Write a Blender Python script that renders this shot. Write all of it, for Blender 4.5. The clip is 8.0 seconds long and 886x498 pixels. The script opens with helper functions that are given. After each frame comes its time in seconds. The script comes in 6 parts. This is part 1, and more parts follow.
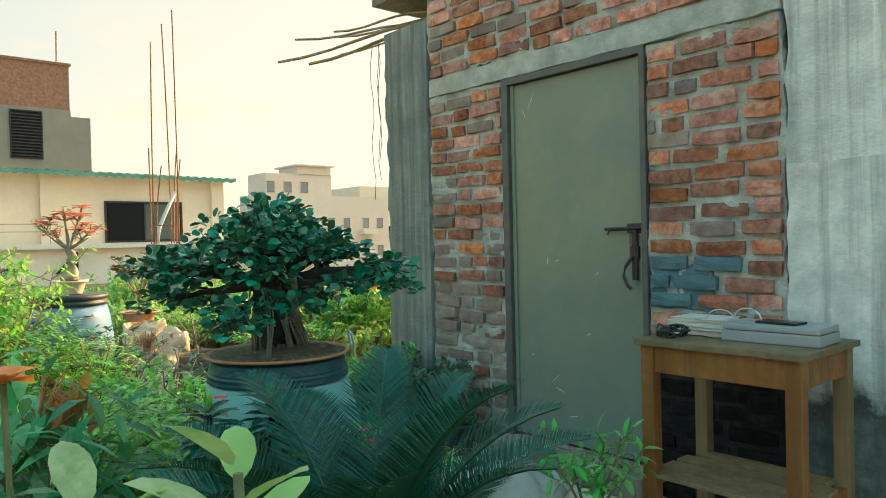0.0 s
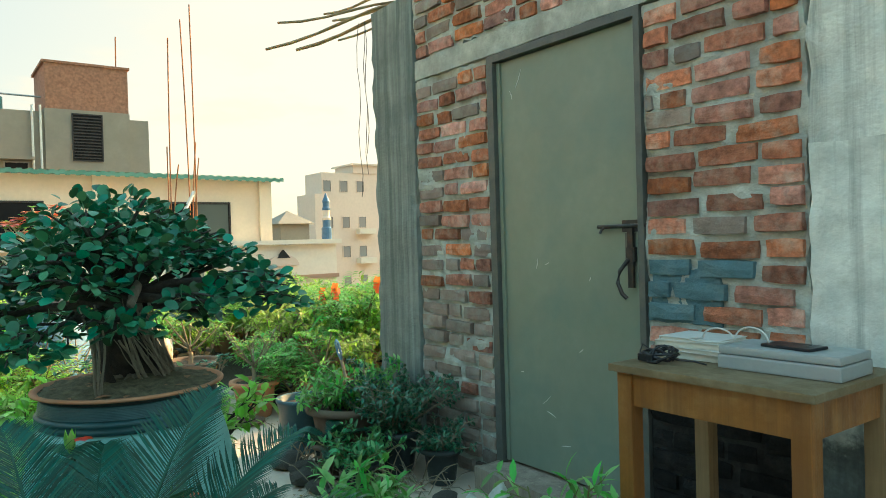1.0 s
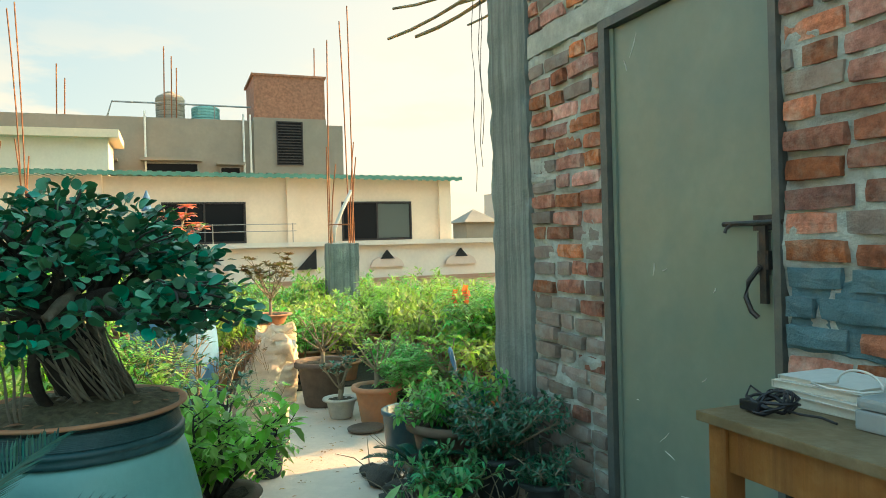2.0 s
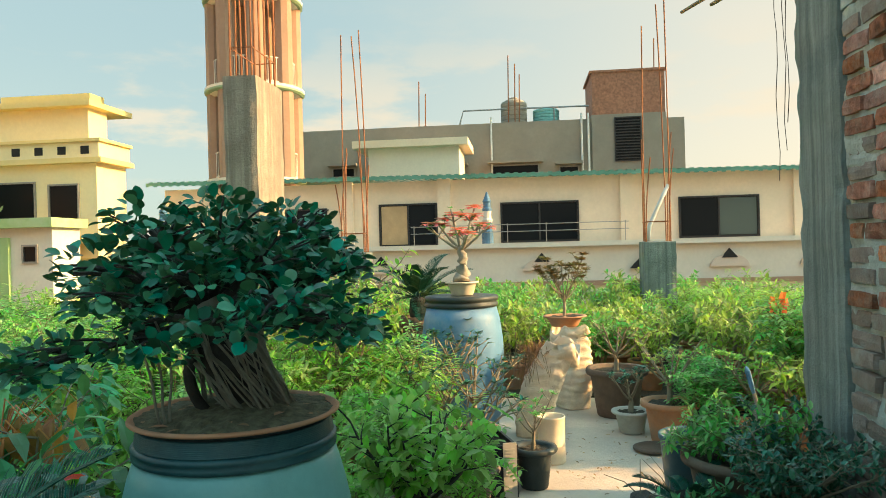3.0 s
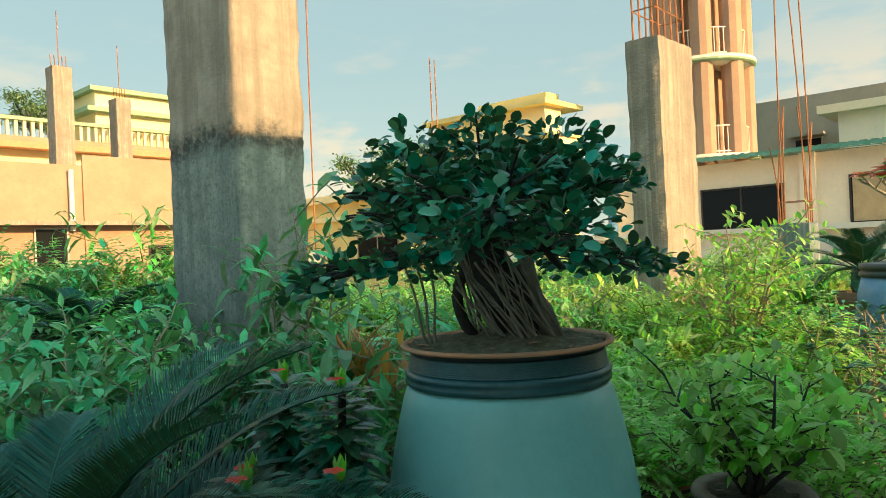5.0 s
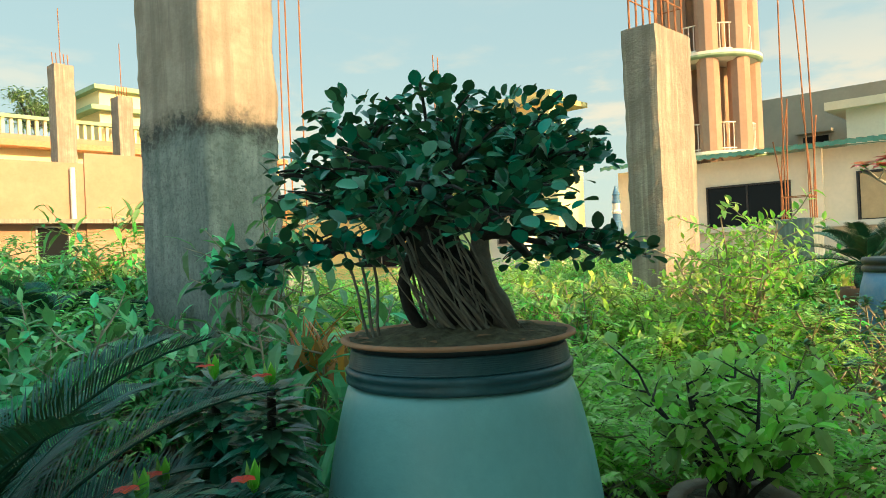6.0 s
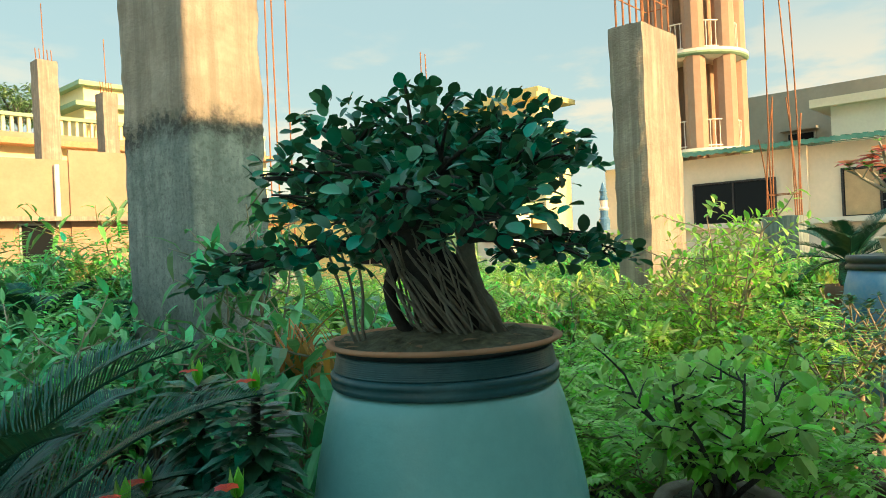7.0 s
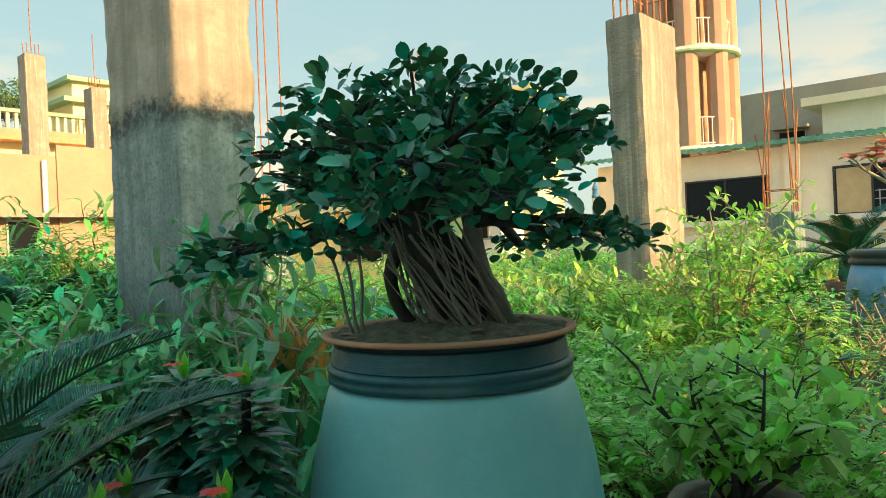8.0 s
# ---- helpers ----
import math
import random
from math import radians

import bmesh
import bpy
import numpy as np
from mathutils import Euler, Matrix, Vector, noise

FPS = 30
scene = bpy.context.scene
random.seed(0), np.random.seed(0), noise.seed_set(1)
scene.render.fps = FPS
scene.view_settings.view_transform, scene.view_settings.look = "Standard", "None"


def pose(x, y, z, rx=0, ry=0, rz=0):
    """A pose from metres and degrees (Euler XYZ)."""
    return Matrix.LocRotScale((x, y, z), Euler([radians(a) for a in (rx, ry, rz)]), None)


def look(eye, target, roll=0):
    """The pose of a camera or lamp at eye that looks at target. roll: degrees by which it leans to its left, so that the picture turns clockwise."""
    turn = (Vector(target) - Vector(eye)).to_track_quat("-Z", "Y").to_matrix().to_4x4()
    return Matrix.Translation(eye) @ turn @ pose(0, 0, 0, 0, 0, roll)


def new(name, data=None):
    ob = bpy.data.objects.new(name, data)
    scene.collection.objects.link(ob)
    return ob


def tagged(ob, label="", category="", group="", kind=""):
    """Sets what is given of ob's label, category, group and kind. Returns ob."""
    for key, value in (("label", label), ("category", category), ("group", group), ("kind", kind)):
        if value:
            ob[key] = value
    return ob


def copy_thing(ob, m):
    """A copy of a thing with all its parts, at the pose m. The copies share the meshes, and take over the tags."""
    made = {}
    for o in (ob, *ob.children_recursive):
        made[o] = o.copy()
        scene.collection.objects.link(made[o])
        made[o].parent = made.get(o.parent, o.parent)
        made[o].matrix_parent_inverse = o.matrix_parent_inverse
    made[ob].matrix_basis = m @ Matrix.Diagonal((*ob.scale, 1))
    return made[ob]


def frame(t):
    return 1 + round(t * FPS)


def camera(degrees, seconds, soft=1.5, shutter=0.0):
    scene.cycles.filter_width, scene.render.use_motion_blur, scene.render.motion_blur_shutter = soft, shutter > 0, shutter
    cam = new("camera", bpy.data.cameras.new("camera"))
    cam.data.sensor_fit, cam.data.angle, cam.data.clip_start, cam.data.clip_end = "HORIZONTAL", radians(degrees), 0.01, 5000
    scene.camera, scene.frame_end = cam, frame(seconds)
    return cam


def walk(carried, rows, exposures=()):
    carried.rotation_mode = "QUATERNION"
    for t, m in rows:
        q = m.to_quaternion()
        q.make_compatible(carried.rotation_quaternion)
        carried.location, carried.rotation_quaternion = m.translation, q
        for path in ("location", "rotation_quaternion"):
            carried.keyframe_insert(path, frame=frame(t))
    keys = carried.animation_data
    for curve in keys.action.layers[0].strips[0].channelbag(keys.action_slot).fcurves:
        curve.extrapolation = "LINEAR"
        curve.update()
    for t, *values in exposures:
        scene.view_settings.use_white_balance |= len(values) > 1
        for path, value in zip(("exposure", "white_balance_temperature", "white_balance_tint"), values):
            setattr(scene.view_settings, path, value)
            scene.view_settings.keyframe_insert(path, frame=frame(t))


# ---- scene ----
cam = camera(63.3, 8.0, soft=0.9)
PATH = [
    (0, (-0.229, 0.482, 1.284), (-1.7405, 1.792, 1.259), -1.35),
    (0.5, (-0.298, 0.815, 1.291), (-1.8265, 2.106, 1.264), -1.55),
    (1, (-0.346, 1.160, 1.284), (-1.9635, 2.335, 1.2585), -1.65),
    (1.2, (-0.398, 1.290, 1.275), (-2.032, 2.443, 1.25), -1.7),
    (2.3, (-0.609, 1.937, 1.282), (-2.549, 2.424, 1.269), -1.4),
    (2.5, (-0.677, 2.018, 1.276), (-2.647, 2.363, 1.265), -1.4),
    (3, (-0.77, 2.244, 1.289), (-2.758, 2.021, 1.29), -1.5),
    (3.5, (-0.947, 2.324, 1.271), (-2.842, 1.682, 1.268), -1.5),
    (4, (-0.992, 2.507, 1.203), (-2.688, 1.447, 1.19), -1.7),
    (4.5, (-1.046, 2.565, 1.135), (-2.579, 1.281, 1.144), -2.1),
    (4.7, (-1.048, 2.551, 1.141), (-2.551, 1.231, 1.151), -2.5),
    (6, (-1.268, 2.534, 1.1), (-2.742, 1.183, 1.107), -2.6),
    (6.5, (-1.281, 2.532, 1.105), (-2.766, 1.192, 1.105), -2.7),
    (7, (-1.277, 2.533, 1.113), (-2.773, 1.206, 1.109), -2.7),
    (7.5, (-1.297, 2.508, 1.115), (-2.801, 1.19, 1.11), -2.7),
    (8, (-1.333, 2.448, 1.089), (-2.845, 1.139, 1.079), -2.6),
]
walk(cam, [(t, look(eye, target, roll)) for t, eye, target, roll in PATH], exposures=((0.0, 2.6, 8150, -24), (1.2, 2.7, 8150, -24), (2.5, 2.6, 8100, -23), (3.0, 2.4, 8200, -23), (3.5, 2.28, 8200, -23), (4.2, 2.25, 8200, -24), (6.0, 2.45, 8200, -26), (8.0, 2.47, 8200, -26)))

# ---- light ----
SUN_EL, SUN_AZ = radians(20.0), radians(-2.0)      # azimuth from +y towards +x
world = bpy.data.worlds.new("sky")
scene.world = world
world.use_nodes = True
sky = world.node_tree.nodes.new("ShaderNodeTexSky")
sky.sky_type, sky.sun_disc = "NISHITA", False
sky.sun_elevation, sky.sun_rotation = SUN_EL, SUN_AZ
sky.air_density, sky.dust_density, sky.ozone_density = 1.0, 1.2, 1.0
background = world.node_tree.nodes["Background"]
background.inputs["Strength"].default_value = 0.147
world.node_tree.links.new(sky.outputs[0], background.inputs["Color"])
sun_data = bpy.data.lights.new("sun", "SUN")
sun_data.energy, sun_data.angle, sun_data.color = 2.2, radians(0.6), (1.0, 0.54, 0.34)
sun = new("sun", sun_data)
sun_from = Vector((math.sin(SUN_AZ) * math.cos(SUN_EL), math.cos(SUN_AZ) * math.cos(SUN_EL), math.sin(SUN_EL)))
sun.matrix_world = look(sun_from * 50, (0, 0, 0))

# ---- materials ----
MATS = {}


def material(name, base, vary=0.15, rough=0.8, metal=0.0, scale=6.0, bump=0.3, streak=None, stain=None, stain_scale=1.5,
             stain_amount=0.5, island=0.0, objrand=0.0, translucent=0.0, spec=0.4, bump_scale=60.0, hue=0.06, placed=False):
    """A node material: base colour with grain, larger stains, optional upright streaks, and variation from piece to piece."""
    m = bpy.data.materials.new(name)
    m.use_nodes = True
    nt = m.node_tree
    n, l = nt.nodes, nt.links
    bsdf = n["Principled BSDF"]
    co = n.new("ShaderNodeNewGeometry").outputs["Position"] if placed else n.new("ShaderNodeTexCoord").outputs["Object"]

    def noise_tex(sc, detail=5.0, vec=co, rough_=0.6):
        t = n.new("ShaderNodeTexNoise")
        t.inputs["Scale"].default_value, t.inputs["Detail"].default_value, t.inputs["Roughness"].default_value = sc, detail, rough_
        l.new(vec, t.inputs["Vector"])
        return t.outputs["Fac"]

    def ramp(fac, lo, hi, a=0.0, b=1.0):
        r = n.new("ShaderNodeMapRange")
        for k, v in zip(("From Min", "From Max", "To Min", "To Max"), (lo, hi, a, b)):
            r.inputs[k].default_value = v
        l.new(fac, r.inputs["Value"])
        return r.outputs[0]

    def mix(fac, a, b, blend="MIX"):
        x = n.new("ShaderNodeMix")
        x.data_type, x.blend_type = "RGBA", blend
        if isinstance(fac, float):
            x.inputs[0].default_value = fac
        else:
            l.new(fac, x.inputs[0])
        for i, v in ((6, a), (7, b)):
            if isinstance(v, tuple):
                x.inputs[i].default_value = (*v, 1.0)
            else:
                l.new(v, x.inputs[i])
        return x.outputs[2]

    dark = tuple(c * (1 - vary) for c in base)
    light = tuple(min(1.0, c * (1 + vary)) for c in base)
    col = mix(ramp(noise_tex(scale), 0.3, 0.7), dark, light)
    col = mix(ramp(noise_tex(scale * 9, 3.0), 0.3, 0.7, 0.0, 0.35), col, tuple(c * 0.8 for c in base))
    if stain:
        col = mix(ramp(noise_tex(stain_scale, 6.0, rough_=0.7), 0.48, 0.68, 0.0, stain_amount), col, stain)
    if streak:
        mp = n.new("ShaderNodeMapping")
        mp.inputs["Scale"].default_value = (14.0, 14.0, 0.35)
        l.new(co, mp.inputs["Vector"])
        s = noise_tex(1.0, 6.0, mp.outputs[0], 0.7)
        col = mix(ramp(s, 0.42, 0.62, 0.0, 0.75), col, streak)
        s2 = noise_tex(2.3, 4.0, mp.outputs[0], 0.6)
        col = mix(ramp(s2, 0.56, 0.7, 0.0, 0.5), col, tuple(min(1.0, c * 1.6) for c in base))
    if island or objrand:
        hsv = n.new("ShaderNodeHueSaturation")
        if island:
            rnd = n.new("ShaderNodeNewGeometry").outputs["Random Per Island"]
            k = island
        else:
            rnd = n.new("ShaderNodeObjectInfo").outputs["Random"]
            k = objrand
        l.new(ramp(rnd, 0, 1, 1 - k, 1 + k), hsv.inputs["Value"])
        w = n.new("ShaderNodeMath")
        w.operation, w.inputs[1].default_value = "MULTIPLY", 7.31
        l.new(rnd, w.inputs[0])
        fr = n.new("ShaderNodeMath")
        fr.operation = "FRACT"
        l.new(w.outputs[0], fr.inputs[0])
        l.new(ramp(fr.outputs[0], 0, 1, 0.5 - hue * k, 0.5 + hue * k), hsv.inputs["Hue"])
        l.new(ramp(fr.outputs[0], 0, 1, 1 - 0.5 * k, 1 + 0.3 * k), hsv.inputs["Saturation"])
        l.new(col, hsv.inputs["Color"])
        col = hsv.outputs[0]
    l.new(col, bsdf.inputs["Base Color"])
    bsdf.inputs["Metallic"].default_value = metal
    bsdf.inputs["Specular IOR Level"].default_value = spec
    l.new(ramp(noise_tex(scale * 3), 0.3, 0.7, max(0.03, rough - 0.12), min(1.0, rough + 0.1)), bsdf.inputs["Roughness"])
    if bump:
        b = n.new("ShaderNodeBump")
        b.inputs["Strength"].default_value, b.inputs["Distance"].default_value = bump, 0.01
        l.new(noise_tex(bump_scale, 8.0, rough_=0.65), b.inputs["Height"])
        l.new(b.outputs[0], bsdf.inputs["Normal"])
    if translucent:
        tr = n.new("ShaderNodeBsdfTranslucent")
        l.new(mix(0.5, col, (0.30, 0.52, 0.11), "MIX"), tr.inputs["Color"])
        ms = n.new("ShaderNodeMixShader")
        ms.inputs[0].default_value = translucent
        l.new(bsdf.outputs[0], ms.inputs[1])
        l.new(tr.outputs[0], ms.inputs[2])
        l.new(ms.outputs[0], n["Material Output"].inputs["Surface"])
    MATS[name] = m
    return m


def glass(name, tint, rough=0.03):
    m = bpy.data.materials.new(name)
    m.use_nodes = True
    b = m.node_tree.nodes["Principled BSDF"]
    b.inputs["Base Color"].default_value = (*tint, 1)
    b.inputs["Roughness"].default_value = rough
    b.inputs["Specular IOR Level"].default_value = 0.12
    return m


def jointed_concrete(name, joint, up, low_, band=0.95):
    """Concrete in two tones that meet at a ragged, pitted joint at the height given."""
    m = bpy.data.materials.new(name)
    m.use_nodes = True
    n, l = m.node_tree.nodes, m.node_tree.links
    bsdf = n["Principled BSDF"]
    bsdf.inputs["Roughness"].default_value = 0.92
    co = n.new("ShaderNodeNewGeometry").outputs["Position"]

    def tex(sc, vec=co, detail=6.0):
        t = n.new("ShaderNodeTexNoise")
        t.inputs["Scale"].default_value, t.inputs["Detail"].default_value, t.inputs["Roughness"].default_value = sc, detail, 0.65
        l.new(vec, t.inputs["Vector"])
        return t.outputs["Fac"]

    def calc(op, a, b_):
        x = n.new("ShaderNodeMath")
        x.operation = op
        for i, v in enumerate((a, b_)):
            if isinstance(v, (int, float)):
                x.inputs[i].default_value = v
            else:
                l.new(v, x.inputs[i])
        return x.outputs[0]

    def span(v, lo, hi, p=0.0, q=1.0):
        r = n.new("ShaderNodeMapRange")
        for k, w in zip(("From Min", "From Max", "To Min", "To Max"), (lo, hi, p, q)):
            r.inputs[k].default_value = w
        l.new(v, r.inputs["Value"])
        return r.outputs[0]

    def mix(fac, p, q):
        x = n.new("ShaderNodeMix")
        x.data_type = "RGBA"
        l.new(fac, x.inputs[0])
        for i, v in ((6, p), (7, q)):
            if isinstance(v, tuple):
                x.inputs[i].default_value = (*v, 1.0)
            else:
                l.new(v, x.inputs[i])
        return x.outputs[2]

    xyz = n.new("ShaderNodeSeparateXYZ")
    l.new(co, xyz.inputs[0])
    mp = n.new("ShaderNodeMapping")
    mp.inputs["Scale"].default_value = (13.0, 13.0, 0.4)
    l.new(co, mp.inputs["Vector"])
    run = tex(1.0, mp.outputs[0])
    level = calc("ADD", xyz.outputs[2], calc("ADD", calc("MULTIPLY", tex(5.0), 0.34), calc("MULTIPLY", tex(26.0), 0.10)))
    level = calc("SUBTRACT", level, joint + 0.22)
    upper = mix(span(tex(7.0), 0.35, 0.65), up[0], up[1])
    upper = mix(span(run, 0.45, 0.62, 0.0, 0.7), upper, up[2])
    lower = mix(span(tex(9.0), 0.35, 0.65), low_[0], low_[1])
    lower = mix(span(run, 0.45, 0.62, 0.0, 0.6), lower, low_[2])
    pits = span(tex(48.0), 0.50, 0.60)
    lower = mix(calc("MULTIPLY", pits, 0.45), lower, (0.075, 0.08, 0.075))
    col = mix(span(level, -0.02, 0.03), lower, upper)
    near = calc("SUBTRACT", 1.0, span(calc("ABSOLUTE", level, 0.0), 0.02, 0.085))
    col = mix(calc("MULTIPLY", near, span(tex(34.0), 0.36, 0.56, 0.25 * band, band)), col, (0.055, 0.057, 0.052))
    l.new(col, bsdf.inputs["Base Color"])
    bump = n.new("ShaderNodeBump")
    bump.inputs["Distance"].default_value = 0.012
    l.new(calc("ADD", calc("MULTIPLY", near, 0.7), 0.5), bump.inputs["Strength"])
    l.new(calc("ADD", tex(42.0, detail=9.0), calc("MULTIPLY", run, 0.7)), bump.inputs["Height"])
    l.new(bump.outputs[0], bsdf.inputs["Normal"])
    return m


CONCRETE = material("concrete_formwork", (0.60, 0.64, 0.60), 0.3, 0.9, streak=(0.27, 0.30, 0.285), stain=(0.76, 0.78, 0.72), scale=5, bump=0.9, bump_scale=45)
CONCRETE_OLD = material("concrete_weathered", (0.29, 0.25, 0.20), 0.3, 0.9, streak=(0.19, 0.155, 0.125), stain=(0.16, 0.14, 0.115), scale=4, bump=1.0, bump_scale=40)
CONCRETE_DARK = material("concrete_damp_streaked", (0.20, 0.235, 0.22), 0.3, 0.9, streak=(0.09, 0.11, 0.105), stain=(0.36, 0.385, 0.35), scale=5, bump=0.9, bump_scale=45)
# Distance haze is mixed into this wall colour.
WALLHAZE = material("pale_paint_with_haze", (0.70, 0.57, 0.47), 0.05, 0.85, scale=0.6, bump=0.1, stain=(0.58, 0.47, 0.39), stain_scale=0.3)
CONCRETE_ROUGH = material("concrete_honeycomb", (0.115, 0.112, 0.10), 0.4, 0.95, scale=22, bump=1.0, bump_scale=55, stain=(0.035, 0.035, 0.033), stain_scale=16)
MORTAR = material("mortar", (0.42, 0.45, 0.41), 0.35, 0.95, scale=9, bump=1.0, bump_scale=70, stain=(0.22, 0.21, 0.19), stain_scale=4)
MORTAR_BLACK = material("mortar_near_black", (0.03, 0.03, 0.03), 0.3, 0.9, scale=9, bump=1.0, bump_scale=70, stain=(0.08, 0.08, 0.075), stain_scale=8, spec=0.08)
BRICK = material("fired_brick", (0.41, 0.155, 0.095), 0.55, 0.9, scale=26, bump=1.0, bump_scale=90, stain=(0.56, 0.42, 0.34), stain_scale=9, stain_amount=0.6, objrand=0.5, hue=0.014, placed=True)
BRICK_GREY = material("brick_mortar_smeared", (0.25, 0.195, 0.165), 0.3, 0.95, scale=12, bump=0.9, bump_scale=90, stain=(0.29, 0.29, 0.255), stain_scale=9, stain_amount=0.85, objrand=0.3, hue=0.02, placed=True)
BRICK_BLUE = material("brick_painted_blue", (0.085, 0.17, 0.20), 0.2, 0.8, scale=14, bump=0.8, bump_scale=90, stain=(0.17, 0.23, 0.23), stain_scale=9, objrand=0.12, hue=0.02, placed=True)
BRICK_BLACK = material("brick_near_black", (0.014, 0.014, 0.014), 0.4, 0.8, scale=14, bump=0.9, bump_scale=90, stain=(0.05, 0.045, 0.04), stain_scale=16, stain_amount=0.4, objrand=0.4, hue=0.02, placed=True, spec=0.08)
FLOOR = material("roof_cement", (0.62, 0.52, 0.42), 0.15, 0.85, scale=2.5, bump=0.5, bump_scale=35, stain=(0.50, 0.44, 0.37), stain_scale=1.3, stain_amount=0.7)
DOOR = material("door_sheet_steel", (0.185, 0.225, 0.18), 0.10, 0.40, metal=0.0, scale=2.0, bump=0.06, bump_scale=25, stain=(0.10, 0.175, 0.165), stain_scale=1.6, stain_amount=0.5, spec=0.5)
DOORDARK = material("door_frame_steel", (0.085, 0.095, 0.09), 0.2, 0.5, scale=12, bump=0.2, stain=(0.16, 0.14, 0.11), stain_scale=8)
IRON = material("dark_iron", (0.045, 0.047, 0.05), 0.3, 0.45, metal=0.6, scale=20, bump=0.3, stain=(0.12, 0.06, 0.03), stain_scale=18)
RUST = material("rusty_rebar", (0.30, 0.12, 0.055), 0.35, 0.85, metal=0.1, scale=9, bump=0.4, stain=(0.16, 0.06, 0.03), stain_scale=5)
WOOD = material("varnished_wood", (0.235, 0.098, 0.024), 0.2, 0.5, scale=7, bump=0.25, streak=(0.15, 0.06, 0.018), stain=(0.40, 0.23, 0.10), stain_scale=3)
WOODTOP = material("worn_table_top", (0.16, 0.115, 0.06), 0.2, 0.6, scale=5, bump=0.3, stain=(0.27, 0.22, 0.14), stain_scale=6, stain_amount=0.6)
WOODPALE = material("pale_wood", (0.20, 0.13, 0.065), 0.2, 0.65, scale=6, bump=0.3, streak=(0.28, 0.19, 0.10))
BAMBOO = material("bamboo", (0.30, 0.22, 0.12), 0.3, 0.6, scale=12, bump=0.2, stain=(0.12, 0.09, 0.05), stain_scale=6)
BARK = material("ficus_bark", (0.036, 0.037, 0.033), 0.35, 0.85, scale=16, bump=0.9, bump_scale=70, stain=(0.12, 0.115, 0.095), stain_scale=9)
ROOT = material("pale_aerial_root", (0.24, 0.235, 0.19), 0.3, 0.75, scale=22, bump=0.8, bump_scale=80, stain=(0.11, 0.11, 0.09), stain_scale=12)
STEM = material("green_stem", (0.14, 0.15, 0.06), 0.3, 0.7, scale=14, bump=0.4, stain=(0.20, 0.15, 0.09), stain_scale=6)
TWIG = material("grey_twig", (0.26, 0.22, 0.16), 0.3, 0.8, scale=14, bump=0.5)
SOIL_MOSSY = material("mossy_bowl_soil", (0.15, 0.145, 0.09), 0.5, 0.95, scale=45, bump=1.0, bump_scale=60, stain=(0.065, 0.058, 0.04), stain_scale=40)
PALEBARK = material("pale_succulent_bark", (0.33, 0.31, 0.26), 0.25, 0.75, scale=14, bump=0.5, stain=(0.22, 0.21, 0.16), stain_scale=9)
SOIL = material("potting_soil", (0.05, 0.043, 0.03), 0.5, 0.95, scale=45, bump=1.0, bump_scale=60, stain=(0.12, 0.098, 0.066), stain_scale=55)
TERRACOTTA = material("terracotta", (0.47, 0.235, 0.13), 0.2, 0.8, scale=8, bump=0.3, stain=(0.30, 0.24, 0.18), stain_scale=5, stain_amount=0.6)
CLAY_DARK = material("dark_clay", (0.16, 0.115, 0.085), 0.25, 0.75, scale=8, bump=0.3, stain=(0.09, 0.07, 0.06), stain_scale=6)
DRUMGREY = material("grey_blue_plastic", (0.19, 0.42, 0.40), 0.10, 0.40, scale=5, bump=0.16, bump_scale=30, stain=(0.14, 0.34, 0.34), stain_scale=3.2, stain_amount=0.5)
DRUMSLATE = material("slate_threaded_plastic", (0.020, 0.076, 0.088), 0.2, 0.42, scale=9, bump=0.15, stain=(0.055, 0.135, 0.145), stain_scale=12, stain_amount=0.5)
DRUMDARK = material("dark_neck_plastic", (0.028, 0.04, 0.042), 0.2, 0.5, scale=6, bump=0.15, stain=(0.06, 0.08, 0.08), stain_scale=5)
DRUMBLUE = material("blue_plastic", (0.10, 0.24, 0.40), 0.15, 0.5, scale=3, bump=0.1, stain=(0.40, 0.44, 0.45), stain_scale=2.6, stain_amount=0.5)
DRUMBLUE2 = material("dull_blue_plastic", (0.05, 0.12, 0.15), 0.15, 0.5, scale=4, bump=0.1, stain=(0.10, 0.16, 0.17), stain_scale=5)
CREAM = material("cream_ceramic", (0.70, 0.62, 0.48), 0.1, 0.5, scale=6, bump=0.1, stain=(0.5, 0.42, 0.3), stain_scale=5)
WHITEPOT = material("chalky_white_pot", (0.50, 0.48, 0.42), 0.15, 0.8, scale=8, bump=0.3, stain=(0.25, 0.24, 0.2), stain_scale=5)
SACK = material("woven_plastic_sack", (0.84, 0.70, 0.54), 0.15, 0.65, scale=9, bump=0.6, bump_scale=140, stain=(0.55, 0.36, 0.22), stain_scale=4)
WALLCREAM = material("cream_wall_paint", (0.74, 0.61, 0.46), 0.05, 0.85, scale=1.2, bump=0.15, stain=(0.62, 0.54, 0.40), stain_scale=0.5, stain_amount=0.5)
WALLWHITE = material("white_wall_paint", (0.70, 0.63, 0.53), 0.05, 0.85, scale=1.2, bump=0.15, stain=(0.66, 0.60, 0.48), stain_scale=0.6, stain_amount=0.5)
WALLYELLOW = material("yellow_wall_paint", (0.72, 0.56, 0.24), 0.05, 0.85, scale=1.0, bump=0.1, stain=(0.7, 0.58, 0.32), stain_scale=0.4, stain_amount=0.5)
WALLPALE = material("pale_yellow_paint", (0.80, 0.68, 0.40), 0.05, 0.85, scale=1.0, bump=0.1, stain=(0.66, 0.56, 0.36), stain_scale=0.5, stain_amount=0.4)
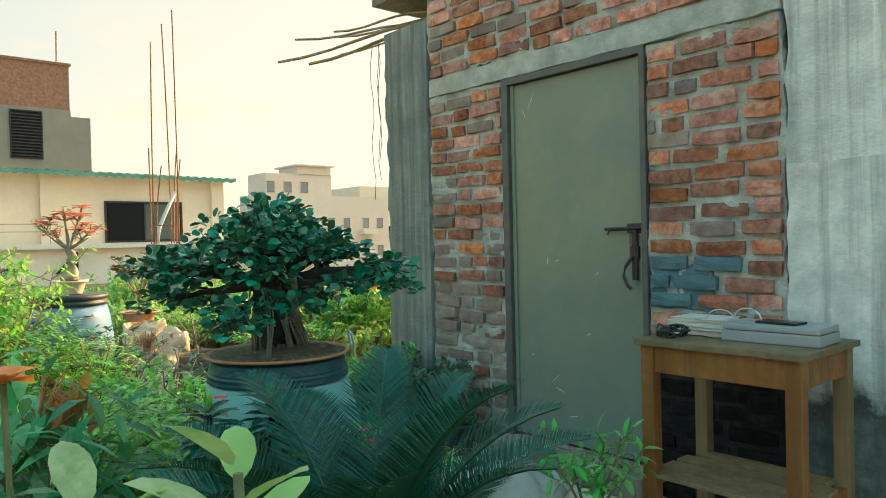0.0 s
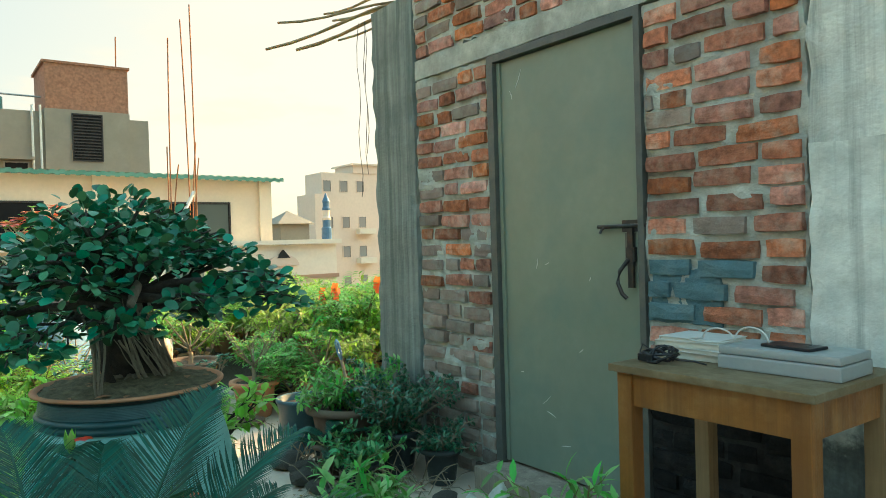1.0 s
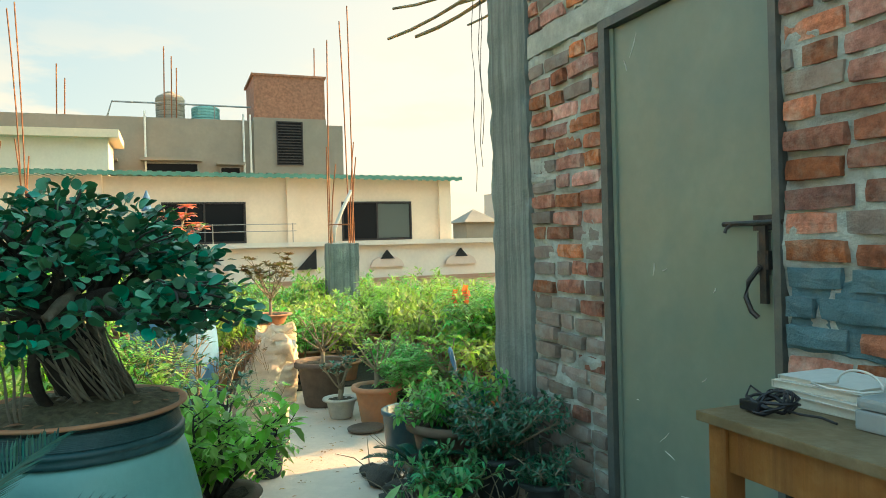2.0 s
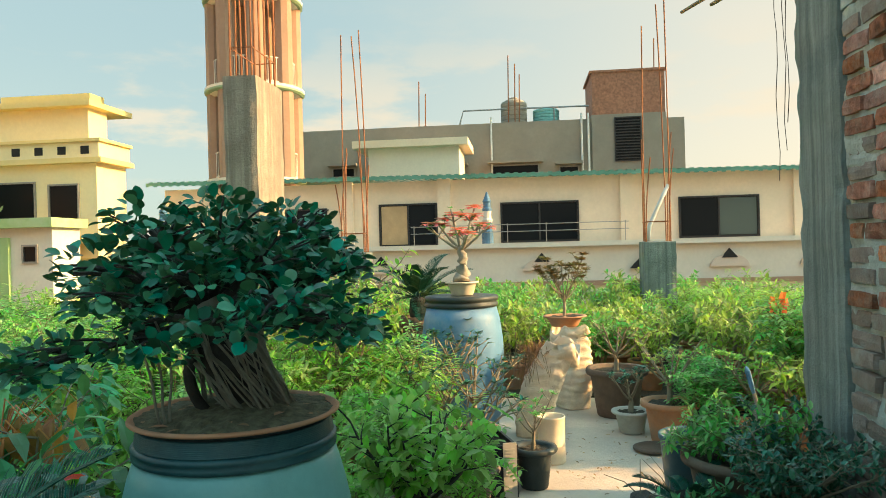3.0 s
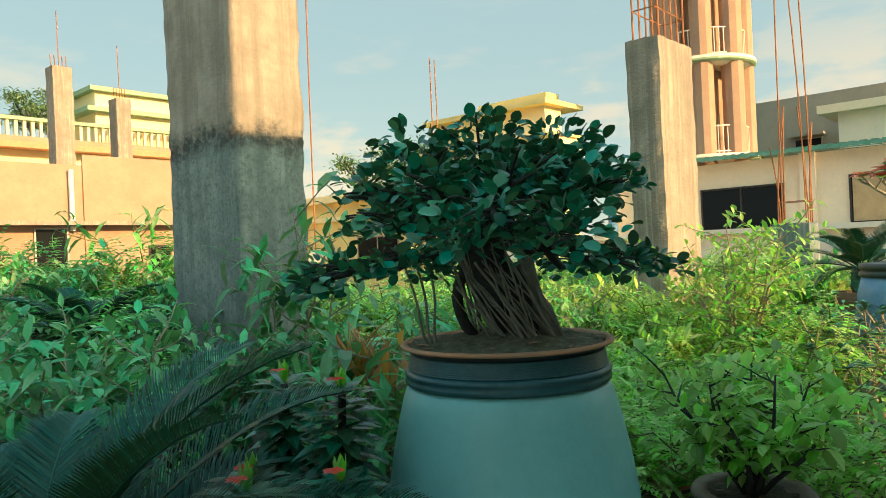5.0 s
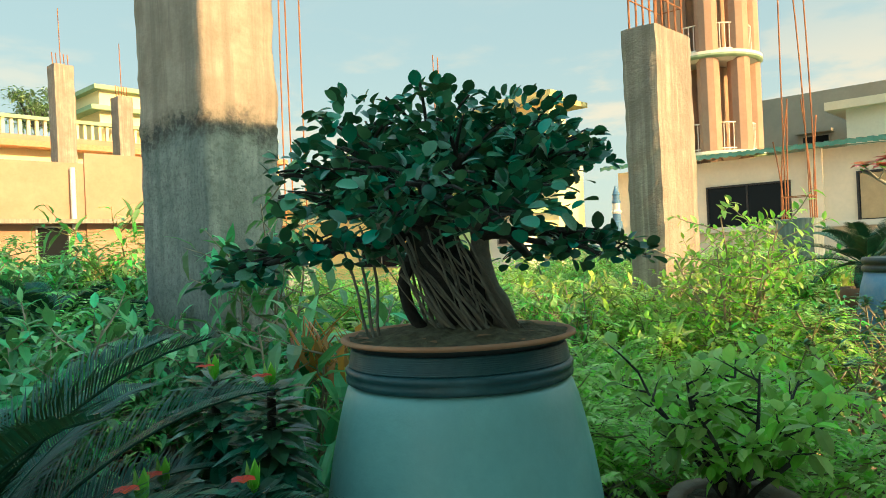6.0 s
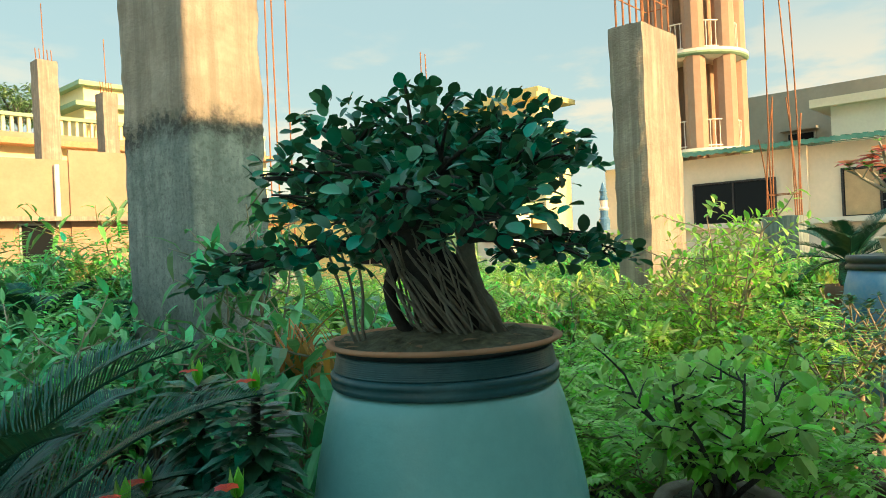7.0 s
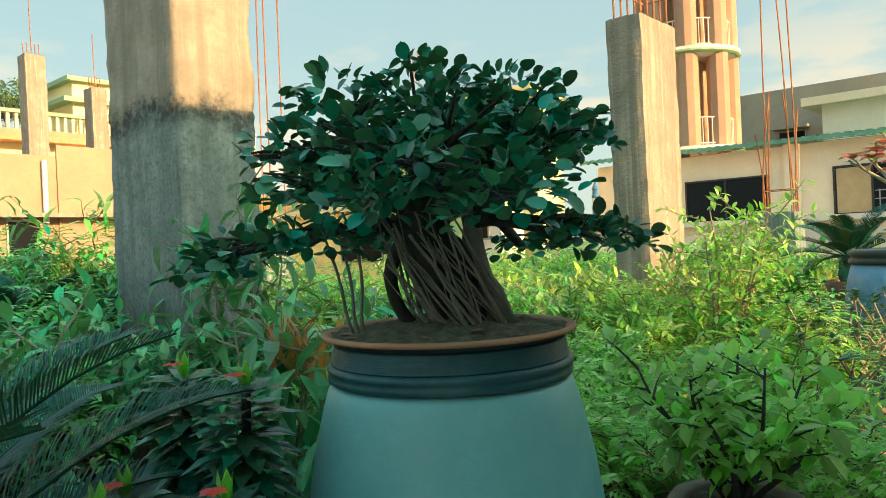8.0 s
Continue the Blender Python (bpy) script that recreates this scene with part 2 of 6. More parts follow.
WALLGREEN = material("pale_green_paint", (0.36, 0.50, 0.22), 0.06, 0.85, scale=1.0, bump=0.1, stain=(0.5, 0.55, 0.4), stain_scale=0.5)
WALLPEACH = material("peach_plaster", (0.34, 0.215, 0.15), 0.08, 0.9, scale=1.2, bump=0.25, stain=(0.40, 0.285, 0.20), stain_scale=0.5, stain_amount=0.6)
PLASTERGREY = material("grey_plaster", (0.28, 0.25, 0.20), 0.12, 0.9, scale=0.8, bump=0.3, stain=(0.22, 0.20, 0.17), stain_scale=0.35, stain_amount=0.7)
BRICKFAR = material("far_brick", (0.32, 0.155, 0.10), 0.4, 0.9, scale=9, bump=0.5, stain=(0.24, 0.13, 0.09), stain_scale=1.2)
TINGREEN = material("green_tin", (0.10, 0.27, 0.20), 0.15, 0.5, scale=2, bump=0.1, stain=(0.2, 0.33, 0.26), stain_scale=1)
PAINTGREEN = material("green_trim", (0.26, 0.36, 0.22), 0.1, 0.6, scale=3, bump=0.1)
PANE = glass("dark_window_glass", (0.008, 0.010, 0.012), 0.15)
INTERIOR = material("dark_interior", (0.02, 0.02, 0.02), 0.2, 0.9, bump=0.0)
CURTAIN = material("tan_curtain", (0.42, 0.30, 0.17), 0.15, 0.9, scale=3, bump=0.2)
STEELGREY = material("window_aluminium", (0.30, 0.29, 0.27), 0.1, 0.45, metal=0.5, scale=8, bump=0.05)
GROUND = material("dusty_ground", (0.25, 0.22, 0.16), 0.2, 0.95, scale=0.05, bump=0.2, stain=(0.10, 0.14, 0.06), stain_scale=0.02, stain_amount=0.9)
L_FICUS = material("ficus_leaf", (0.012, 0.150, 0.074), 0.3, 0.40, scale=14, bump=0.1, bump_scale=25, island=0.55, translucent=0.06, spec=0.32)
L_FICUS_OBJ = material("ficus_leaf_single", (0.014, 0.160, 0.078), 0.3, 0.40, scale=14, bump=0.1, bump_scale=25, objrand=0.55, translucent=0.06, spec=0.32)
L_MID = material("mid_green_leaf", (0.085, 0.33, 0.12), 0.25, 0.42, scale=10, bump=0.1, island=0.6, translucent=0.28)
L_GREEN = material("green_leaf", (0.17, 0.46, 0.115), 0.2, 0.45, scale=10, bump=0.1, island=0.55, translucent=0.42)
L_LIME = material("lime_leaf", (0.33, 0.60, 0.12), 0.2, 0.42, scale=10, bump=0.1, island=0.5, translucent=0.5)
L_DARK = material("dark_leaf", (0.022, 0.125, 0.066), 0.2, 0.33, scale=10, bump=0.1, island=0.5, translucent=0.08, spec=0.5)
L_BLUE = material("cycad_leaf", (0.006, 0.066, 0.042), 0.2, 0.45, scale=10, bump=0.05, island=0.5, translucent=0.06, spec=0.22)
L_YELLOW = material("yellow_green_leaf", (0.36, 0.48, 0.10), 0.2, 0.5, scale=10, bump=0.1, island=0.45, translucent=0.35)
L_RED = material("coppery_leaf", (0.25, 0.12, 0.06), 0.25, 0.5, scale=10, bump=0.1, island=0.4, translucent=0.25)
L_DRY = material("dry_leaf", (0.33, 0.17, 0.09), 0.3, 0.8, scale=10, bump=0.2, island=0.4, translucent=0.2)
L_PALE = material("variegated_leaf", (0.36, 0.42, 0.18), 0.25, 0.45, scale=14, bump=0.1, stain=(0.12, 0.25, 0.06), stain_scale=22, stain_amount=0.7, island=0.2, translucent=0.3)
L_FAR = material("far_foliage", (0.16, 0.24, 0.10), 0.3, 0.8, scale=3, bump=0.1, island=0.4, translucent=0.2)
L_WITHER = material("withered_orange_leaf", (0.55, 0.20, 0.08), 0.3, 0.7, scale=10, bump=0.2, island=0.35, translucent=0.3)
L_ORANGE = material("orange_petal", (0.85, 0.22, 0.06), 0.15, 0.6, scale=10, bump=0.05, island=0.2, translucent=0.3)
HALFROUND = material("faded_peach_panel", (0.62, 0.50, 0.41), 0.06, 0.85, scale=2, bump=0.1)
# The greenish reflection on one hall pane is put into this colour.
PANEGREY = glass("reflection_tinted_glass", (0.09, 0.11, 0.10), 0.15)
# Pane colour lightened to stand in for haze over the far block.
PANEHAZE = glass("far_glass_with_haze", (0.26, 0.25, 0.24), 0.3)
PETAL = material("pink_petal", (0.85, 0.20, 0.25), 0.15, 0.6, scale=10, bump=0.05, island=0.2, translucent=0.3)
PETALRED = material("red_petal", (0.85, 0.06, 0.06), 0.15, 0.6, scale=10, bump=0.05, island=0.2, translucent=0.3)
WHITEPLASTIC = material("white_plastic", (0.62, 0.63, 0.60), 0.06, 0.4, scale=8, bump=0.05, stain=(0.45, 0.46, 0.44), stain_scale=5)
GREYPLASTIC = material("grey_plastic_case", (0.30, 0.33, 0.33), 0.06, 0.45, scale=8, bump=0.05, stain=(0.33, 0.34, 0.34), stain_scale=5)
BLACKPLASTIC = material("black_plastic", (0.012, 0.013, 0.018), 0.2, 0.35, scale=8, bump=0.05)
PAPER = material("book_pages", (0.62, 0.60, 0.52), 0.1, 0.85, scale=30, bump=0.1)
TILEBLUE = material("blue_tile", (0.07, 0.16, 0.26), 0.2, 0.35, scale=8, bump=0.1)
PLASTICBAG = material("crumpled_polythene", (0.62, 0.63, 0.59), 0.15, 0.3, scale=10, bump=0.3, translucent=0.3)
# Pale streaked concrete that turns dark and pitted below about z = 0.6.
CONCRETE_DARKFOOT = jointed_concrete("concrete_dark_foot", 0.60, ((0.46, 0.50, 0.47), (0.70, 0.73, 0.68), (0.21, 0.24, 0.225)), ((0.06, 0.075, 0.075), (0.16, 0.19, 0.185), (0.04, 0.05, 0.05)), 0.3)
RAILWHITE = material("white_rail_paint", (0.75, 0.68, 0.58), 0.05, 0.5, scale=8, bump=0.05)

# ---- mesh helpers ----


class Geo:
    """Collects vertices and faces, then makes one mesh."""

    def __init__(self):
        self.v, self.f = [], []

    def add(self, verts, faces):
        o = len(self.v)
        self.v.extend(verts)
        self.f.extend([tuple(i + o for i in f) for f in faces])

    def box(self, x0, x1, y0, y1, z0, z1):
        self.add([(x0, y0, z0), (x1, y0, z0), (x1, y1, z0), (x0, y1, z0), (x0, y0, z1), (x1, y0, z1), (x1, y1, z1), (x0, y1, z1)],
                 [(0, 3, 2, 1), (4, 5, 6, 7), (0, 1, 5, 4), (1, 2, 6, 5), (2, 3, 7, 6), (3, 0, 4, 7)])

    def tube(self, pts, radii, n=6, cap=True):
        pts = [Vector(p) for p in pts]
        if not isinstance(radii, (list, tuple)):
            radii = [radii] * len(pts)
        up = Vector((0.31, 0.2, 0.93))
        rings, verts = len(pts), []
        for i, p in enumerate(pts):
            d = (pts[min(i + 1, rings - 1)] - pts[max(i - 1, 0)]).normalized()
            a = d.cross(up)
            a = a.normalized() if a.length > 1e-4 else d.orthogonal().normalized()
            b = d.cross(a)
            for k in range(n):
                w = 2 * math.pi * k / n
                verts.append(tuple(p + (a * math.cos(w) + b * math.sin(w)) * radii[i]))
        faces = [(i * n + k, i * n + (k + 1) % n, (i + 1) * n + (k + 1) % n, (i + 1) * n + k) for i in range(rings - 1) for k in range(n)]
        if cap:
            faces += [tuple(range(n))[::-1], tuple((rings - 1) * n + k for k in range(n))]
        self.add(verts, faces)

    def lathe(self, profile, n=32, cx=0.0, cy=0.0, wob=0.0, close_ends=True):
        verts = []
        for j, (r, z) in enumerate(profile):
            for k in range(n):
                w = 2 * math.pi * k / n
                q = r * (1 + wob * math.sin(3 * w + j * 0.4) + wob * 0.6 * math.sin(5 * w + 1.3 + j))
                verts.append((cx + q * math.cos(w), cy + q * math.sin(w), z))
        m = len(profile)
        faces = [(j * n + k, j * n + (k + 1) % n, (j + 1) * n + (k + 1) % n, (j + 1) * n + k) for j in range(m - 1) for k in range(n)]
        if close_ends:
            faces += [tuple(range(n))[::-1], tuple((m - 1) * n + k for k in range(n))]
        self.add(verts, faces)

    def leaf(self, p, d, up, length, width, droop=0.15, fold=0.12, broad=0.5):
        """A folded blade: d its direction, up its upper side."""
        d = d.normalized()
        s = d.cross(up)
        s = s.normalized() if s.length > 1e-4 else d.orthogonal().normalized()
        u = s.cross(d)
        q = [p, p + d * length * 0.33 - u * droop * length * 0.1, p + d * length * 0.68 - u * droop * length * 0.45, p + d * length - u * droop * length]
        w1, w2 = width * 0.5 * (0.75 + 0.25 * (1 - broad)), width * 0.5 * (0.6 + 0.4 * broad)
        f1, f2 = u * fold * w1 * 2, u * fold * w2 * 2
        self.add([tuple(a) for a in (q[0], q[1] - s * w1 + f1, q[1], q[1] + s * w1 + f1, q[2] - s * w2 + f2, q[2], q[2] + s * w2 + f2, q[3])],
                 [(0, 2, 1), (0, 3, 2), (1, 2, 5, 4), (2, 3, 6, 5), (4, 5, 7), (5, 6, 7)])

    def mesh(self, name, mat, smooth=False):
        me = bpy.data.meshes.new(name)
        me.from_pydata([tuple(a) for a in self.v], [], self.f)
        me.materials.append(mat)
        if smooth:
            me.shade_smooth()
        me.update()
        return me


def part(name, geo, mat, parent=None, label="", smooth=False, bevel=0.0):
    """One mesh object out of a Geo, a bmesh or a mesh, under a thing or a part."""
    if isinstance(geo, Geo):
        me = geo.mesh(name, mat, smooth)
    elif isinstance(geo, bmesh.types.BMesh):
        me = bpy.data.meshes.new(name)
        geo.to_mesh(me)
        geo.free()
        me.materials.append(mat)
        if smooth:
            me.shade_smooth()
    else:
        me = geo
    if bevel:
        b = bmesh.new()
        b.from_mesh(me)
        bmesh.ops.bevel(b, geom=list(b.edges), offset=bevel, segments=2, affect="EDGES", profile=0.7)
        b.to_mesh(me)
        b.free()
    ob = new(name, me)
    if parent is not None:
        ob.parent = parent
    if label:
        tagged(ob, label)
    return ob


def thing(name, m, label, category, group="", kind=""):
    ob = new(name)
    ob.empty_display_size = 0.1
    ob.matrix_world = m
    return tagged(ob, label, category, group, kind)


def boxgeo(*b):
    g = Geo()
    g.box(*b)
    return g


def setting(name, geo, mat, label, category="", bevel=0.0, smooth=False):
    return tagged(part(name, geo, mat, None, "", smooth, bevel), label, category or name.split("_")[0], "", "structure")


def rough_block(x0, x1, y0, y1, z0, z1, step=0.06, amount=0.006, seed=0, round_=0.02, ends=True):
    """A cast block with slightly uneven faces and worn arrises, as a bmesh."""
    b = bmesh.new()
    nx, ny, nz = (max(2, round(abs(v) / step)) for v in (x1 - x0, y1 - y0, z1 - z0))
    grid = {}

    def vert(i, j, k):
        if (i, j, k) not in grid:
            x, y, z = x0 + (x1 - x0) * i / nx, y0 + (y1 - y0) * j / ny, z0 + (z1 - z0) * k / nz
            ex, ey, ez = i in (0, nx), j in (0, ny), k in (0, nz)
            pull = round_ * (0.6 + 0.9 * noise.noise(Vector((x, y, z)) * 9 + Vector((seed, 0, 0))))
            if ex and ey:
                x += pull * (1 if i == 0 else -1) * 0.5
                y += pull * (1 if j == 0 else -1) * 0.5
            if ends and ez and (ex or ey):
                z += pull * (1 if k == 0 else -1) * 0.5
            p = Vector((x, y, z))
            o = noise.noise_vector(p * 5 + Vector((seed, seed, 0))) * amount + noise.noise_vector(p * 23) * amount * 0.5
            grid[(i, j, k)] = b.verts.new(p + o)
        return grid[(i, j, k)]

    for a, bb, fixed in ((ny, nz, "x"), (nx, nz, "y"), (nx, ny, "z")):
        for i in range(a):
            for j in range(bb):
                for side in (0, 1):
                    if fixed == "x":
                        q = [vert(side * nx, *c) for c in ((i, j), (i + 1, j), (i + 1, j + 1), (i, j + 1))]
                    elif fixed == "y":
                        q = [vert(c[0], side * ny, c[1]) for c in ((i, j), (i, j + 1), (i + 1, j + 1), (i + 1, j))]
                    else:
                        q = [vert(c[0], c[1], side * nz) for c in ((i, j), (i + 1, j), (i + 1, j + 1), (i, j + 1))]
                    b.faces.new(q if side else q[::-1])
    return b

# ---- a far bank of evening cloud low over the horizon ----
cloud = bpy.data.materials.new("evening_cloud")
cloud.use_nodes = True
cn, cl = cloud.node_tree.nodes, cloud.node_tree.links
cn.remove(cn["Principled BSDF"])
pos = cn.new("ShaderNodeNewGeometry").outputs["Position"]
cm = cn.new("ShaderNodeMapping")
cm.inputs["Scale"].default_value = (0.0045, 0.0045, 0.014)
cl.new(pos, cm.inputs["Vector"])
ct = cn.new("ShaderNodeTexNoise")
ct.inputs["Detail"].default_value, ct.inputs["Roughness"].default_value, ct.inputs["Scale"].default_value = 7.0, 0.55, 1.0
cl.new(cm.outputs[0], ct.inputs["Vector"])
sep = cn.new("ShaderNodeSeparateXYZ")
cl.new(pos, sep.inputs[0])


def map_range(value, lo, hi, a, b):
    r = cn.new("ShaderNodeMapRange")
    r.interpolation_type = "SMOOTHSTEP"
    for k, v in zip(("From Min", "From Max", "To Min", "To Max"), (lo, hi, a, b)):
        r.inputs[k].default_value = v
    cl.new(value, r.inputs["Value"])
    return r.outputs[0]


def times(a, b):
    m = cn.new("ShaderNodeMath")
    m.operation = "MULTIPLY"
    cl.new(a, m.inputs[0])
    cl.new(b, m.inputs[1])
    return m.outputs[0]


alpha = map_range(sep.outputs[2], 500.0, 620.0, 0.96, 0.0)


def blend(fac, a, b):
    m = cn.new("ShaderNodeMix")
    m.data_type = "RGBA"
    cl.new(fac, m.inputs[0])
    for k, v in ((6, a), (7, b)):
        if isinstance(v, tuple):
            m.inputs[k].default_value = (*v, 1)
        else:
            cl.new(v, m.inputs[k])
    return m.outputs[2]


low = blend(map_range(sep.outputs[1], -350.0, 500.0, 0.0, 1.0), (0.116, 0.121, 0.158), (0.193, 0.146, 0.154))
high = blend(map_range(sep.outputs[1], -350.0, 500.0, 0.0, 1.0), (0.090, 0.108, 0.158), (0.170, 0.141, 0.162))
air = blend(map_range(sep.outputs[2], 20.0, 330.0, 0.0, 1.0), low, high)
puff = times(map_range(ct.outputs["Fac"], 0.50, 0.64, 0.0, 0.85), map_range(sep.outputs[2], 150.0, 330.0, 1.0, 0.1))
em = cn.new("ShaderNodeEmission")
cl.new(blend(puff, air, (0.187, 0.139, 0.143)), em.inputs["Color"])
tp = cn.new("ShaderNodeBsdfTransparent")
mx = cn.new("ShaderNodeMixShader")
cl.new(alpha, mx.inputs[0])
cl.new(tp.outputs[0], mx.inputs[1])
cl.new(em.outputs[0], mx.inputs[2])
cl.new(mx.outputs[0], cn["Material Output"].inputs["Surface"])
ring = Geo()
for k in range(96):
    a0, a1 = 2 * math.pi * k / 96, 2 * math.pi * (k + 1) / 96
    top = 330 if 40 < k * 3.75 < 110 else 620
    ring.add([(1000 * math.cos(a0), 1000 * math.sin(a0), -7), (1000 * math.cos(a1), 1000 * math.sin(a1), -7), (1000 * math.cos(a1), 1000 * math.sin(a1), top), (1000 * math.cos(a0), 1000 * math.sin(a0), top)], [(0, 1, 2, 3)])
setting("backdrop_clouds", ring, cloud, "hazy peach evening clouds low over the horizon", "backdrop")

# ---- ground and roof terrace ----
g = Geo()
g.add([(-1500, -1500, -7), (1500, -1500, -7), (1500, 1500, -7), (-1500, 1500, -7)], [(0, 1, 2, 3)])
setting("ground", g, GROUND, "dusty town ground far below the roof", "ground")
fl = rough_block(-12, 4, -7, 9, -0.25, 0, step=0.25, amount=0.008, seed=3, round_=0.0)
setting("floor", fl, FLOOR, "bare worn cement floor of a roof terrace", "floor")
# Added dark sheets, so that gaps between the plants read as deep shade.
for i, (x0, x1, y0, y1) in enumerate(((-11.6, -2.62, -6.0, 1.15), (-4.5, -2.62, 1.15, 2.12), (-2.62, 0.2, -6.0, 1.2), (-9.4, -5.0, 3.36, 6.6), (-11.6, -6.95, 1.15, 6.6))):
    shade_sheet = rough_block(x0, x1, y0, y1, 0.0005, 0.012 + i * 0.001, step=0.2, amount=0.003, seed=i, round_=0.0)
    setting("bed_%d" % (i + 1), shade_sheet, SOIL, "added dark sheet that deepens the shade under the potted plants", "soil")
setting("building_base", boxgeo(-11.9, 3.9, -6.9, 8.9, -7.0, -0.26), PLASTERGREY, "grey plastered storeys beneath the roof terrace", "wall")

# ---- the stair house with its door ----
WY = 3.57                                     # front face of the brick wall
house_back = Geo()
house_back.box(-4.34, -4.10, 3.95, 7.4, 0.0, 2.95)
setting("wall_west", house_back, MORTAR, "rough cement side wall of the stair house", "wall")
setting("wall_north", boxgeo(-4.34, 2.6, 7.4, 7.64, 0.0, 2.95), MORTAR, "plain cement back wall", "wall")
setting("wall_east", boxgeo(-1.08, 2.6, WY + 0.03, WY + 0.27, 0.0, 2.95), MORTAR, "plain cement wall beside the concrete column", "wall")
setting("ceiling", boxgeo(-4.42, 2.7, 3.50, 7.7, 2.955, 3.06), CONCRETE_OLD, "rough concrete roof slab of the stair house", "ceiling")
bm = rough_block(-4.37, -3.90, WY - 0.02, WY + 0.38, 0.0, 2.76, seed=1, amount=0.006, round_=0.03)
setting("column_1", bm, CONCRETE_DARK, "streaked grey concrete corner column of the stair house", "column")
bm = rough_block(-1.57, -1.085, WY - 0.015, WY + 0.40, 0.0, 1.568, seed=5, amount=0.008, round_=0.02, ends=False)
setting("column_2", bm, CONCRETE_DARKFOOT, "pale streaked concrete column beside the table", "column")
bm = rough_block(-1.575, -1.085, WY - 0.005, WY + 0.40, 1.565, 2.955, seed=9, amount=0.008, round_=0.03, ends=False)
setting("column_3", bm, CONCRETE, "pale streaked concrete column, upper pour above a rough joint", "column")
bm = rough_block(-3.895, -1.58, WY - 0.008, WY + 0.24, 2.225, 2.345, seed=11, amount=0.006, round_=0.01)
setting("lintel", bm, MORTAR, "cast concrete lintel over the door", "lintel")
wall_south = setting("wall_south", rough_block(-3.895, -3.225, WY + 0.010, WY + 0.24, 0.0, 2.224, step=0.022, amount=0.022, seed=14, round_=0.0), MORTAR, "brick wall with thick grey mortar joints", "wall")
# Mortar is near black below z = 0.77, as are the bricks laid there.
setting("wall_south_4", rough_block(-2.245, -1.58, WY + 0.010, WY + 0.24, 0.0, 0.765, step=0.03, amount=0.012, seed=15, round_=0.0, ends=False), MORTAR_BLACK, "near-black foot of the brick wall", "wall")
wall_mid = setting("wall_south_2", rough_block(-2.245, -1.58, WY + 0.010, WY + 0.24, 0.767, 2.224, step=0.022, amount=0.022, seed=15, round_=0.0), MORTAR, "brick wall with thick grey mortar and a blue paint patch", "wall")
wall_top = setting("wall_south_3", rough_block(-3.895, -1.58, WY + 0.010, WY + 0.24, 2.346, 2.953, step=0.022, amount=0.022, seed=16, round_=0.0), MORTAR, "mortar-smeared brickwork above the lintel", "wall")
setting("paint_patch", rough_block(-2.238, -1.91, WY + 0.003, WY + 0.05, 0.925, 1.155, step=0.022, amount=0.013, seed=18, round_=0.03), BRICK_BLUE, "blue paint brushed over the mortar joints", "paint")
setting("door_sill", rough_block(-3.24, -2.2, WY - 0.16, WY + 0.24, 0.001, 0.125, seed=2, amount=0.006), CONCRETE_OLD, "low cement step under the steel door", "step")

# door leaf, frame, latch
door = thing("door_1", pose(-3.20, WY, 0.13), "closed olive-grey sheet steel door with scratches and a dark latch", "door", "", "structure")
fr = Geo()
fr.box(-0.022, 0.025, -0.012, 0.10, 0.0, 2.094)
fr.box(0.925, 0.955, -0.012, 0.10, 0.0, 2.094)
fr.box(0.025, 0.925, -0.012, 0.10, 2.055, 2.094)
part("door_frame", fr, DOORDARK, door, "dark steel angle frame")
part("door_panel", boxgeo(0.03, 0.92, 0.022, 0.06, 0.01, 2.05), DOOR, door, bevel=0.004)
g = Geo()
g.box(0.03, 0.055, 0.012, 0.021, 0.01, 2.05)
g.box(0.895, 0.92, 0.012, 0.021, 0.01, 2.05)
part("edge_strip", g, DOOR, door)
g = Geo()
random.seed(5)
for (sx, sz, sl, sa) in ((0.16, 1.90, 0.10, 62), (0.135, 1.85, 0.05, 110), (0.28, 1.00, 0.05, 80), (0.34, 1.02, 0.03, 20), (0.30, 0.34, 0.07, 40), (0.33, 0.31, 0.06, -20),
                         (0.42, 0.16, 0.06, 10), (0.55, 0.62, 0.03, 35), (0.15, 0.48, 0.02, 0), (0.62, 0.95, 0.02, 60)):
    c, s = math.cos(radians(sa)), math.sin(radians(sa))
    g.tube([(sx, 0.0205, sz), (sx + c * sl * 0.5 + 0.004, 0.0205, sz + s * sl * 0.5), (sx + c * sl, 0.0205, sz + s * sl)], [0.0012, 0.0025, 0.001], 4)
part("scratch", g, WHITEPLASTIC, door, "pale scratch marks")
latch = Geo()
latch.tube([(0.70, 0.0, 1.19), (0.96, 0.0, 1.19)], 0.009, 8)
latch.tube([(0.74, 0.0, 1.19), (0.735, -0.02, 1.175), (0.733, -0.026, 1.16)], 0.006, 6)
latch.box(0.83, 0.915, 0.004, 0.02, 1.165, 1.215)
part("latch_bolt", latch, IRON, door, "dark sliding bolt", smooth=False)
hasp = Geo()
hasp.box(0.865, 0.892, -0.008, 0.006, 0.93, 1.18)
hasp.box(0.855, 0.90, -0.006, 0.012, 1.04, 1.10)
hasp.tube([(0.872, -0.012, 1.05), (0.84, -0.03, 1.00), (0.832, -0.035, 0.95), (0.85, -0.03, 0.905), (0.868, -0.02, 0.885)], 0.009, 8)
part("hasp", hasp, IRON, door, "hanging hooked hasp")
part("lock_plate", boxgeo(0.835, 0.894, 0.014, 0.021, 1.02, 1.16), DOORDARK, door, "dark repainted patch", bevel=0.003)

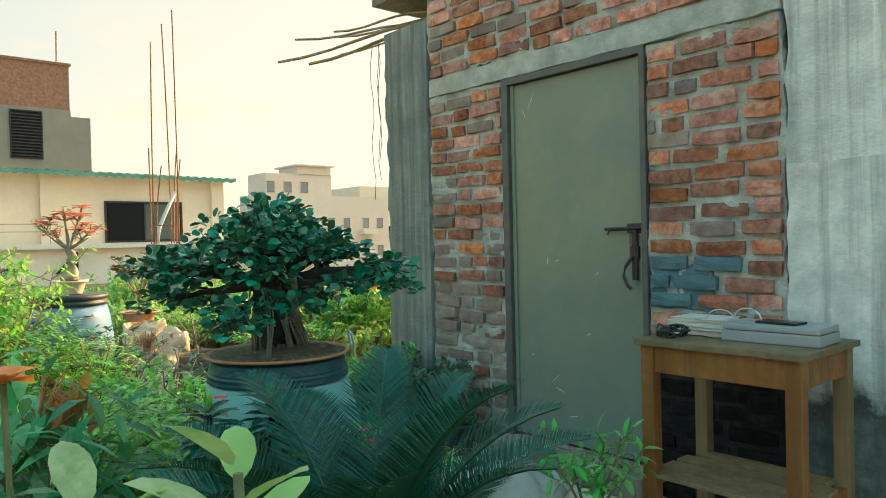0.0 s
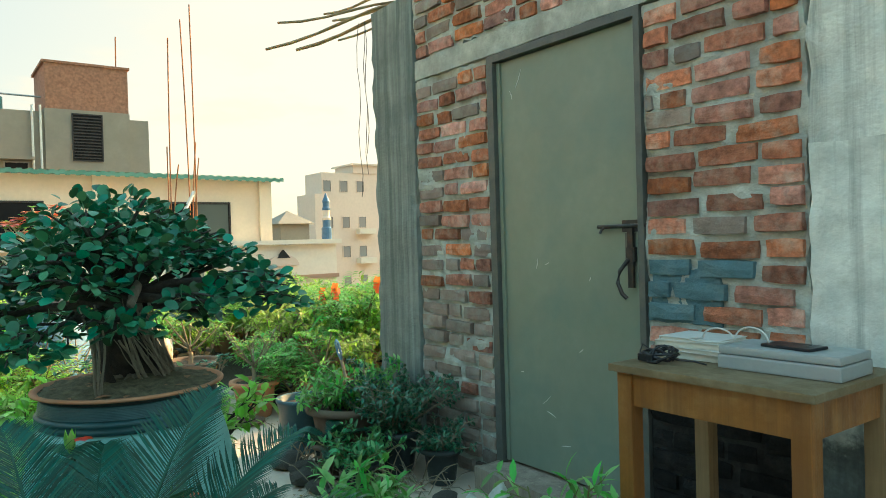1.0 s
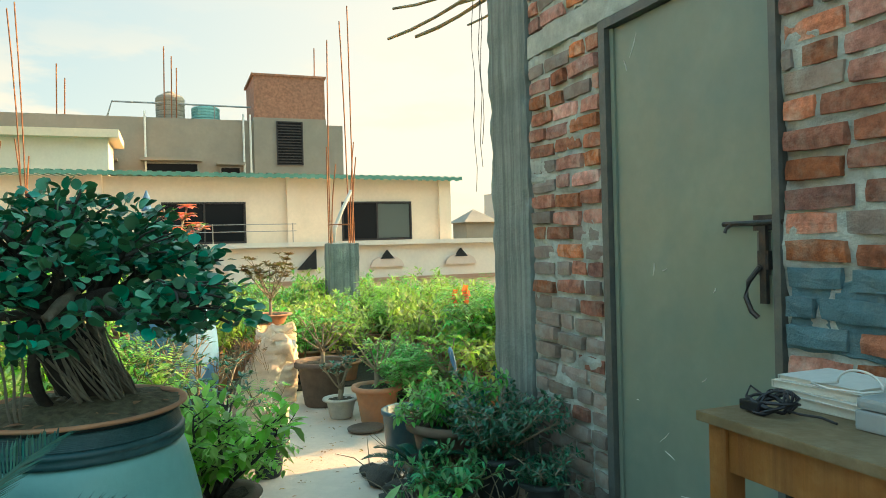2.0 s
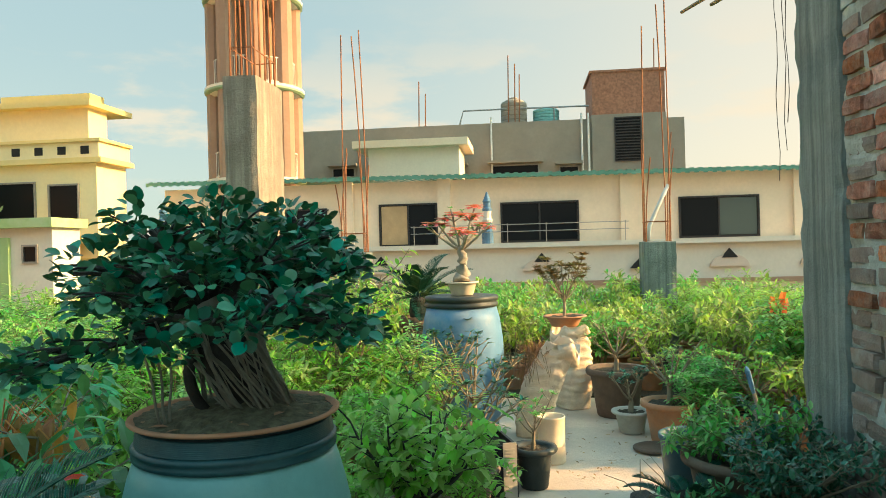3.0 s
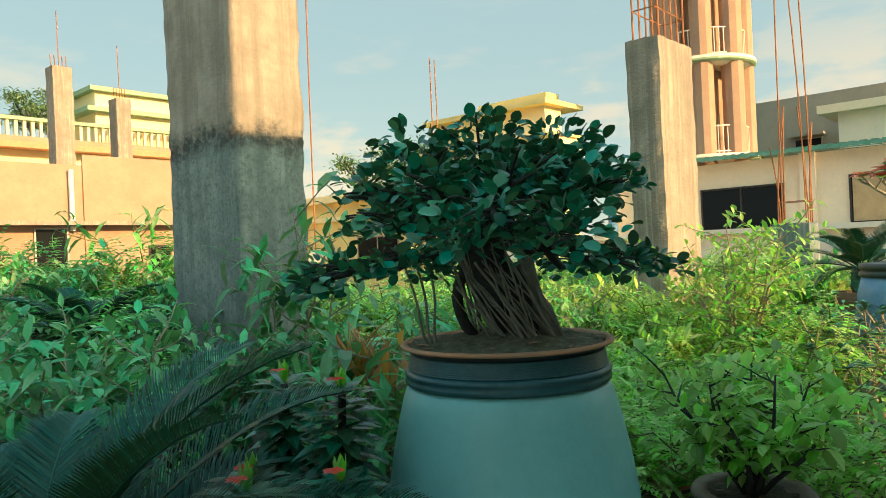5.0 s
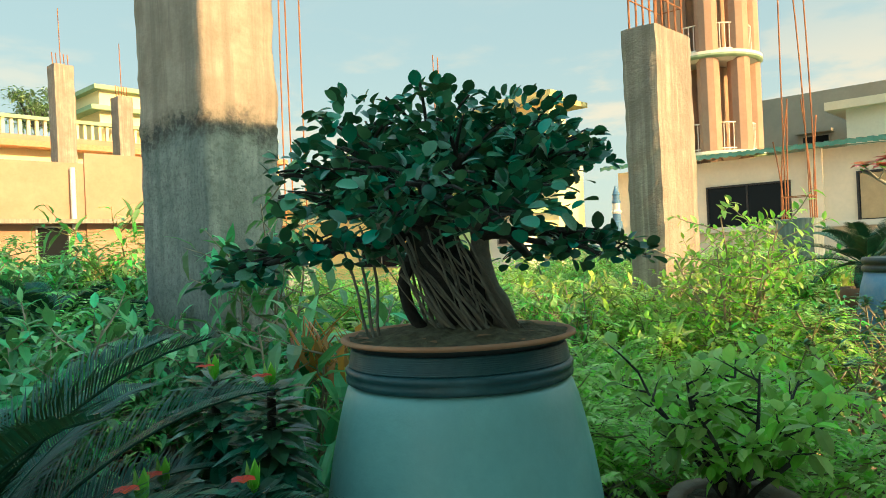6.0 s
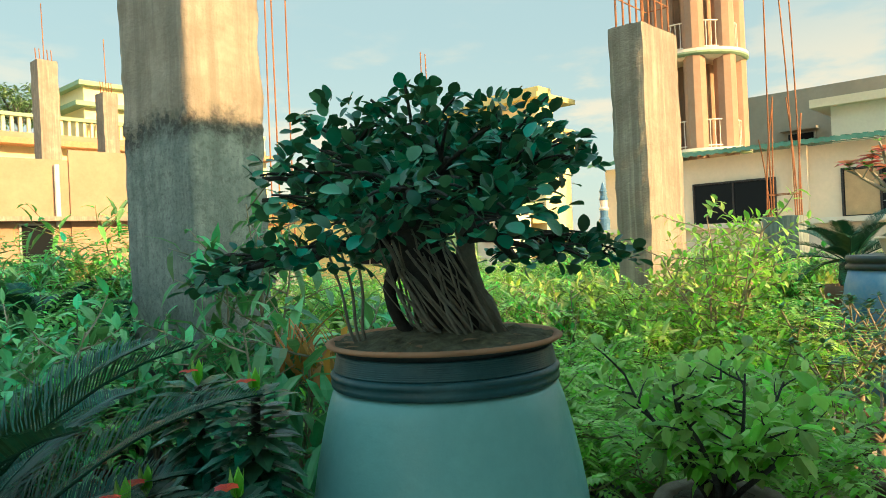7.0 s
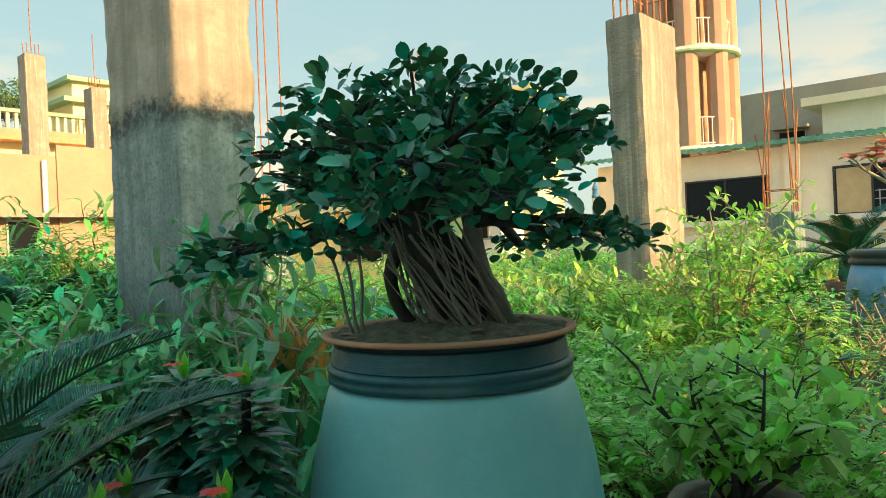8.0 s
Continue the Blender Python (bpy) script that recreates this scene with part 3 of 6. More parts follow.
# bamboo poles and wires at the roof corner
random.seed(7)
for i, (p0, p1, r) in enumerate((((-3.9, 3.75, 2.80), (-5.35, 3.25, 2.72), 0.010), ((-3.9, 3.9, 2.84), (-5.25, 3.75, 2.98), 0.009), ((-4.0, 3.85, 2.82), (-5.05, 3.35, 2.66), 0.011),
                                 ((-3.95, 3.65, 2.83), (-5.0, 3.55, 2.93), 0.008), ((-3.9, 4.0, 2.86), (-5.45, 3.9, 2.9), 0.008), ((-4.1, 3.8, 2.81), (-4.9, 3.15, 2.78), 0.008))):
    g = Geo()
    p0, p1 = Vector(p0), Vector(p1)
    k = [p0.lerp(p1, t / 6) + Vector((0, 0, 0.02 * math.sin(t))) for t in range(7)]
    g.tube(k, [r * (1.15 if t % 2 else 1.0) for t in range(7)], 7)
    tagged(part("bamboo_pole", g, BAMBOO), "thin weathered bamboo pole sticking out from the roof", "pole", "poles at the roof corner")
g = Geo()
for r0, c in ((0.0, 0), (0.02, 1), (-0.03, 2)):
    pts = [(-4.40 + r0 + 0.02 * math.sin(k * 1.7 + c), 3.53 - 0.02 * c, 2.7 - k * 0.14) for k in range(7 + c)]
    g.tube(pts, 0.0022, 4)
tagged(part("hanging_wire", g, IRON), "thin dark wires hanging beside the corner column", "wire")


# ---- roof columns with starter bars ----


def rebars(parent, x0, x1, y0, y1, z0, z1, n, seed, tall, r=0.008, spread=0.04):
    """n upright bars round a column's edge, the first few of them tall; a stirrup ties them."""
    rnd = random.Random(seed)
    for i in range(n):
        u = i / max(1, n - 1)
        x, y = x0 + (x1 - x0) * u, (y0 if i % 2 else y1)
        top = z1 - rnd.random() * (z1 - z0) * 0.2 if i % 3 == 0 or tall >= n else z0 + (z1 - z0) * rnd.uniform(0.25, 0.45)
        dx, dy = rnd.uniform(-spread, spread), rnd.uniform(-spread, spread)
        g = Geo()
        g.tube([(x + dx * (t / 5) ** 2, y + dy * (t / 5) ** 2, z0 + (top - z0) * t / 5) for t in range(6)], r, 6)
        part("rebar", g, RUST, parent)
    g = Geo()
    z = z0 + 0.25
    g.tube([(x0, y0, z), (x1, y0, z), (x1, y1, z), (x0, y1, z), (x0, y0, z)], r * 0.7, 5, cap=False)
    part("stirrup", g, RUST, parent)


def roof_column(name, x0, x1, y0, y1, top, joint, seed, label, bars=None, mat=CONCRETE_OLD):
    t = thing(name, pose(0, 0, 0), label, "column", "", "structure")
    if joint:
        b = rough_block(x0, x1, y0, y1, 0, top, step=0.03, seed=seed, amount=0.007, round_=0.016, ends=False)
        for v in b.verts:
            w = max(0.0, 1 - abs(v.co.z - joint) / 0.11)
            v.co += noise.noise_vector(v.co * 38) * 0.016 * w + noise.noise_vector(v.co * 11) * 0.010 * w
        # Warm tan above the rough joint, cool pitted grey below it.
        part("shaft", b, jointed_concrete("concrete_two_tone", joint, ((0.22, 0.185, 0.145), (0.34, 0.29, 0.235), (0.175, 0.15, 0.12)), ((0.14, 0.165, 0.155), (0.25, 0.275, 0.25), (0.10, 0.125, 0.118))), t, smooth=True)
    else:
        part("shaft", rough_block(x0, x1, y0, y1, 0, top, seed=seed, amount=0.008, round_=0.016), mat, t)
    if bars:
        rebars(t, x0 + 0.05, x1 - 0.05, y0 + 0.05, y1 - 0.05, top - 0.02, bars[0], bars[1], seed, bars[3], spread=bars[2])
    return t


roof_column("column_4", -3.20, -2.83, -0.83, -0.22, 4.6, 1.70, 21, "tall weathered concrete column with a rough pour joint")
roof_column("column_5", -6.82, -6.20, -0.08, 0.20, 2.70, 0, 31, "concrete column with a cluster of rusty starter bars", (4.4, 10, 0.03, 10))
roof_column("column_6", -9.62, -9.25, 0.0, 0.37, 1.28, 0, 41, "short concrete stub column with tall rusty bars", (4.3, 8, 0.10, 3), CONCRETE_DARK)
roof_column("column_7", -9.65, -9.28, 3.62, 3.99, 1.32, 0, 51, "short concrete stub column with tall bent rusty bars", (4.3, 7, 0.08, 3), CONCRETE_DARK)
roof_column("column_8", -5.85, -5.50, -3.8, -3.45, 1.2, 0, 61, "short concrete stub column with rusty bars", (4.4, 4, 0.05, 4), CONCRETE_DARK)

pipe_geo = Geo()
pipe_geo.tube([(-9.44, 3.70, 1.325), (-9.44, 3.72, 1.50), (-9.45, 3.82, 1.72), (-9.45, 3.95, 1.98)], [0.026, 0.026, 0.024, 0.022], 8)
tagged(part("plastic_pipe", pipe_geo, WHITEPLASTIC, smooth=True), "pale bent plastic pipe leaning among the rusty bars", "pipe")

# ---- neighbouring buildings ----


def window(parent, axis, c, y0, y1, z0, z1, face, frame_mat=None, split=1, pane_mat=None, out=1, lighter_pane=None, lighter_pane_mat=CURTAIN):
    """A window in a face: axis 'x' means the face looks along x at x = c. A reveal frame, and dark panes set back in it."""
    fm, pm = frame_mat or STEELGREY, pane_mat or PANE

    def bx(a0, a1, b0, b1, d0, d1):
        d0, d1 = sorted((c + d0 * out, c + d1 * out))
        return boxgeo(d0, d1, a0, a1, b0, b1) if axis == "x" else boxgeo(a0, a1, d0, d1, b0, b1)

    w = part("window", bx(y0, y1, z0, z1, 0.004, 0.012), INTERIOR, parent)
    f = 0.05
    g = Geo()
    for a0, a1, b0, b1 in ((y0 - f, y0, z0 - f, z1 + f), (y1, y1 + f, z0 - f, z1 + f), (y0, y1, z1, z1 + f), (y0, y1, z0 - f, z0)):
        h = bx(a0, a1, b0, b1, 0.0, 0.06)
        g.add(h.v, h.f)
    for k in range(1, split):
        yy = y0 + (y1 - y0) * k / split
        h = bx(yy - 0.025, yy + 0.025, z0, z1, 0.012, 0.05)
        g.add(h.v, h.f)
    part("window_frame", g, fm, w)
    for k in range(split):
        a0, a1 = y0 + (y1 - y0) * k / split + 0.03, y0 + (y1 - y0) * (k + 1) / split - 0.03
        m = lighter_pane_mat if lighter_pane == k else pm
        part("pane", bx(a0, a1, z0 + 0.02, z1 - 0.02, 0.014, 0.03), m, w)
    return w


# prayer hall with a green tin roof, along x = -22.8
hall = thing("hall_building", pose(0, 0, 0), "long cream-painted hall with a green tin roof edge and dark windows", "building")
part("wall", boxgeo(-30, -22.8, -9.2, 10.5, -7, 3.42), WALLCREAM, hall)
g = Geo()
n = 160
for k in range(n):
    y0, y1 = -9.6 + 20.4 * k / n, -9.6 + 20.4 * (k + 1) / n
    z = 0.03 if k % 2 else 0.0
    sl = 0.010 * (y0 + 9.6) * -1
    g.add([(-22.35, y0, 3.62 + sl + z), (-22.35, y1, 3.62 + sl + z), (-30.2, y1, 4.1 + sl + z), (-30.2, y0, 4.1 + sl + z),
           (-22.35, y0, 3.50 + sl + z), (-22.35, y1, 3.50 + sl + z)], [(0, 1, 2, 3), (4, 5, 1, 0)])
part("roof", g, TINGREEN, hall, "green corrugated tin roof")
for y in (-3.2, -0.15, 5.35, 10.3):
    part("pilaster", boxgeo(-22.81, -22.68, y - 0.2, y + 0.2, 1.4, 3.45), WALLCREAM, hall)
window(hall, "x", -22.8, -6.2, -3.9, 1.45, 2.62, -22.8, IRON, split=2)
window(hall, "x", -22.8, -2.15, -0.42, 1.45, 2.68, -22.8, IRON, split=2, lighter_pane=0)
window(hall, "x", -22.8, 1.62, 3.88, 1.49, 2.62, -22.8, IRON, split=2)
window(hall, "x", -22.8, 6.9, 9.1, 1.49, 2.62, -22.8, IRON, split=2, lighter_pane=1, lighter_pane_mat=PANEGREY)
part("ledge", boxgeo(-22.8, -21.3, -9.2, 12.3, 1.28, 1.42), WALLWHITE, hall, "moulded white ledge")
part("parapet", boxgeo(-21.9, -21.5, -9.2, 12.2, -7, 1.27), WALLWHITE, hall)
part("string_course", boxgeo(-21.5, -21.35, -9.2, 12.2, 0.18, 0.30), WALLPEACH, hall)
for y in (-1.9, 2.75, 7.9, 10.3):
    g = Geo()
    k = 14
    pts = [(-21.49, y + 0.52 * math.cos(math.pi * i / k), 0.62 + 0.34 * math.sin(math.pi * i / k)) for i in range(k + 1)]
    back = [(p[0] + 0.10, p[1], p[2]) for p in pts]
    g.add(pts + back, [tuple(range(k + 1, 2 * k + 2))] + [(i, i + 1, i + k + 2, i + k + 1) for i in range(k)] + [(k, 0, k + 1, 2 * k + 1)])
    part("half_round_panel", g, HALFROUND, hall, "half-round shaded panel")
    g = Geo()
    g.add([(-21.37, y - 0.22, 0.86), (-21.37, y + 0.22, 0.86), (-21.37, y, 1.12), (-21.47, y - 0.22, 0.86), (-21.47, y + 0.22, 0.86), (-21.47, y, 1.12)],
          [(0, 1, 2), (5, 4, 3), (0, 3, 4, 1), (1, 4, 5, 2), (2, 5, 3, 0)])
    part("vent", g, INTERIOR, hall, "small dark triangular vent")
g = Geo()
g.add([(-21.35, 5.2, 0.62), (-21.35, 5.75, 0.62), (-21.35, 5.75, 1.2), (-21.48, 5.2, 0.62), (-21.48, 5.75, 0.62), (-21.48, 5.75, 1.2)],
      [(0, 1, 2), (5, 4, 3), (0, 3, 4, 1), (1, 4, 5, 2), (2, 5, 3, 0)])
part("vent", g, INTERIOR, hall, "dark triangular opening")
# clothes line rail before the windows
g = Geo()
for z in (1.75, 1.95):
    g.tube([(-21.4, -1, z), (-21.4, 5.2, z)], 0.012, 5)
for y in (-0.9, 1.8, 2.9, 5.1):
    g.tube([(-21.4, y, 1.42), (-21.4, y, 1.98)], 0.014, 5)
part("rail", g, STEELGREY, hall)


def finial(y, h=1.5):
    t = thing("finial", pose(-21.6, y, 1.42), "small tiled finial post banded in white and blue", "finial", "finials on the parapet")
    prof = [(0.17, 0), (0.17, 0.35), (0.13, 0.40), (0.13, 0.62), (0.16, 0.66), (0.12, 0.72), (0.12, 0.95), (0.14, 1.0), (0.10, 1.06), (0.10, 1.18)]
    g = Geo()
    g.lathe(prof[:4], 14)
    part("base", g, TILEBLUE, t, "blue tiled base")
    g = Geo()
    g.lathe([(0.14, 0.62), (0.16, 0.68), (0.12, 0.74), (0.12, 0.94)], 14)
    part("shaft", g, WALLWHITE, t, "white shaft")
    g = Geo()
    g.lathe([(0.14, 0.94), (0.14, 1.0), (0.11, 1.06), (0.11, 1.18), (0.13, 1.22), (0.07, 1.36), (0.02, 1.5)], 14)
    part("cap", g, TILEBLUE, t, "dark tiled pointed cap")


for y in (1.22, 11.92, -8.65):
    finial(y)

# round minaret stair tower
tower = thing("minaret_tower", pose(-24.8, -6.85, 0), "peach round tower with balconies, white railings and a green-edged ring", "tower")
R = 1.38
for k in range(8):
    a = 2 * math.pi * (k + 0.5) / 8
    g = Geo()
    x, y = R * 0.92 * math.cos(a), R * 0.92 * math.sin(a)
    g.tube([(x, y, -7), (x, y, 12.2)], [0.34, 0.34], 10)
    part("pier", g, WALLPEACH, tower)
g = Geo()
g.lathe([(0.62, -7), (0.62, 12.0)], 20)
part("core", g, WALLPEACH, tower, smooth=False)
for z in (3.72, 6.82, 9.9):
    g = Geo()
    g.lathe([(R, z - 0.18), (R + 0.30, z - 0.02), (R + 0.30, z + 0.10), (R, z + 0.12)], 28)
    part("balcony_ring", g, WALLWHITE, tower)
    g = Geo()
    g.lathe([(R + 0.24, z - 0.10), (R + 0.305, z - 0.05), (R + 0.305, z + 0.01), (R + 0.24, z + 0.02)], 28)
    part("ring_trim", g, PAINTGREEN, tower, "green painted edge")
    g = Geo()
    for k in range(56):
        a = 2 * math.pi * k / 56
        g.tube([(R * math.cos(a), R * math.sin(a), z + 0.1), (R * math.cos(a), R * math.sin(a), z + 1.0)], 0.014, 4)
    for zz in (0.2, 1.0):
        g.tube([(R * math.cos(2 * math.pi * k / 40), R * math.sin(2 * math.pi * k / 40), z + zz) for k in range(41)], 0.022, 5, cap=False)
    part("railing", g, RAILWHITE, tower, "white bar railing")

# long grey roof building behind, with brick stair box, water tanks and pipes
grey = thing("grey_building", pose(0, 0, 0), "long grey plastered roof building with ledges and slit windows", "building")
part("wall", boxgeo(-42, -34, -9.5, 5.5, -7, 7.05), PLASTERGREY, grey)
part("stair_wall", boxgeo(-42, -33.9, 5.45, 8.75, -7, 7.2), PLASTERGREY, grey)
part("side_wall", boxgeo(-42, -34, 8.75, 9.55, -7, 6.95), PLASTERGREY, grey)
part("brick_box", boxgeo(-37.2, -33.92, 5.5, 8.72, 7.2, 9.1), BRICKFAR, grey, "unplastered brick box")
part("brick_cap", boxgeo(-37.3, -33.86, 5.4, 8.8, 9.1, 9.2), BRICKFAR, grey)
w = window(grey, "x", -33.9, 6.5, 7.6, 5.1, 7.0, -33.9, frame_mat=IRON, split=1)
for k in range(14):
    part("louvre", boxgeo(-33.87, -33.82, 6.52, 7.58, 5.16 + k * 0.13, 5.21 + k * 0.13), IRON, w)
for y0, y1, z in ((0.7, 3.2, 5.15), (-2.2, -0.2, 5.1), (3.8, 5.0, 5.0), (-6.8, -5.4, 5.3)):
    part("sunshade", boxgeo(-34.0, -33.5, y0, y1, z, z + 0.12), PLASTERGREY, grey)
    window(grey, "x", -34.0, y0 + 0.2, y1 - 0.2, z - 0.45, z - 0.1, -34)
for y in (0.9, 5.0, 5.3):
    g = Geo()
    g.tube([(-33.9, y, 2), (-33.9, y, 7.3)], 0.05, 6)
    part("pipe", g, WHITEPLASTIC, grey)
g = Geo()
g.tube([(-34.4, -0.6, 7.05), (-34.4, -0.4, 7.75), (-34.4, 2, 7.75)], 0.04, 5)
g.tube([(-34.4, 2, 7.75), (-34.4, 5.4, 7.72)], 0.04, 5)
g.tube([(-34.4, 3.8, 7.05), (-34.4, 3.8, 7.72)], 0.04, 5)
part("pipe", g, STEELGREY, grey, "bent water pipe along the roof edge")


def tank(y, z, h, mat, r=0.62):
    t = thing("water_tank", pose(-34.9, y, z), "ribbed dull plastic roof water tank with a lid", "water tank", "roof tanks")
    g = Geo()
    prof = [(r * 0.96, 0)]
    for k in range(5):
        prof += [(r, h * (k + 0.1) / 6), (r, h * (k + 0.7) / 6), (r * 0.96, h * (k + 0.85) / 6)]
    prof += [(r * 0.9, h * 0.86), (r * 0.5, h * 0.96)]
    g.lathe(prof, 22)
    part("body", g, mat, t)
    g = Geo()
    g.lathe([(r * 0.32, h * 0.95), (r * 0.32, h * 1.03), (r * 0.1, h * 1.04)], 14)
    part("lid", g, mat, t)


tank(1.95, 7.055, 1.25, PLASTERGREY)
tank(3.45, 7.055, 0.75, DRUMGREY)
for i, (y, z1) in enumerate(((-2.5, 9.2), (-2.2, 8.6), (1.7, 10.2), (2.0, 9.8), (2.2, 9.3), (5.6, 9.0), (8.3, 10.6))):
    g = Geo()
    g.tube([(-34.3, y, 7.0), (-34.3 + 0.05, y + 0.05, z1)], 0.028, 5)
    tagged(part("roof_rebar", g, RUST), "thin rusty bar standing up from the far roof", "bar", "bars on the far roof")
white = thing("white_roof_block", pose(0, 0, 0), "white plastered roof block with a flat overhanging slab", "building")
part("wall", boxgeo(-33.0, -30.3, -4.1, -0.3, 2, 5.55), WALLWHITE, white)
part("slab", boxgeo(-33.3, -29.9, -4.7, 0.1, 5.55, 5.85), WALLCREAM, white)

# yellow house
yel = thing("yellow_house", pose(0, 0, 0), "cream and yellow house with stepped cornices and holed parapet", "house")
part("wall", boxgeo(-22.6, -21, -16.4, -10.4, -7, 4.15), WALLPALE, yel)
part("cornice", boxgeo(-22.6, -20.75, -16.6, -10.1, 4.15, 4.3), WALLYELLOW, yel)
part("parapet", boxgeo(-22.6, -20.9, -16.5, -10.25, 4.3, 4.78), WALLPALE, yel)
for k in range(8):
    y = -16.0 + k * 0.74
    part("parapet_hole", boxgeo(-20.9, -20.885, y, y + 0.26, 4.42, 4.66), INTERIOR, yel)
part("parapet_cap", boxgeo(-22.6, -20.8, -16.6, -10.15, 4.78, 4.87), WALLYELLOW, yel)
part("upper_wall", boxgeo(-22.6, -21.6, -16.0, -11.0, 4.87, 5.95), WALLPALE, yel)
part("upper_cornice", boxgeo(-23.6, -21.2, -16.3, -10.7, 5.95, 6.12), WALLYELLOW, yel)
part("penthouse", boxgeo(-23.3, -22.5, -14.6, -11.5, 6.12, 6.62), WALLYELLOW, yel)
window(yel, "x", -21.0, -13.6, -12.4, 2.1, 3.6, -21)
window(yel, "x", -21.0, -11.9, -11.0, 2.3, 3.5, -21)
part("balcony", boxgeo(-21, -20.2, -15.0, -10.4, 1.75, 1.95), WALLYELLOW, yel)
part("band", boxgeo(-21, -20.9, -16.4, -10.4, 0.5, 1.3), WALLYELLOW, yel, "deep yellow painted band")
low = thing("low_yellow_house", pose(0, 0, 0), "low yellow house wing with a moulded cornice and dark window", "house")
part("wall", boxgeo(-24, -20.6, -26, -16.7, -7, 3.4), WALLYELLOW, low)
part("cornice", boxgeo(-24, -20.3, -26, -16.6, 3.4, 3.7), WALLPALE, low)
part("moulding", boxgeo(-20.6, -20.45, -26, -16.7, 2.6, 2.8), WALLPALE, low)
window(low, "x", -20.6, -19.6, -17.3, 0.6, 1.85, -20.6, split=2)
gh = thing("green_white_house", pose(0, 0, 0), "small white and pale green house front with one little window", "house")
part("wall", boxgeo(-19.8, -18.6, -12.6, -10.2, -7, 2.15), WALLWHITE, gh)
part("eave", boxgeo(-19.9, -18.3, -12.8, -10.0, 2.15, 2.4), WALLGREEN, gh)
part("pillar", boxgeo(-18.6, -18.5, -12.6, -11.4, -7, 1.9), WALLGREEN, gh)
window(gh, "x", -18.6, -11.0, -10.65, 1.25, 1.65, -18.6)

# far mast of bars
mast = thing("bar_cluster", pose(-20.0, -14.6, 0), "tall cluster of rusty starter bars on a distant column", "bars")
for i in range(7):
    g = Geo()
    a, b = random.uniform(-0.25, 0.25), random.uniform(-0.25, 0.25)
    g.tube([(a, b, 0.9), (a * 0.8 + 0.05, b * 0.8, 5.5 + random.random() * 2.6)], 0.02, 5)
    part("rebar", g, RUST, mast)
part("stub", boxgeo(-0.35, 0.35, -0.35, 0.35, -7, 0.95), CONCRETE_OLD, mast)

# peach walled building with roof columns
peach = thing("peach_building", pose(0, 0, 0), "peach plastered building with two unfinished roof columns", "building")
part("wall", boxgeo(-13.0, 2, -27, -19, -7, 4.1), WALLPEACH, peach)
part("wall_step", boxgeo(-12.98, -9.6, -19.0, -18.93, -7, 4.4), WALLPEACH, peach)
for x0, x1, top in ((-9.52, -8.98, 6.95), (-11.2, -10.75, 6.25)):
    part("roof_column", rough_block(x0, x1, -19.7, -19.15, 4.0, top, step=0.2, amount=0.015, seed=4), CONCRETE_OLD, peach)
    for k in range(5):
        g = Geo()
        xx = x0 + 0.06 + k * (x1 - x0 - 0.12) / 4
        g.tube([(xx, -19.4, top - 0.05), (xx + 0.02, -19.4, top + 0.35 + (1.3 if k == 2 else 0))], 0.014, 5)
        part("rebar", g, RUST, peach)
g = Geo()
g.tube([(-9.25, -18.88, 2.2), (-9.25, -18.88, 3.95)], 0.07, 8)
part("pipe", g, WHITEPLASTIC, peach)
window(peach, "y", -19.0, -9.1, -8.3, 0.3, 2.25, -19)
window(peach, "y", -18.93, -12.1, -11.5, 0.9, 1.7, -19, frame_mat=IRON, split=2)
part("ledge", boxgeo(-13.0, -6, -19.0, -18.5, 2.35, 2.47), CONCRETE_OLD, peach)

# terrace house with a balustrade behind it
far = thing("balustrade_house", pose(0, 0, 0), "pale house with a roof balustrade and green ledges", "house")
part("wall", boxgeo(-24, 0, -38, -30, -7, 6.3), WALLPALE, far)
part("eave", boxgeo(-24, 0, -30, -29.2, 6.1, 6.35), TERRACOTTA, far)
part("rail_base", boxgeo(-24, 0, -30.3, -30.0, 6.35, 6.7), WALLPEACH, far)
part("rail_top", boxgeo(-24, 0, -30.3, -29.95, 7.35, 7.5), PAINTGREEN, far)
for k in range(70):
    x = -24 + k * 0.32
    part("baluster", boxgeo(x, x + 0.12, -30.2, -30.05, 6.7, 7.35), WALLPALE, far)
part("upper_wall", boxgeo(-19, -14.9, -34, -30.6, 6.7, 9.1), WALLPALE, far)
part("upper_eave", boxgeo(-19.3, -14.4, -34.2, -30.2, 8.15, 8.35), PAINTGREEN, far)
part("upper_roof", boxgeo(-19.3, -14.6, -34.2, -30.3, 9.1, 9.3), PAINTGREEN, far)

# apartment block far off and a small hut roof
apt = thing("apartment_block", pose(0, 0, 0), "distant grey and peach apartment block with small square windows", "building")
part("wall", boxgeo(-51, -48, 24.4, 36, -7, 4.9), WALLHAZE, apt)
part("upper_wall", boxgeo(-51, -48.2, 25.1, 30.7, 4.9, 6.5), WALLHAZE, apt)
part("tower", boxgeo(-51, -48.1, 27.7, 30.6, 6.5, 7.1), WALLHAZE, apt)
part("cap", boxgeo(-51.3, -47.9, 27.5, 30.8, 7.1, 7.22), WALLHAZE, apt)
for z in (-2.0, 0.2, 2.4, 5.1):
    for y in (25.2, 26.6, 28.0, 30.2, 31.6, 33.4, 34.8):
        if z < 5 or y < 30.0:
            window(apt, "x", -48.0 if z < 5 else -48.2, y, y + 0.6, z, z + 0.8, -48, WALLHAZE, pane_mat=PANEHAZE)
        if z < 5 and y in (28.0, 33.4):
            part("balcony", boxgeo(-48, -47.3, y - 0.3, y + 1.1, z - 0.5, z - 0.1), WALLWHITE, apt)
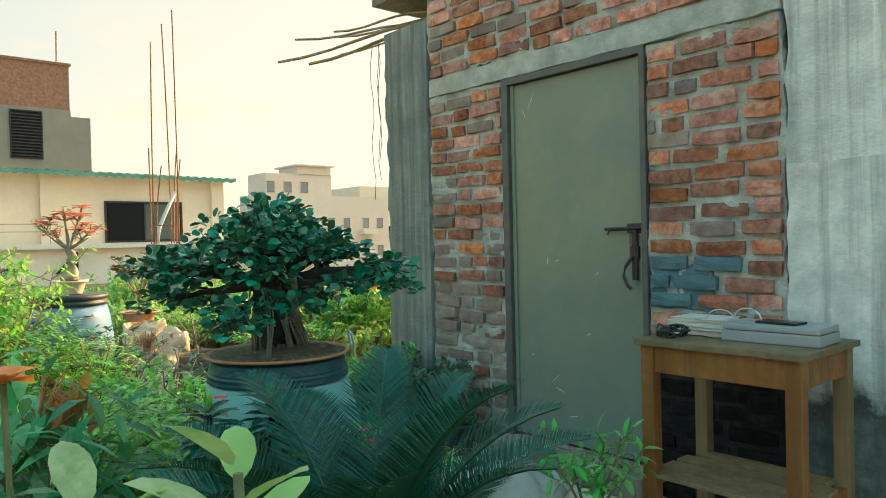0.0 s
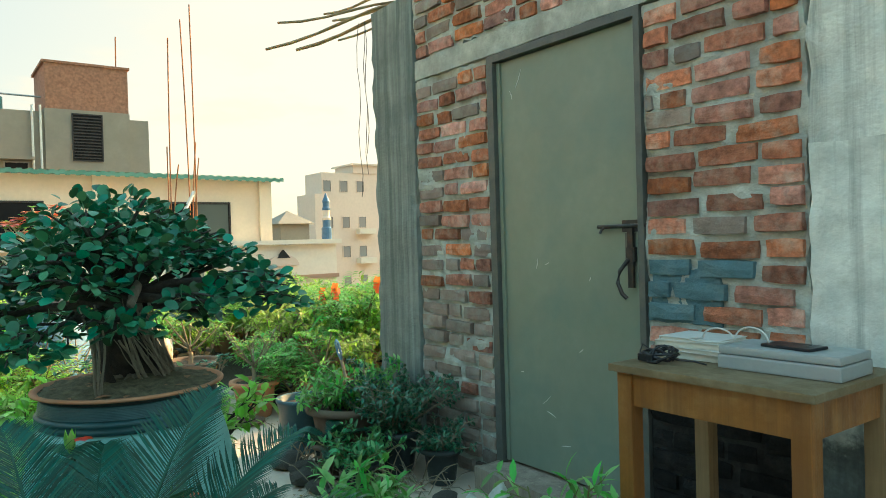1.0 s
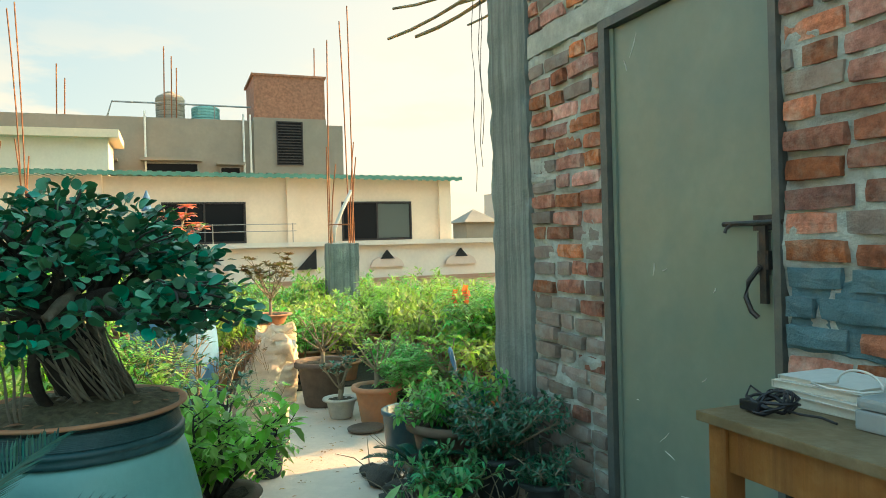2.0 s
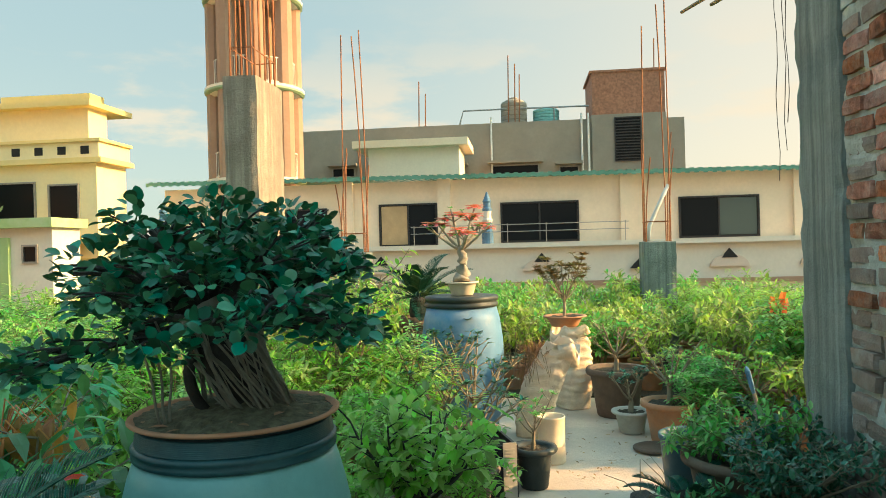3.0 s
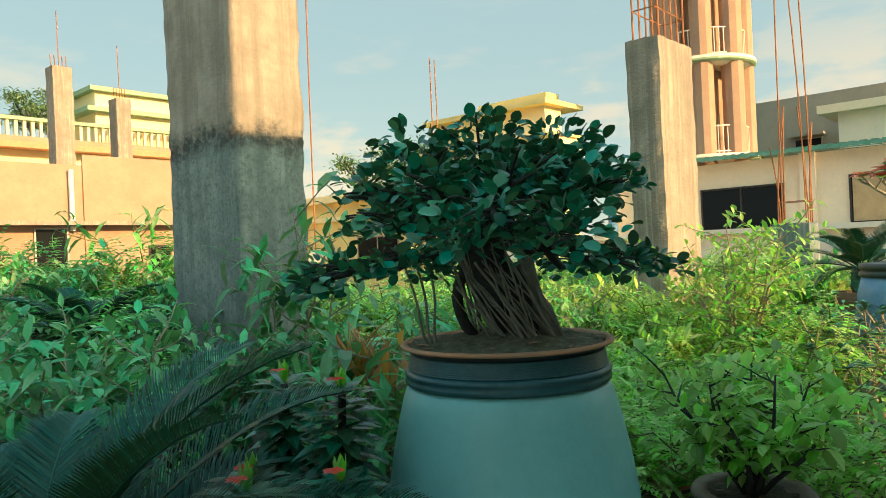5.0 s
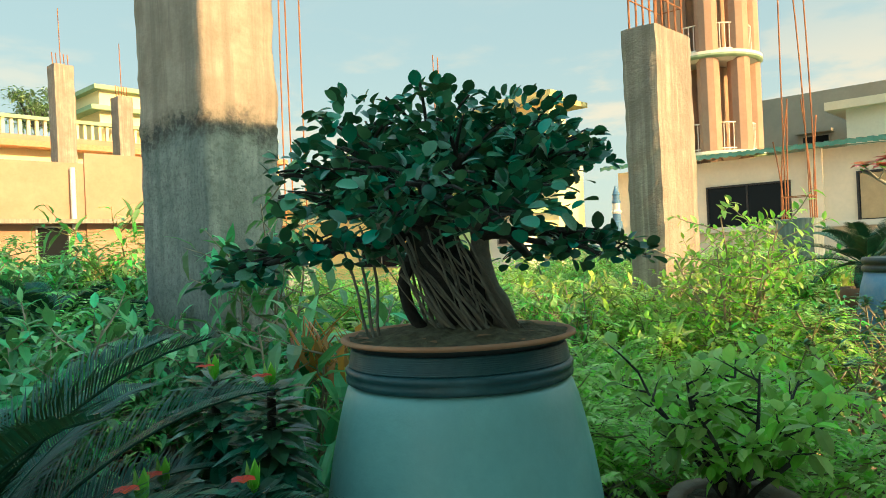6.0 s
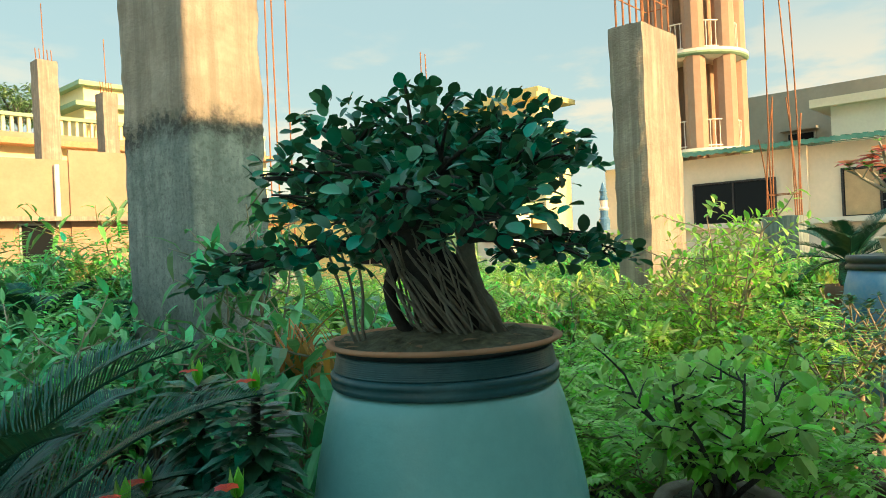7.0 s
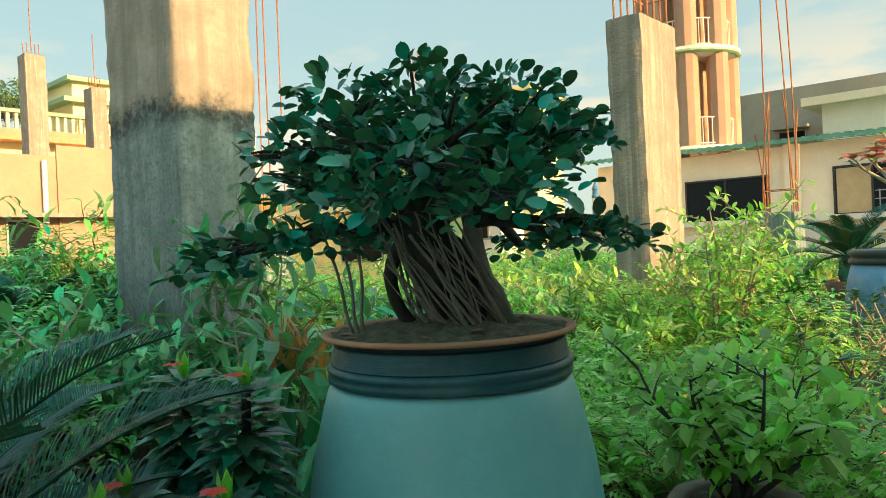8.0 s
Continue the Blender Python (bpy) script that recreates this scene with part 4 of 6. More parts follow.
apt2 = thing("apartment_block", pose(0, 0, 0), "distant pale apartment block with rows of windows", "building")
part("wall", boxgeo(-64, -55, 38, 52, -7, 6.4), WALLCREAM, apt2)
for z in (-1.0, 1.6, 4.2):
    for k in range(7):
        window(apt2, "x", -55, 38.6 + k * 1.9, 39.5 + k * 1.9, z, z + 1.1, -55)
hut = thing("hut_roof", pose(0, 0, 0), "small grey hut with a hipped roof on a far terrace", "hut")
part("wall", boxgeo(-46, -43.6, 19.8, 21.8, -7, 2.6), PLASTERGREY, hut)
g = Geo()
g.add([(-43.3, 19.5, 2.6), (-43.3, 22.1, 2.6), (-46.3, 22.1, 2.6), (-46.3, 19.5, 2.6), (-44.8, 20.8, 3.5)], [(0, 1, 4), (1, 2, 4), (2, 3, 4), (3, 0, 4), (3, 2, 1, 0)])
part("roof", g, PLASTERGREY, hut)

# ---- plants ----
V = Vector


def branch_path(p, d, length, n, wander, lift, rnd):
    pts = [p.copy()]
    for i in range(n):
        d = (d + V((rnd.uniform(-1, 1), rnd.uniform(-1, 1), rnd.uniform(-1, 1) + lift)) * wander).normalized()
        p = p + d * length / n
        pts.append(p.copy())
    return pts, d


def shrub(seed, height, spread, n_stems, n_side, per_side, ll, lw, lift=0.4, droop=0.3, start=0.35, fold=0.12, broad=0.5, compound=0, thick=0.008, upright=0.45):
    """Stems and leaves of one bushy plant, base at the origin."""
    rnd = random.Random(seed)
    st, lv = Geo(), Geo()
    for s in range(n_stems):
        a = 2 * math.pi * (s + rnd.random() * 0.7) / n_stems
        out = spread / height * (0.35 + 0.65 * rnd.random())
        d = V((math.cos(a) * out, math.sin(a) * out, upright + 0.4)).normalized()
        h = height * rnd.uniform(0.7, 1.0)
        pts, de = branch_path(V((math.cos(a) * 0.02, math.sin(a) * 0.02, 0)), d, h, 6, 0.16, lift * 0.5, rnd)
        st.tube(pts, [thick * (1 - 0.7 * i / 6) for i in range(7)], 5)
        for k in range(n_side):
            t = start + (1 - start) * (k + rnd.random()) / n_side
            i = min(5, int(t * 6))
            p = pts[i].lerp(pts[i + 1], t * 6 - i)
            a2 = rnd.uniform(0, 2 * math.pi)
            d2 = V((math.cos(a2), math.sin(a2), rnd.uniform(0.0, 0.7))).normalized()
            ln = height * rnd.uniform(0.16, 0.32)
            q, _ = branch_path(p, d2, ln, 3, 0.2, lift, rnd)
            st.tube(q, [thick * 0.4, thick * 0.35, thick * 0.25, thick * 0.12], 4, cap=False)
            for j in range(per_side):
                u = 0.2 + 0.8 * (j + 0.5) / per_side
                m = min(2, int(u * 3))
                b = q[m].lerp(q[m + 1], u * 3 - m)
                ax = (q[m + 1] - q[m]).normalized()
                a3 = j * 2.4 + rnd.random()
                side = ax.orthogonal().normalized()
                side = Matrix.Rotation(a3, 3, ax) @ side
                dl = (side + ax * rnd.uniform(0.2, 0.9) + V((0, 0, rnd.uniform(-0.2, 0.3)))).normalized()
                sz = rnd.uniform(0.65, 1.15)
                if compound:
                    lp = ll * sz
                    sd = dl.cross(V((0, 0, 1)))
                    sd = sd.normalized() if sd.length > 1e-3 else V((1, 0, 0))
                    for c in range(compound):
                        f = (c + 1) / compound
                        for sg in (-1, 1):
                            lv.leaf(b + dl * lp * f - V((0, 0, 0.25 * lp * f * f)), sd * sg + dl * 0.5, V((0, 0, 1)), lw * 2.2 * sz, lw * sz, droop, fold, broad)
                else:
                    lv.leaf(b, dl, V((rnd.uniform(-0.3, 0.3), rnd.uniform(-0.3, 0.3), 1)), ll * sz, lw * sz, droop * rnd.uniform(0.3, 1.6), fold, broad)
    return st, lv


POT_KINDS = {
    "clay": ("terracotta flower pot", TERRACOTTA, 0.15, 0.24),
    "dark": ("dark plastic pot", DRUMDARK, 0.14, 0.24),
    "wide": ("wide brown clay pot", CLAY_DARK, 0.19, 0.26),
    "white": ("chalky white pot", WHITEPOT, 0.13, 0.15),
}


def pot_profile(r, h, rim=0.018):
    return [(r * 0.68, 0), (r * 0.72, 0.01), (r * 0.93, h * 0.84), (r * 0.95, h * 0.86), (r + rim, h * 0.87), (r + rim * 1.3, h * 0.93), (r + rim, h), (r - 0.004, h), (r - 0.018, h * 0.97), (r - 0.022, h * 0.90)]


def pot(parent, r, h, mat, z=0.0, soil=True, wob=0.006):
    g = Geo()
    g.lathe([(a, b + z) for a, b in pot_profile(r, h)], 26, wob=wob)
    p = part("pot", g, mat, parent, smooth=True)
    if soil:
        b = bmesh.new()
        bmesh.ops.create_circle(b, cap_ends=True, cap_tris=True, segments=18, radius=r - 0.018)
        bmesh.ops.subdivide_edges(b, edges=list(b.edges), cuts=2, use_grid_fill=True)
        for v in b.verts:
            v.co.z = z + h * 0.92 + 0.012 * noise.noise(v.co * 30)
        part("soil", b, SOIL, parent)
    return p


def planted(name, m, plant, stem_mat, leaf_mat, kind, label, category="plant", group="", scale=1.0, stand=0.0):
    """A potted plant: pot, soil, stems and foliage."""
    t = thing(name, m, label, category, group)
    base = 0.0
    if kind:
        _, pm, r, h = POT_KINDS[kind]
        pot(t, r, h, pm)
        base = h * 0.9
    st, lv = plant
    for g in (st, lv):
        g.v = [(a * scale, b * scale, c * scale + base) for a, b, c in g.v]
    part("stem", st, stem_mat, t)
    tagged(part("foliage", lv, leaf_mat, t), kind="stuff")
    return t


SHRUBS = []
for i, (nm, args, sm, lm, kd, lb) in enumerate((
        ("shrub", dict(height=0.62, spread=0.36, n_stems=7, n_side=9, per_side=9, ll=0.080, lw=0.036), STEM, L_GREEN, "dark", "bushy green leafy shrub in a dark pot"),
        ("shrub", dict(height=0.70, spread=0.40, n_stems=6, n_side=9, per_side=5, ll=0.13, lw=0.026, compound=4, droop=0.35), STEM, L_GREEN, "clay", "feathery green shrub in a clay pot"),
        ("shrub", dict(height=0.60, spread=0.40, n_stems=7, n_side=8, per_side=9, ll=0.072, lw=0.031), STEM, L_LIME, "dark", "bright green leafy shrub in a dark pot"),
        ("shrub", dict(height=0.66, spread=0.38, n_stems=6, n_side=9, per_side=9, ll=0.082, lw=0.034), TWIG, L_YELLOW, "clay", "yellow-green leafy shrub in a clay pot"),
        ("shrub", dict(height=0.60, spread=0.42, n_stems=6, n_side=7, per_side=7, ll=0.10, lw=0.047, broad=0.7), STEM, L_DARK, "wide", "broad-leaved dark green plant in a wide clay pot"),
        ("shrub", dict(height=0.72, spread=0.34, n_stems=8, n_side=9, per_side=10, ll=0.062, lw=0.026), TWIG, L_GREEN, "dark", "fine-leaved twiggy green shrub in a dark pot"),
        ("shrub", dict(height=0.66, spread=0.42, n_stems=7, n_side=9, per_side=5, ll=0.125, lw=0.020, compound=6, droop=0.35), STEM, L_LIME, "clay", "feathery bright green shrub in a clay pot"),
        ("shrub", dict(height=0.60, spread=0.40, n_stems=9, n_side=11, per_side=10, ll=0.064, lw=0.031, droop=0.45), TWIG, L_MID, "dark", "dense mid-green leafy shrub in a dark pot"))):
    SHRUBS.append((nm, args, sm, lm, kd, lb, 100 + i))

# ---- the ficus bonsai in a bowl on a drum ----
BX, BY = -2.33, 1.59
drum = thing("plastic_drum", pose(BX, BY, 0.002), "grey-blue plastic drum with a dark ringed neck", "drum")
g = Geo()
g.lathe([(0.24, 0), (0.255, 0.015), (0.268, 0.10), (0.282, 0.28), (0.284, 0.42), (0.277, 0.54), (0.267, 0.63), (0.254, 0.71), (0.240, 0.775), (0.230, 0.815), (0.221, 0.842), (0.212, 0.852)], 64)
part("body", g, DRUMGREY, drum, smooth=True)
g = Geo()
g.lathe([(0.205, 0.852), (0.216, 0.8525), (0.2215, 0.856), (0.2225, 0.864), (0.2185, 0.8695), (0.2225, 0.873), (0.2235, 0.879), (0.219, 0.8845), (0.210, 0.886)], 64)
part("ring", g, DRUMSLATE, drum, "slate double moulded ring", smooth=True)
g = Geo()
prof = [(0.20, 0.884)]
for k in range(9):
    z = 0.886 + k * 0.0035
    r = 0.2165 - 0.0007 * k
    prof += [(r - 0.0012, z), (r, z + 0.0012), (r, z + 0.0024)]
prof += [(0.208, 0.9185), (0.20, 0.9186)]
g.lathe(prof, 64)
part("neck", g, DRUMSLATE, drum, "slate threaded neck", smooth=True)

bowl = thing("bonsai_bowl", pose(BX, BY, 0.9190), "wide shallow dark clay bowl with a reddish rim, filled with soil", "bowl")
g = Geo()
g.lathe([(0.19, 0.0), (0.2045, 0.0005), (0.206, 0.006), (0.214, 0.0135)], 64, wob=0.002, close_ends=False)
part("wall", g, DRUMDARK, bowl, smooth=True)
g = Geo()
g.lathe([(0.210, 0.0125), (0.225, 0.0125), (0.230, 0.0155), (0.2305, 0.0195), (0.226, 0.0225), (0.219, 0.0215), (0.212, 0.0165)], 64, wob=0.002, close_ends=False)
part("rim", g, TERRACOTTA, bowl, "reddish worn rim", smooth=True)
b = bmesh.new()
bmesh.ops.create_circle(b, cap_ends=True, cap_tris=True, segments=40, radius=0.216)
bmesh.ops.subdivide_edges(b, edges=list(b.edges), cuts=5, use_grid_fill=True)
for v in b.verts:
    r = v.co.length
    v.co.z = 0.0155 + 0.022 * max(0, 1 - (r / 0.2) ** 2) + 0.010 * noise.noise(v.co * 28) + 0.006 * noise.noise(v.co * 70)
part("soil", b, SOIL_MOSSY, bowl, smooth=True)
rnd = random.Random(3)
for k in range(26):
    a, r = rnd.uniform(0, 6.28), rnd.uniform(0.05, 0.20)
    g = Geo()
    s = rnd.uniform(0.006, 0.014)
    g.leaf(V((r * math.cos(a), r * math.sin(a), 0.036 - 0.45 * r * r)), V((math.cos(a * 3), math.sin(a * 3), 0.1)), V((0, 0, 1)), s * 3, s * 1.5, 0.1)
    part("dry_leaf", g, L_DRY, bowl)

# The tree's own frame: x across (to the eye's right at the end of the walk), y away, z up; base on the soil.
BZ = 0.93
tree = thing("ficus_bonsai", pose(BX, BY, BZ, 0, 0, 132), "old ficus bonsai with aerial roots and glossy dark rounded leaves", "bonsai")
rnd = random.Random(11)
wood = Geo()


def bez(a, b, c, d, n=10):
    a, b, c, d = V(a), V(b), V(c), V(d)
    return [a * (1 - t) ** 3 + b * 3 * t * (1 - t) ** 2 + c * 3 * t * t * (1 - t) + d * t ** 3 for t in (i / n for i in range(n + 1))]


def limb(geo, pts, r0, r1, n=8, rough=0.12):
    m = len(pts) - 1
    pts = [p + noise.noise_vector(p * 17) * r0 * 0.35 for p in pts]
    geo.tube(pts, [(r0 + (r1 - r0) * (i / m) ** 0.8) * (1 + rough * noise.noise(p * 40)) for i, p in enumerate(pts)], n)


# leaning main trunk of fused strands, and a second trunk to the side
limb(wood, bez((0.045, 0.01, -0.02), (0.03, 0.01, 0.07), (-0.03, 0.01, 0.13), (-0.05, 0.0, 0.245)), 0.068, 0.046, 16, 0.3)
part("trunk", wood, BARK, tree, smooth=True)
wood = Geo()
limb(wood, bez((0.118, -0.03, -0.02), (0.075, -0.03, 0.05), (0.050, -0.01, 0.13), (0.05, 0.02, 0.22)), 0.024, 0.018, 12, 0.3)
part("trunk", wood, ROOT, tree, smooth=True)
wood = Geo()
limb(wood, bez((-0.045, 0.01, -0.01), (-0.11, 0.0, 0.05), (-0.12, 0.0, 0.12), (-0.07, 0, 0.19)), 0.013, 0.013, 8)
part("trunk", wood, BARK, tree, smooth=True)


def root(pts, r0, r1, n=6):
    g = Geo()
    limb(g, pts, r0, r1, n)
    part("aerial_root", g, ROOT, tree, smooth=True)


for k in range(30):                           # a slanting curtain of roots on the near side
    u = (k + rnd.random()) / 30
    foot = V((-0.015 + 0.155 * u + rnd.uniform(-0.02, 0.02), -0.080 + 0.06 * abs(u - 0.5) + rnd.uniform(-0.012, 0.012), -0.006))
    top = V((-0.085 + 0.085 * u + rnd.uniform(-0.05, 0.05), -0.050 + rnd.uniform(-0.008, 0.008), rnd.uniform(0.13, 0.25)))
    mid = foot.lerp(top, 0.5) + V((rnd.uniform(-0.03, 0.025), -0.006, rnd.uniform(-0.02, 0.02)))
    r = rnd.choice((0.0011, 0.0014, 0.0018, 0.0022, 0.0032))
    pts = bez(foot, foot.lerp(mid, 0.7), mid.lerp(top, 0.4), top, 12)
    pts = [p + V((0.007 * noise.noise(V((p.z * 22, k * 3.1, 0))), 0.003 * noise.noise(V((p.z * 30, k, 5))), 0)) for p in pts]
    root(pts, r * 1.4, r, 6)
for k in range(18):                           # and fewer round the back
    a = rnd.uniform(0.2, 2.9)
    foot = V((0.03 + 0.10 * math.cos(a), 0.09 * math.sin(a), -0.006))
    top = V((-0.05 + 0.05 * math.cos(a), 0.045 * math.sin(a), rnd.uniform(0.14, 0.23)))
    mid = foot.lerp(top, 0.5) + V((rnd.uniform(-0.02, 0.02), 0.015, 0))
    r = rnd.choice((0.002, 0.003, 0.004))
    root(bez(foot, foot.lerp(mid, 0.7), mid.lerp(top, 0.4), top, 7), r * 1.3, r, 6)
for k in range(16):
    a = rnd.uniform(0, 6.28)
    p0, p1 = V((0.03 + 0.05 * math.cos(a), 0.05 * math.sin(a), 0.03)), V((0.03 + rnd.uniform(0.10, 0.16) * math.cos(a), rnd.uniform(0.09, 0.14) * math.sin(a), -0.01))
    root(bez(p0, p0.lerp(p1, 0.3) + V((0, 0, 0.0)), p0.lerp(p1, 0.7) + V((0, 0, -0.01)), p1, 6), 0.008, 0.003, 7)
# two hanging roots left of the trunk
for x0, x1 in ((-0.165, -0.20), (-0.155, -0.175), (-0.145, -0.15)):
    root(bez((x0, -0.03, -0.005), (x0 - 0.03, -0.03, 0.05), (x1 + 0.03, -0.05, 0.09), (x1 - 0.03, -0.04, 0.225), 9), 0.0036, 0.0024, 6)

# limbs: from the crown of the trunk to the pads of foliage
crown = V((-0.05, 0.0, 0.225))
pads = []                                     # centre, radii


def pad(c, rx, ry, rz, start=crown, r0=0.017, mid=None):
    c = V(c)
    m = V(mid) if mid else start.lerp(c, 0.5) + V((0, 0, 0.02))
    pts = bez(start, start.lerp(m, 0.7), m.lerp(c, 0.5), c, 8)
    wood = Geo()
    limb(wood, pts, r0, r0 * 0.35, 7)
    bough = part("branch", wood, BARK, tree, smooth=True)
    pads.append((c, rx, ry, rz))
    for k in range(9):
        a, e = rnd.uniform(0, 6.28), rnd.uniform(-0.3, 1.0)
        q = c + V((rx * 0.85 * math.cos(a), ry * 0.85 * math.sin(a), rz * 0.8 * e))
        s = pts[rnd.choice((4, 5, 6, 7))]
        tw = Geo()
        limb(tw, bez(s, s.lerp(q, 0.3) + V((0, 0, 0.01)), s.lerp(q, 0.7) + V((0, 0, 0.015)), q, 5), r0 * 0.3, r0 * 0.12, 5)
        part("twig", tw, BARK, bough, smooth=True)


pad((-0.02, 0.0, 0.43), 0.12, 0.12, 0.07)
pad((-0.18, -0.02, 0.415), 0.10, 0.10, 0.06)
pad((0.14, 0.0, 0.41), 0.11, 0.11, 0.065, V((0.06, 0.02, 0.22)))
pad((-0.28, 0.0, 0.34), 0.075, 0.09, 0.05)
pad((0.21, 0.02, 0.37), 0.08, 0.09, 0.045, V((0.06, 0.02, 0.22)))
pad((-0.24, -0.04, 0.26), 0.11, 0.10, 0.055)
limb_geo = Geo()
limb(limb_geo, bez((-0.035, -0.045, 0.262), (-0.07, -0.075, 0.262), (-0.10, -0.09, 0.245), (-0.145, -0.11, 0.222), 7), 0.015, 0.010, 9)
part("branch", limb_geo, ROOT, tree, smooth=True)
limb_geo = Geo()
limb(limb_geo, bez((-0.03, 0.03, 0.19), (0.03, 0.12, 0.26), (0.10, 0.20, 0.24), (0.18, 0.30, 0.15), 9), 0.020, 0.010, 8)
part("branch", limb_geo, BARK, tree, smooth=True)
pad((0.19, 0.34, 0.145), 0.08, 0.08, 0.035, V((0.14, 0.25, 0.19)), 0.010)
pad((-0.43, -0.03, 0.135), 0.06, 0.07, 0.035, V((-0.22, -0.01, 0.19)), 0.010)
pad((0.28, 0.02, 0.345), 0.05, 0.07, 0.03, V((0.16, 0.02, 0.28)), 0.010)
pad((-0.36, -0.02, 0.16), 0.085, 0.09, 0.05, V((-0.10, 0, 0.20)), 0.015)
pad((-0.22, -0.12, 0.175), 0.10, 0.08, 0.045, V((-0.10, -0.02, 0.20)), 0.014)
pad((0.26, 0.0, 0.172), 0.08, 0.08, 0.033, V((0.06, 0.02, 0.20)), 0.014, (0.14, -0.01, 0.22))
pad((0.335, 0.01, 0.15), 0.055, 0.06, 0.035, V((0.2, 0.0, 0.20)), 0.010)
pad((0.02, -0.15, 0.34), 0.14, 0.09, 0.07)
pad((-0.13, -0.15, 0.32), 0.10, 0.09, 0.06)
pad((0.15, -0.13, 0.32), 0.11, 0.09, 0.06, V((0.06, 0.02, 0.22)))
pad((0.0, 0.17, 0.36), 0.16, 0.10, 0.09)
pad((0.16, 0.16, 0.335), 0.11, 0.10, 0.05, V((0.06, 0.02, 0.2)))
pad((-0.18, 0.17, 0.29), 0.12, 0.10, 0.06)
pad((0.05, 0.33, 0.26), 0.14, 0.10, 0.05)
pad((-0.10, 0.32, 0.18), 0.12, 0.10, 0.05)
pad((0.08, -0.30, 0.24), 0.12, 0.09, 0.045)
pad((-0.09, -0.28, 0.22), 0.10, 0.09, 0.045)
pad((0.05, -0.02, 0.36), 0.12, 0.10, 0.07)
pad((0.15, -0.20, 0.315), 0.09, 0.08, 0.045, V((0.06, 0.0, 0.2)), 0.014)
pad((0.22, -0.10, 0.155), 0.06, 0.06, 0.03, V((0.06, 0.0, 0.2)), 0.010)
pad((-0.20, 0.28, 0.28), 0.13, 0.11, 0.06)
pad((0.12, 0.0, 0.33), 0.12, 0.10, 0.05)
pad((-0.14, 0.02, 0.34), 0.11, 0.10, 0.05)
pad((-0.04, -0.385, 0.262), 0.10, 0.075, 0.045, mid=(-0.05, -0.2, 0.30))
pad((0.06, -0.40, 0.20), 0.07, 0.06, 0.035, V((-0.02, -0.2, 0.26)), 0.009)
pad((0.10, -0.17, 0.235), 0.09, 0.06, 0.035, V((0.06, 0.0, 0.2)), 0.010)


def ficus_leaf(geo, p, d, up, ln, wd):
    """A rounded, thick-looking ficus leaf on a short stalk."""
    d = d.normalized()
    s = d.cross(up)
    s = s.normalized() if s.length > 1e-4 else d.orthogonal().normalized()
    u = s.cross(d)
    rows = ((0.0, 0.10), (0.16, 0.34), (0.42, 0.5), (0.68, 0.47), (0.88, 0.30))
    vs, n = [], len(rows)
    for t, w in rows:
        c = p + d * ln * (0.15 + 0.85 * t) - u * ln * 0.12 * t * t
        vs += [c - s * wd * w + u * wd * w * 0.22, c, c + s * wd * w + u * wd * w * 0.22]
    vs.append(p + d * ln - u * ln * 0.13)
    fs = []
    for i in range(n - 1):
        a = i * 3
        fs += [(a, a + 1, a + 4, a + 3), (a + 1, a + 2, a + 5, a + 4)]
    a = (n - 1) * 3
    fs += [(a, a + 1, a + 6 - 3), (a + 1, a + 2, a + 3)]
    geo.add([tuple(x) for x in vs], [tuple(i if i < len(vs) else len(vs) - 1 for i in f) for f in fs])


foliage = Geo()
singles = []
for c, rx, ry, rz in pads:
    count = int(112 * (rx * ry * rz / (0.11 * 0.1 * 0.06)) ** 0.6)
    for k in range(count):
        a, e, q = rnd.uniform(0, 6.28), rnd.uniform(-0.55, 1.0), rnd.random() ** 0.45
        h = math.sqrt(max(0, 1 - e * e)) if e > 0 else 1.0
        off = V((rx * math.cos(a) * h * q, ry * math.sin(a) * h * q, rz * e * (0.5 + 0.5 * q)))
        p = c + off
        d = V((off.x / rx, off.y / ry, rnd.uniform(-0.5, 0.8))).normalized() + V((rnd.uniform(-0.6, 0.6), rnd.uniform(-0.6, 0.6), rnd.uniform(-0.2, 0.3)))
        up = V((off.x / rx * 0.5 + rnd.uniform(-0.6, 0.6), off.y / ry * 0.5 + rnd.uniform(-0.6, 0.6), 1.0))
        ln = rnd.uniform(0.025, 0.041)
        if off.y / ry < -0.35 and p.y < 0.02 and q > 0.6 and len(singles) < 300 and k % 2 == 0:
            singles.append((p, d, up, ln))
        else:
            ficus_leaf(foliage, p, d, up, ln, ln * rnd.uniform(0.62, 0.8))
tagged(part("foliage", foliage, L_FICUS, tree, smooth=True), kind="stuff")
blade = Geo()
ficus_leaf(blade, V((0, 0, 0)), V((0, 1, 0)), V((0, 0, 1)), 1.0, 0.72)
blade_mesh = blade.mesh("leaf", L_FICUS_OBJ, True)
for p, d, up, ln in singles:
    ob = part("leaf", blade_mesh, L_FICUS_OBJ, tree)
    y = d.normalized()
    x = y.cross(up).normalized()
    z = x.cross(y)
    ob.matrix_basis = Matrix.Translation(p) @ Matrix((x, y, z)).transposed().to_4x4() @ Matrix.Diagonal((ln, ln, ln, 1))

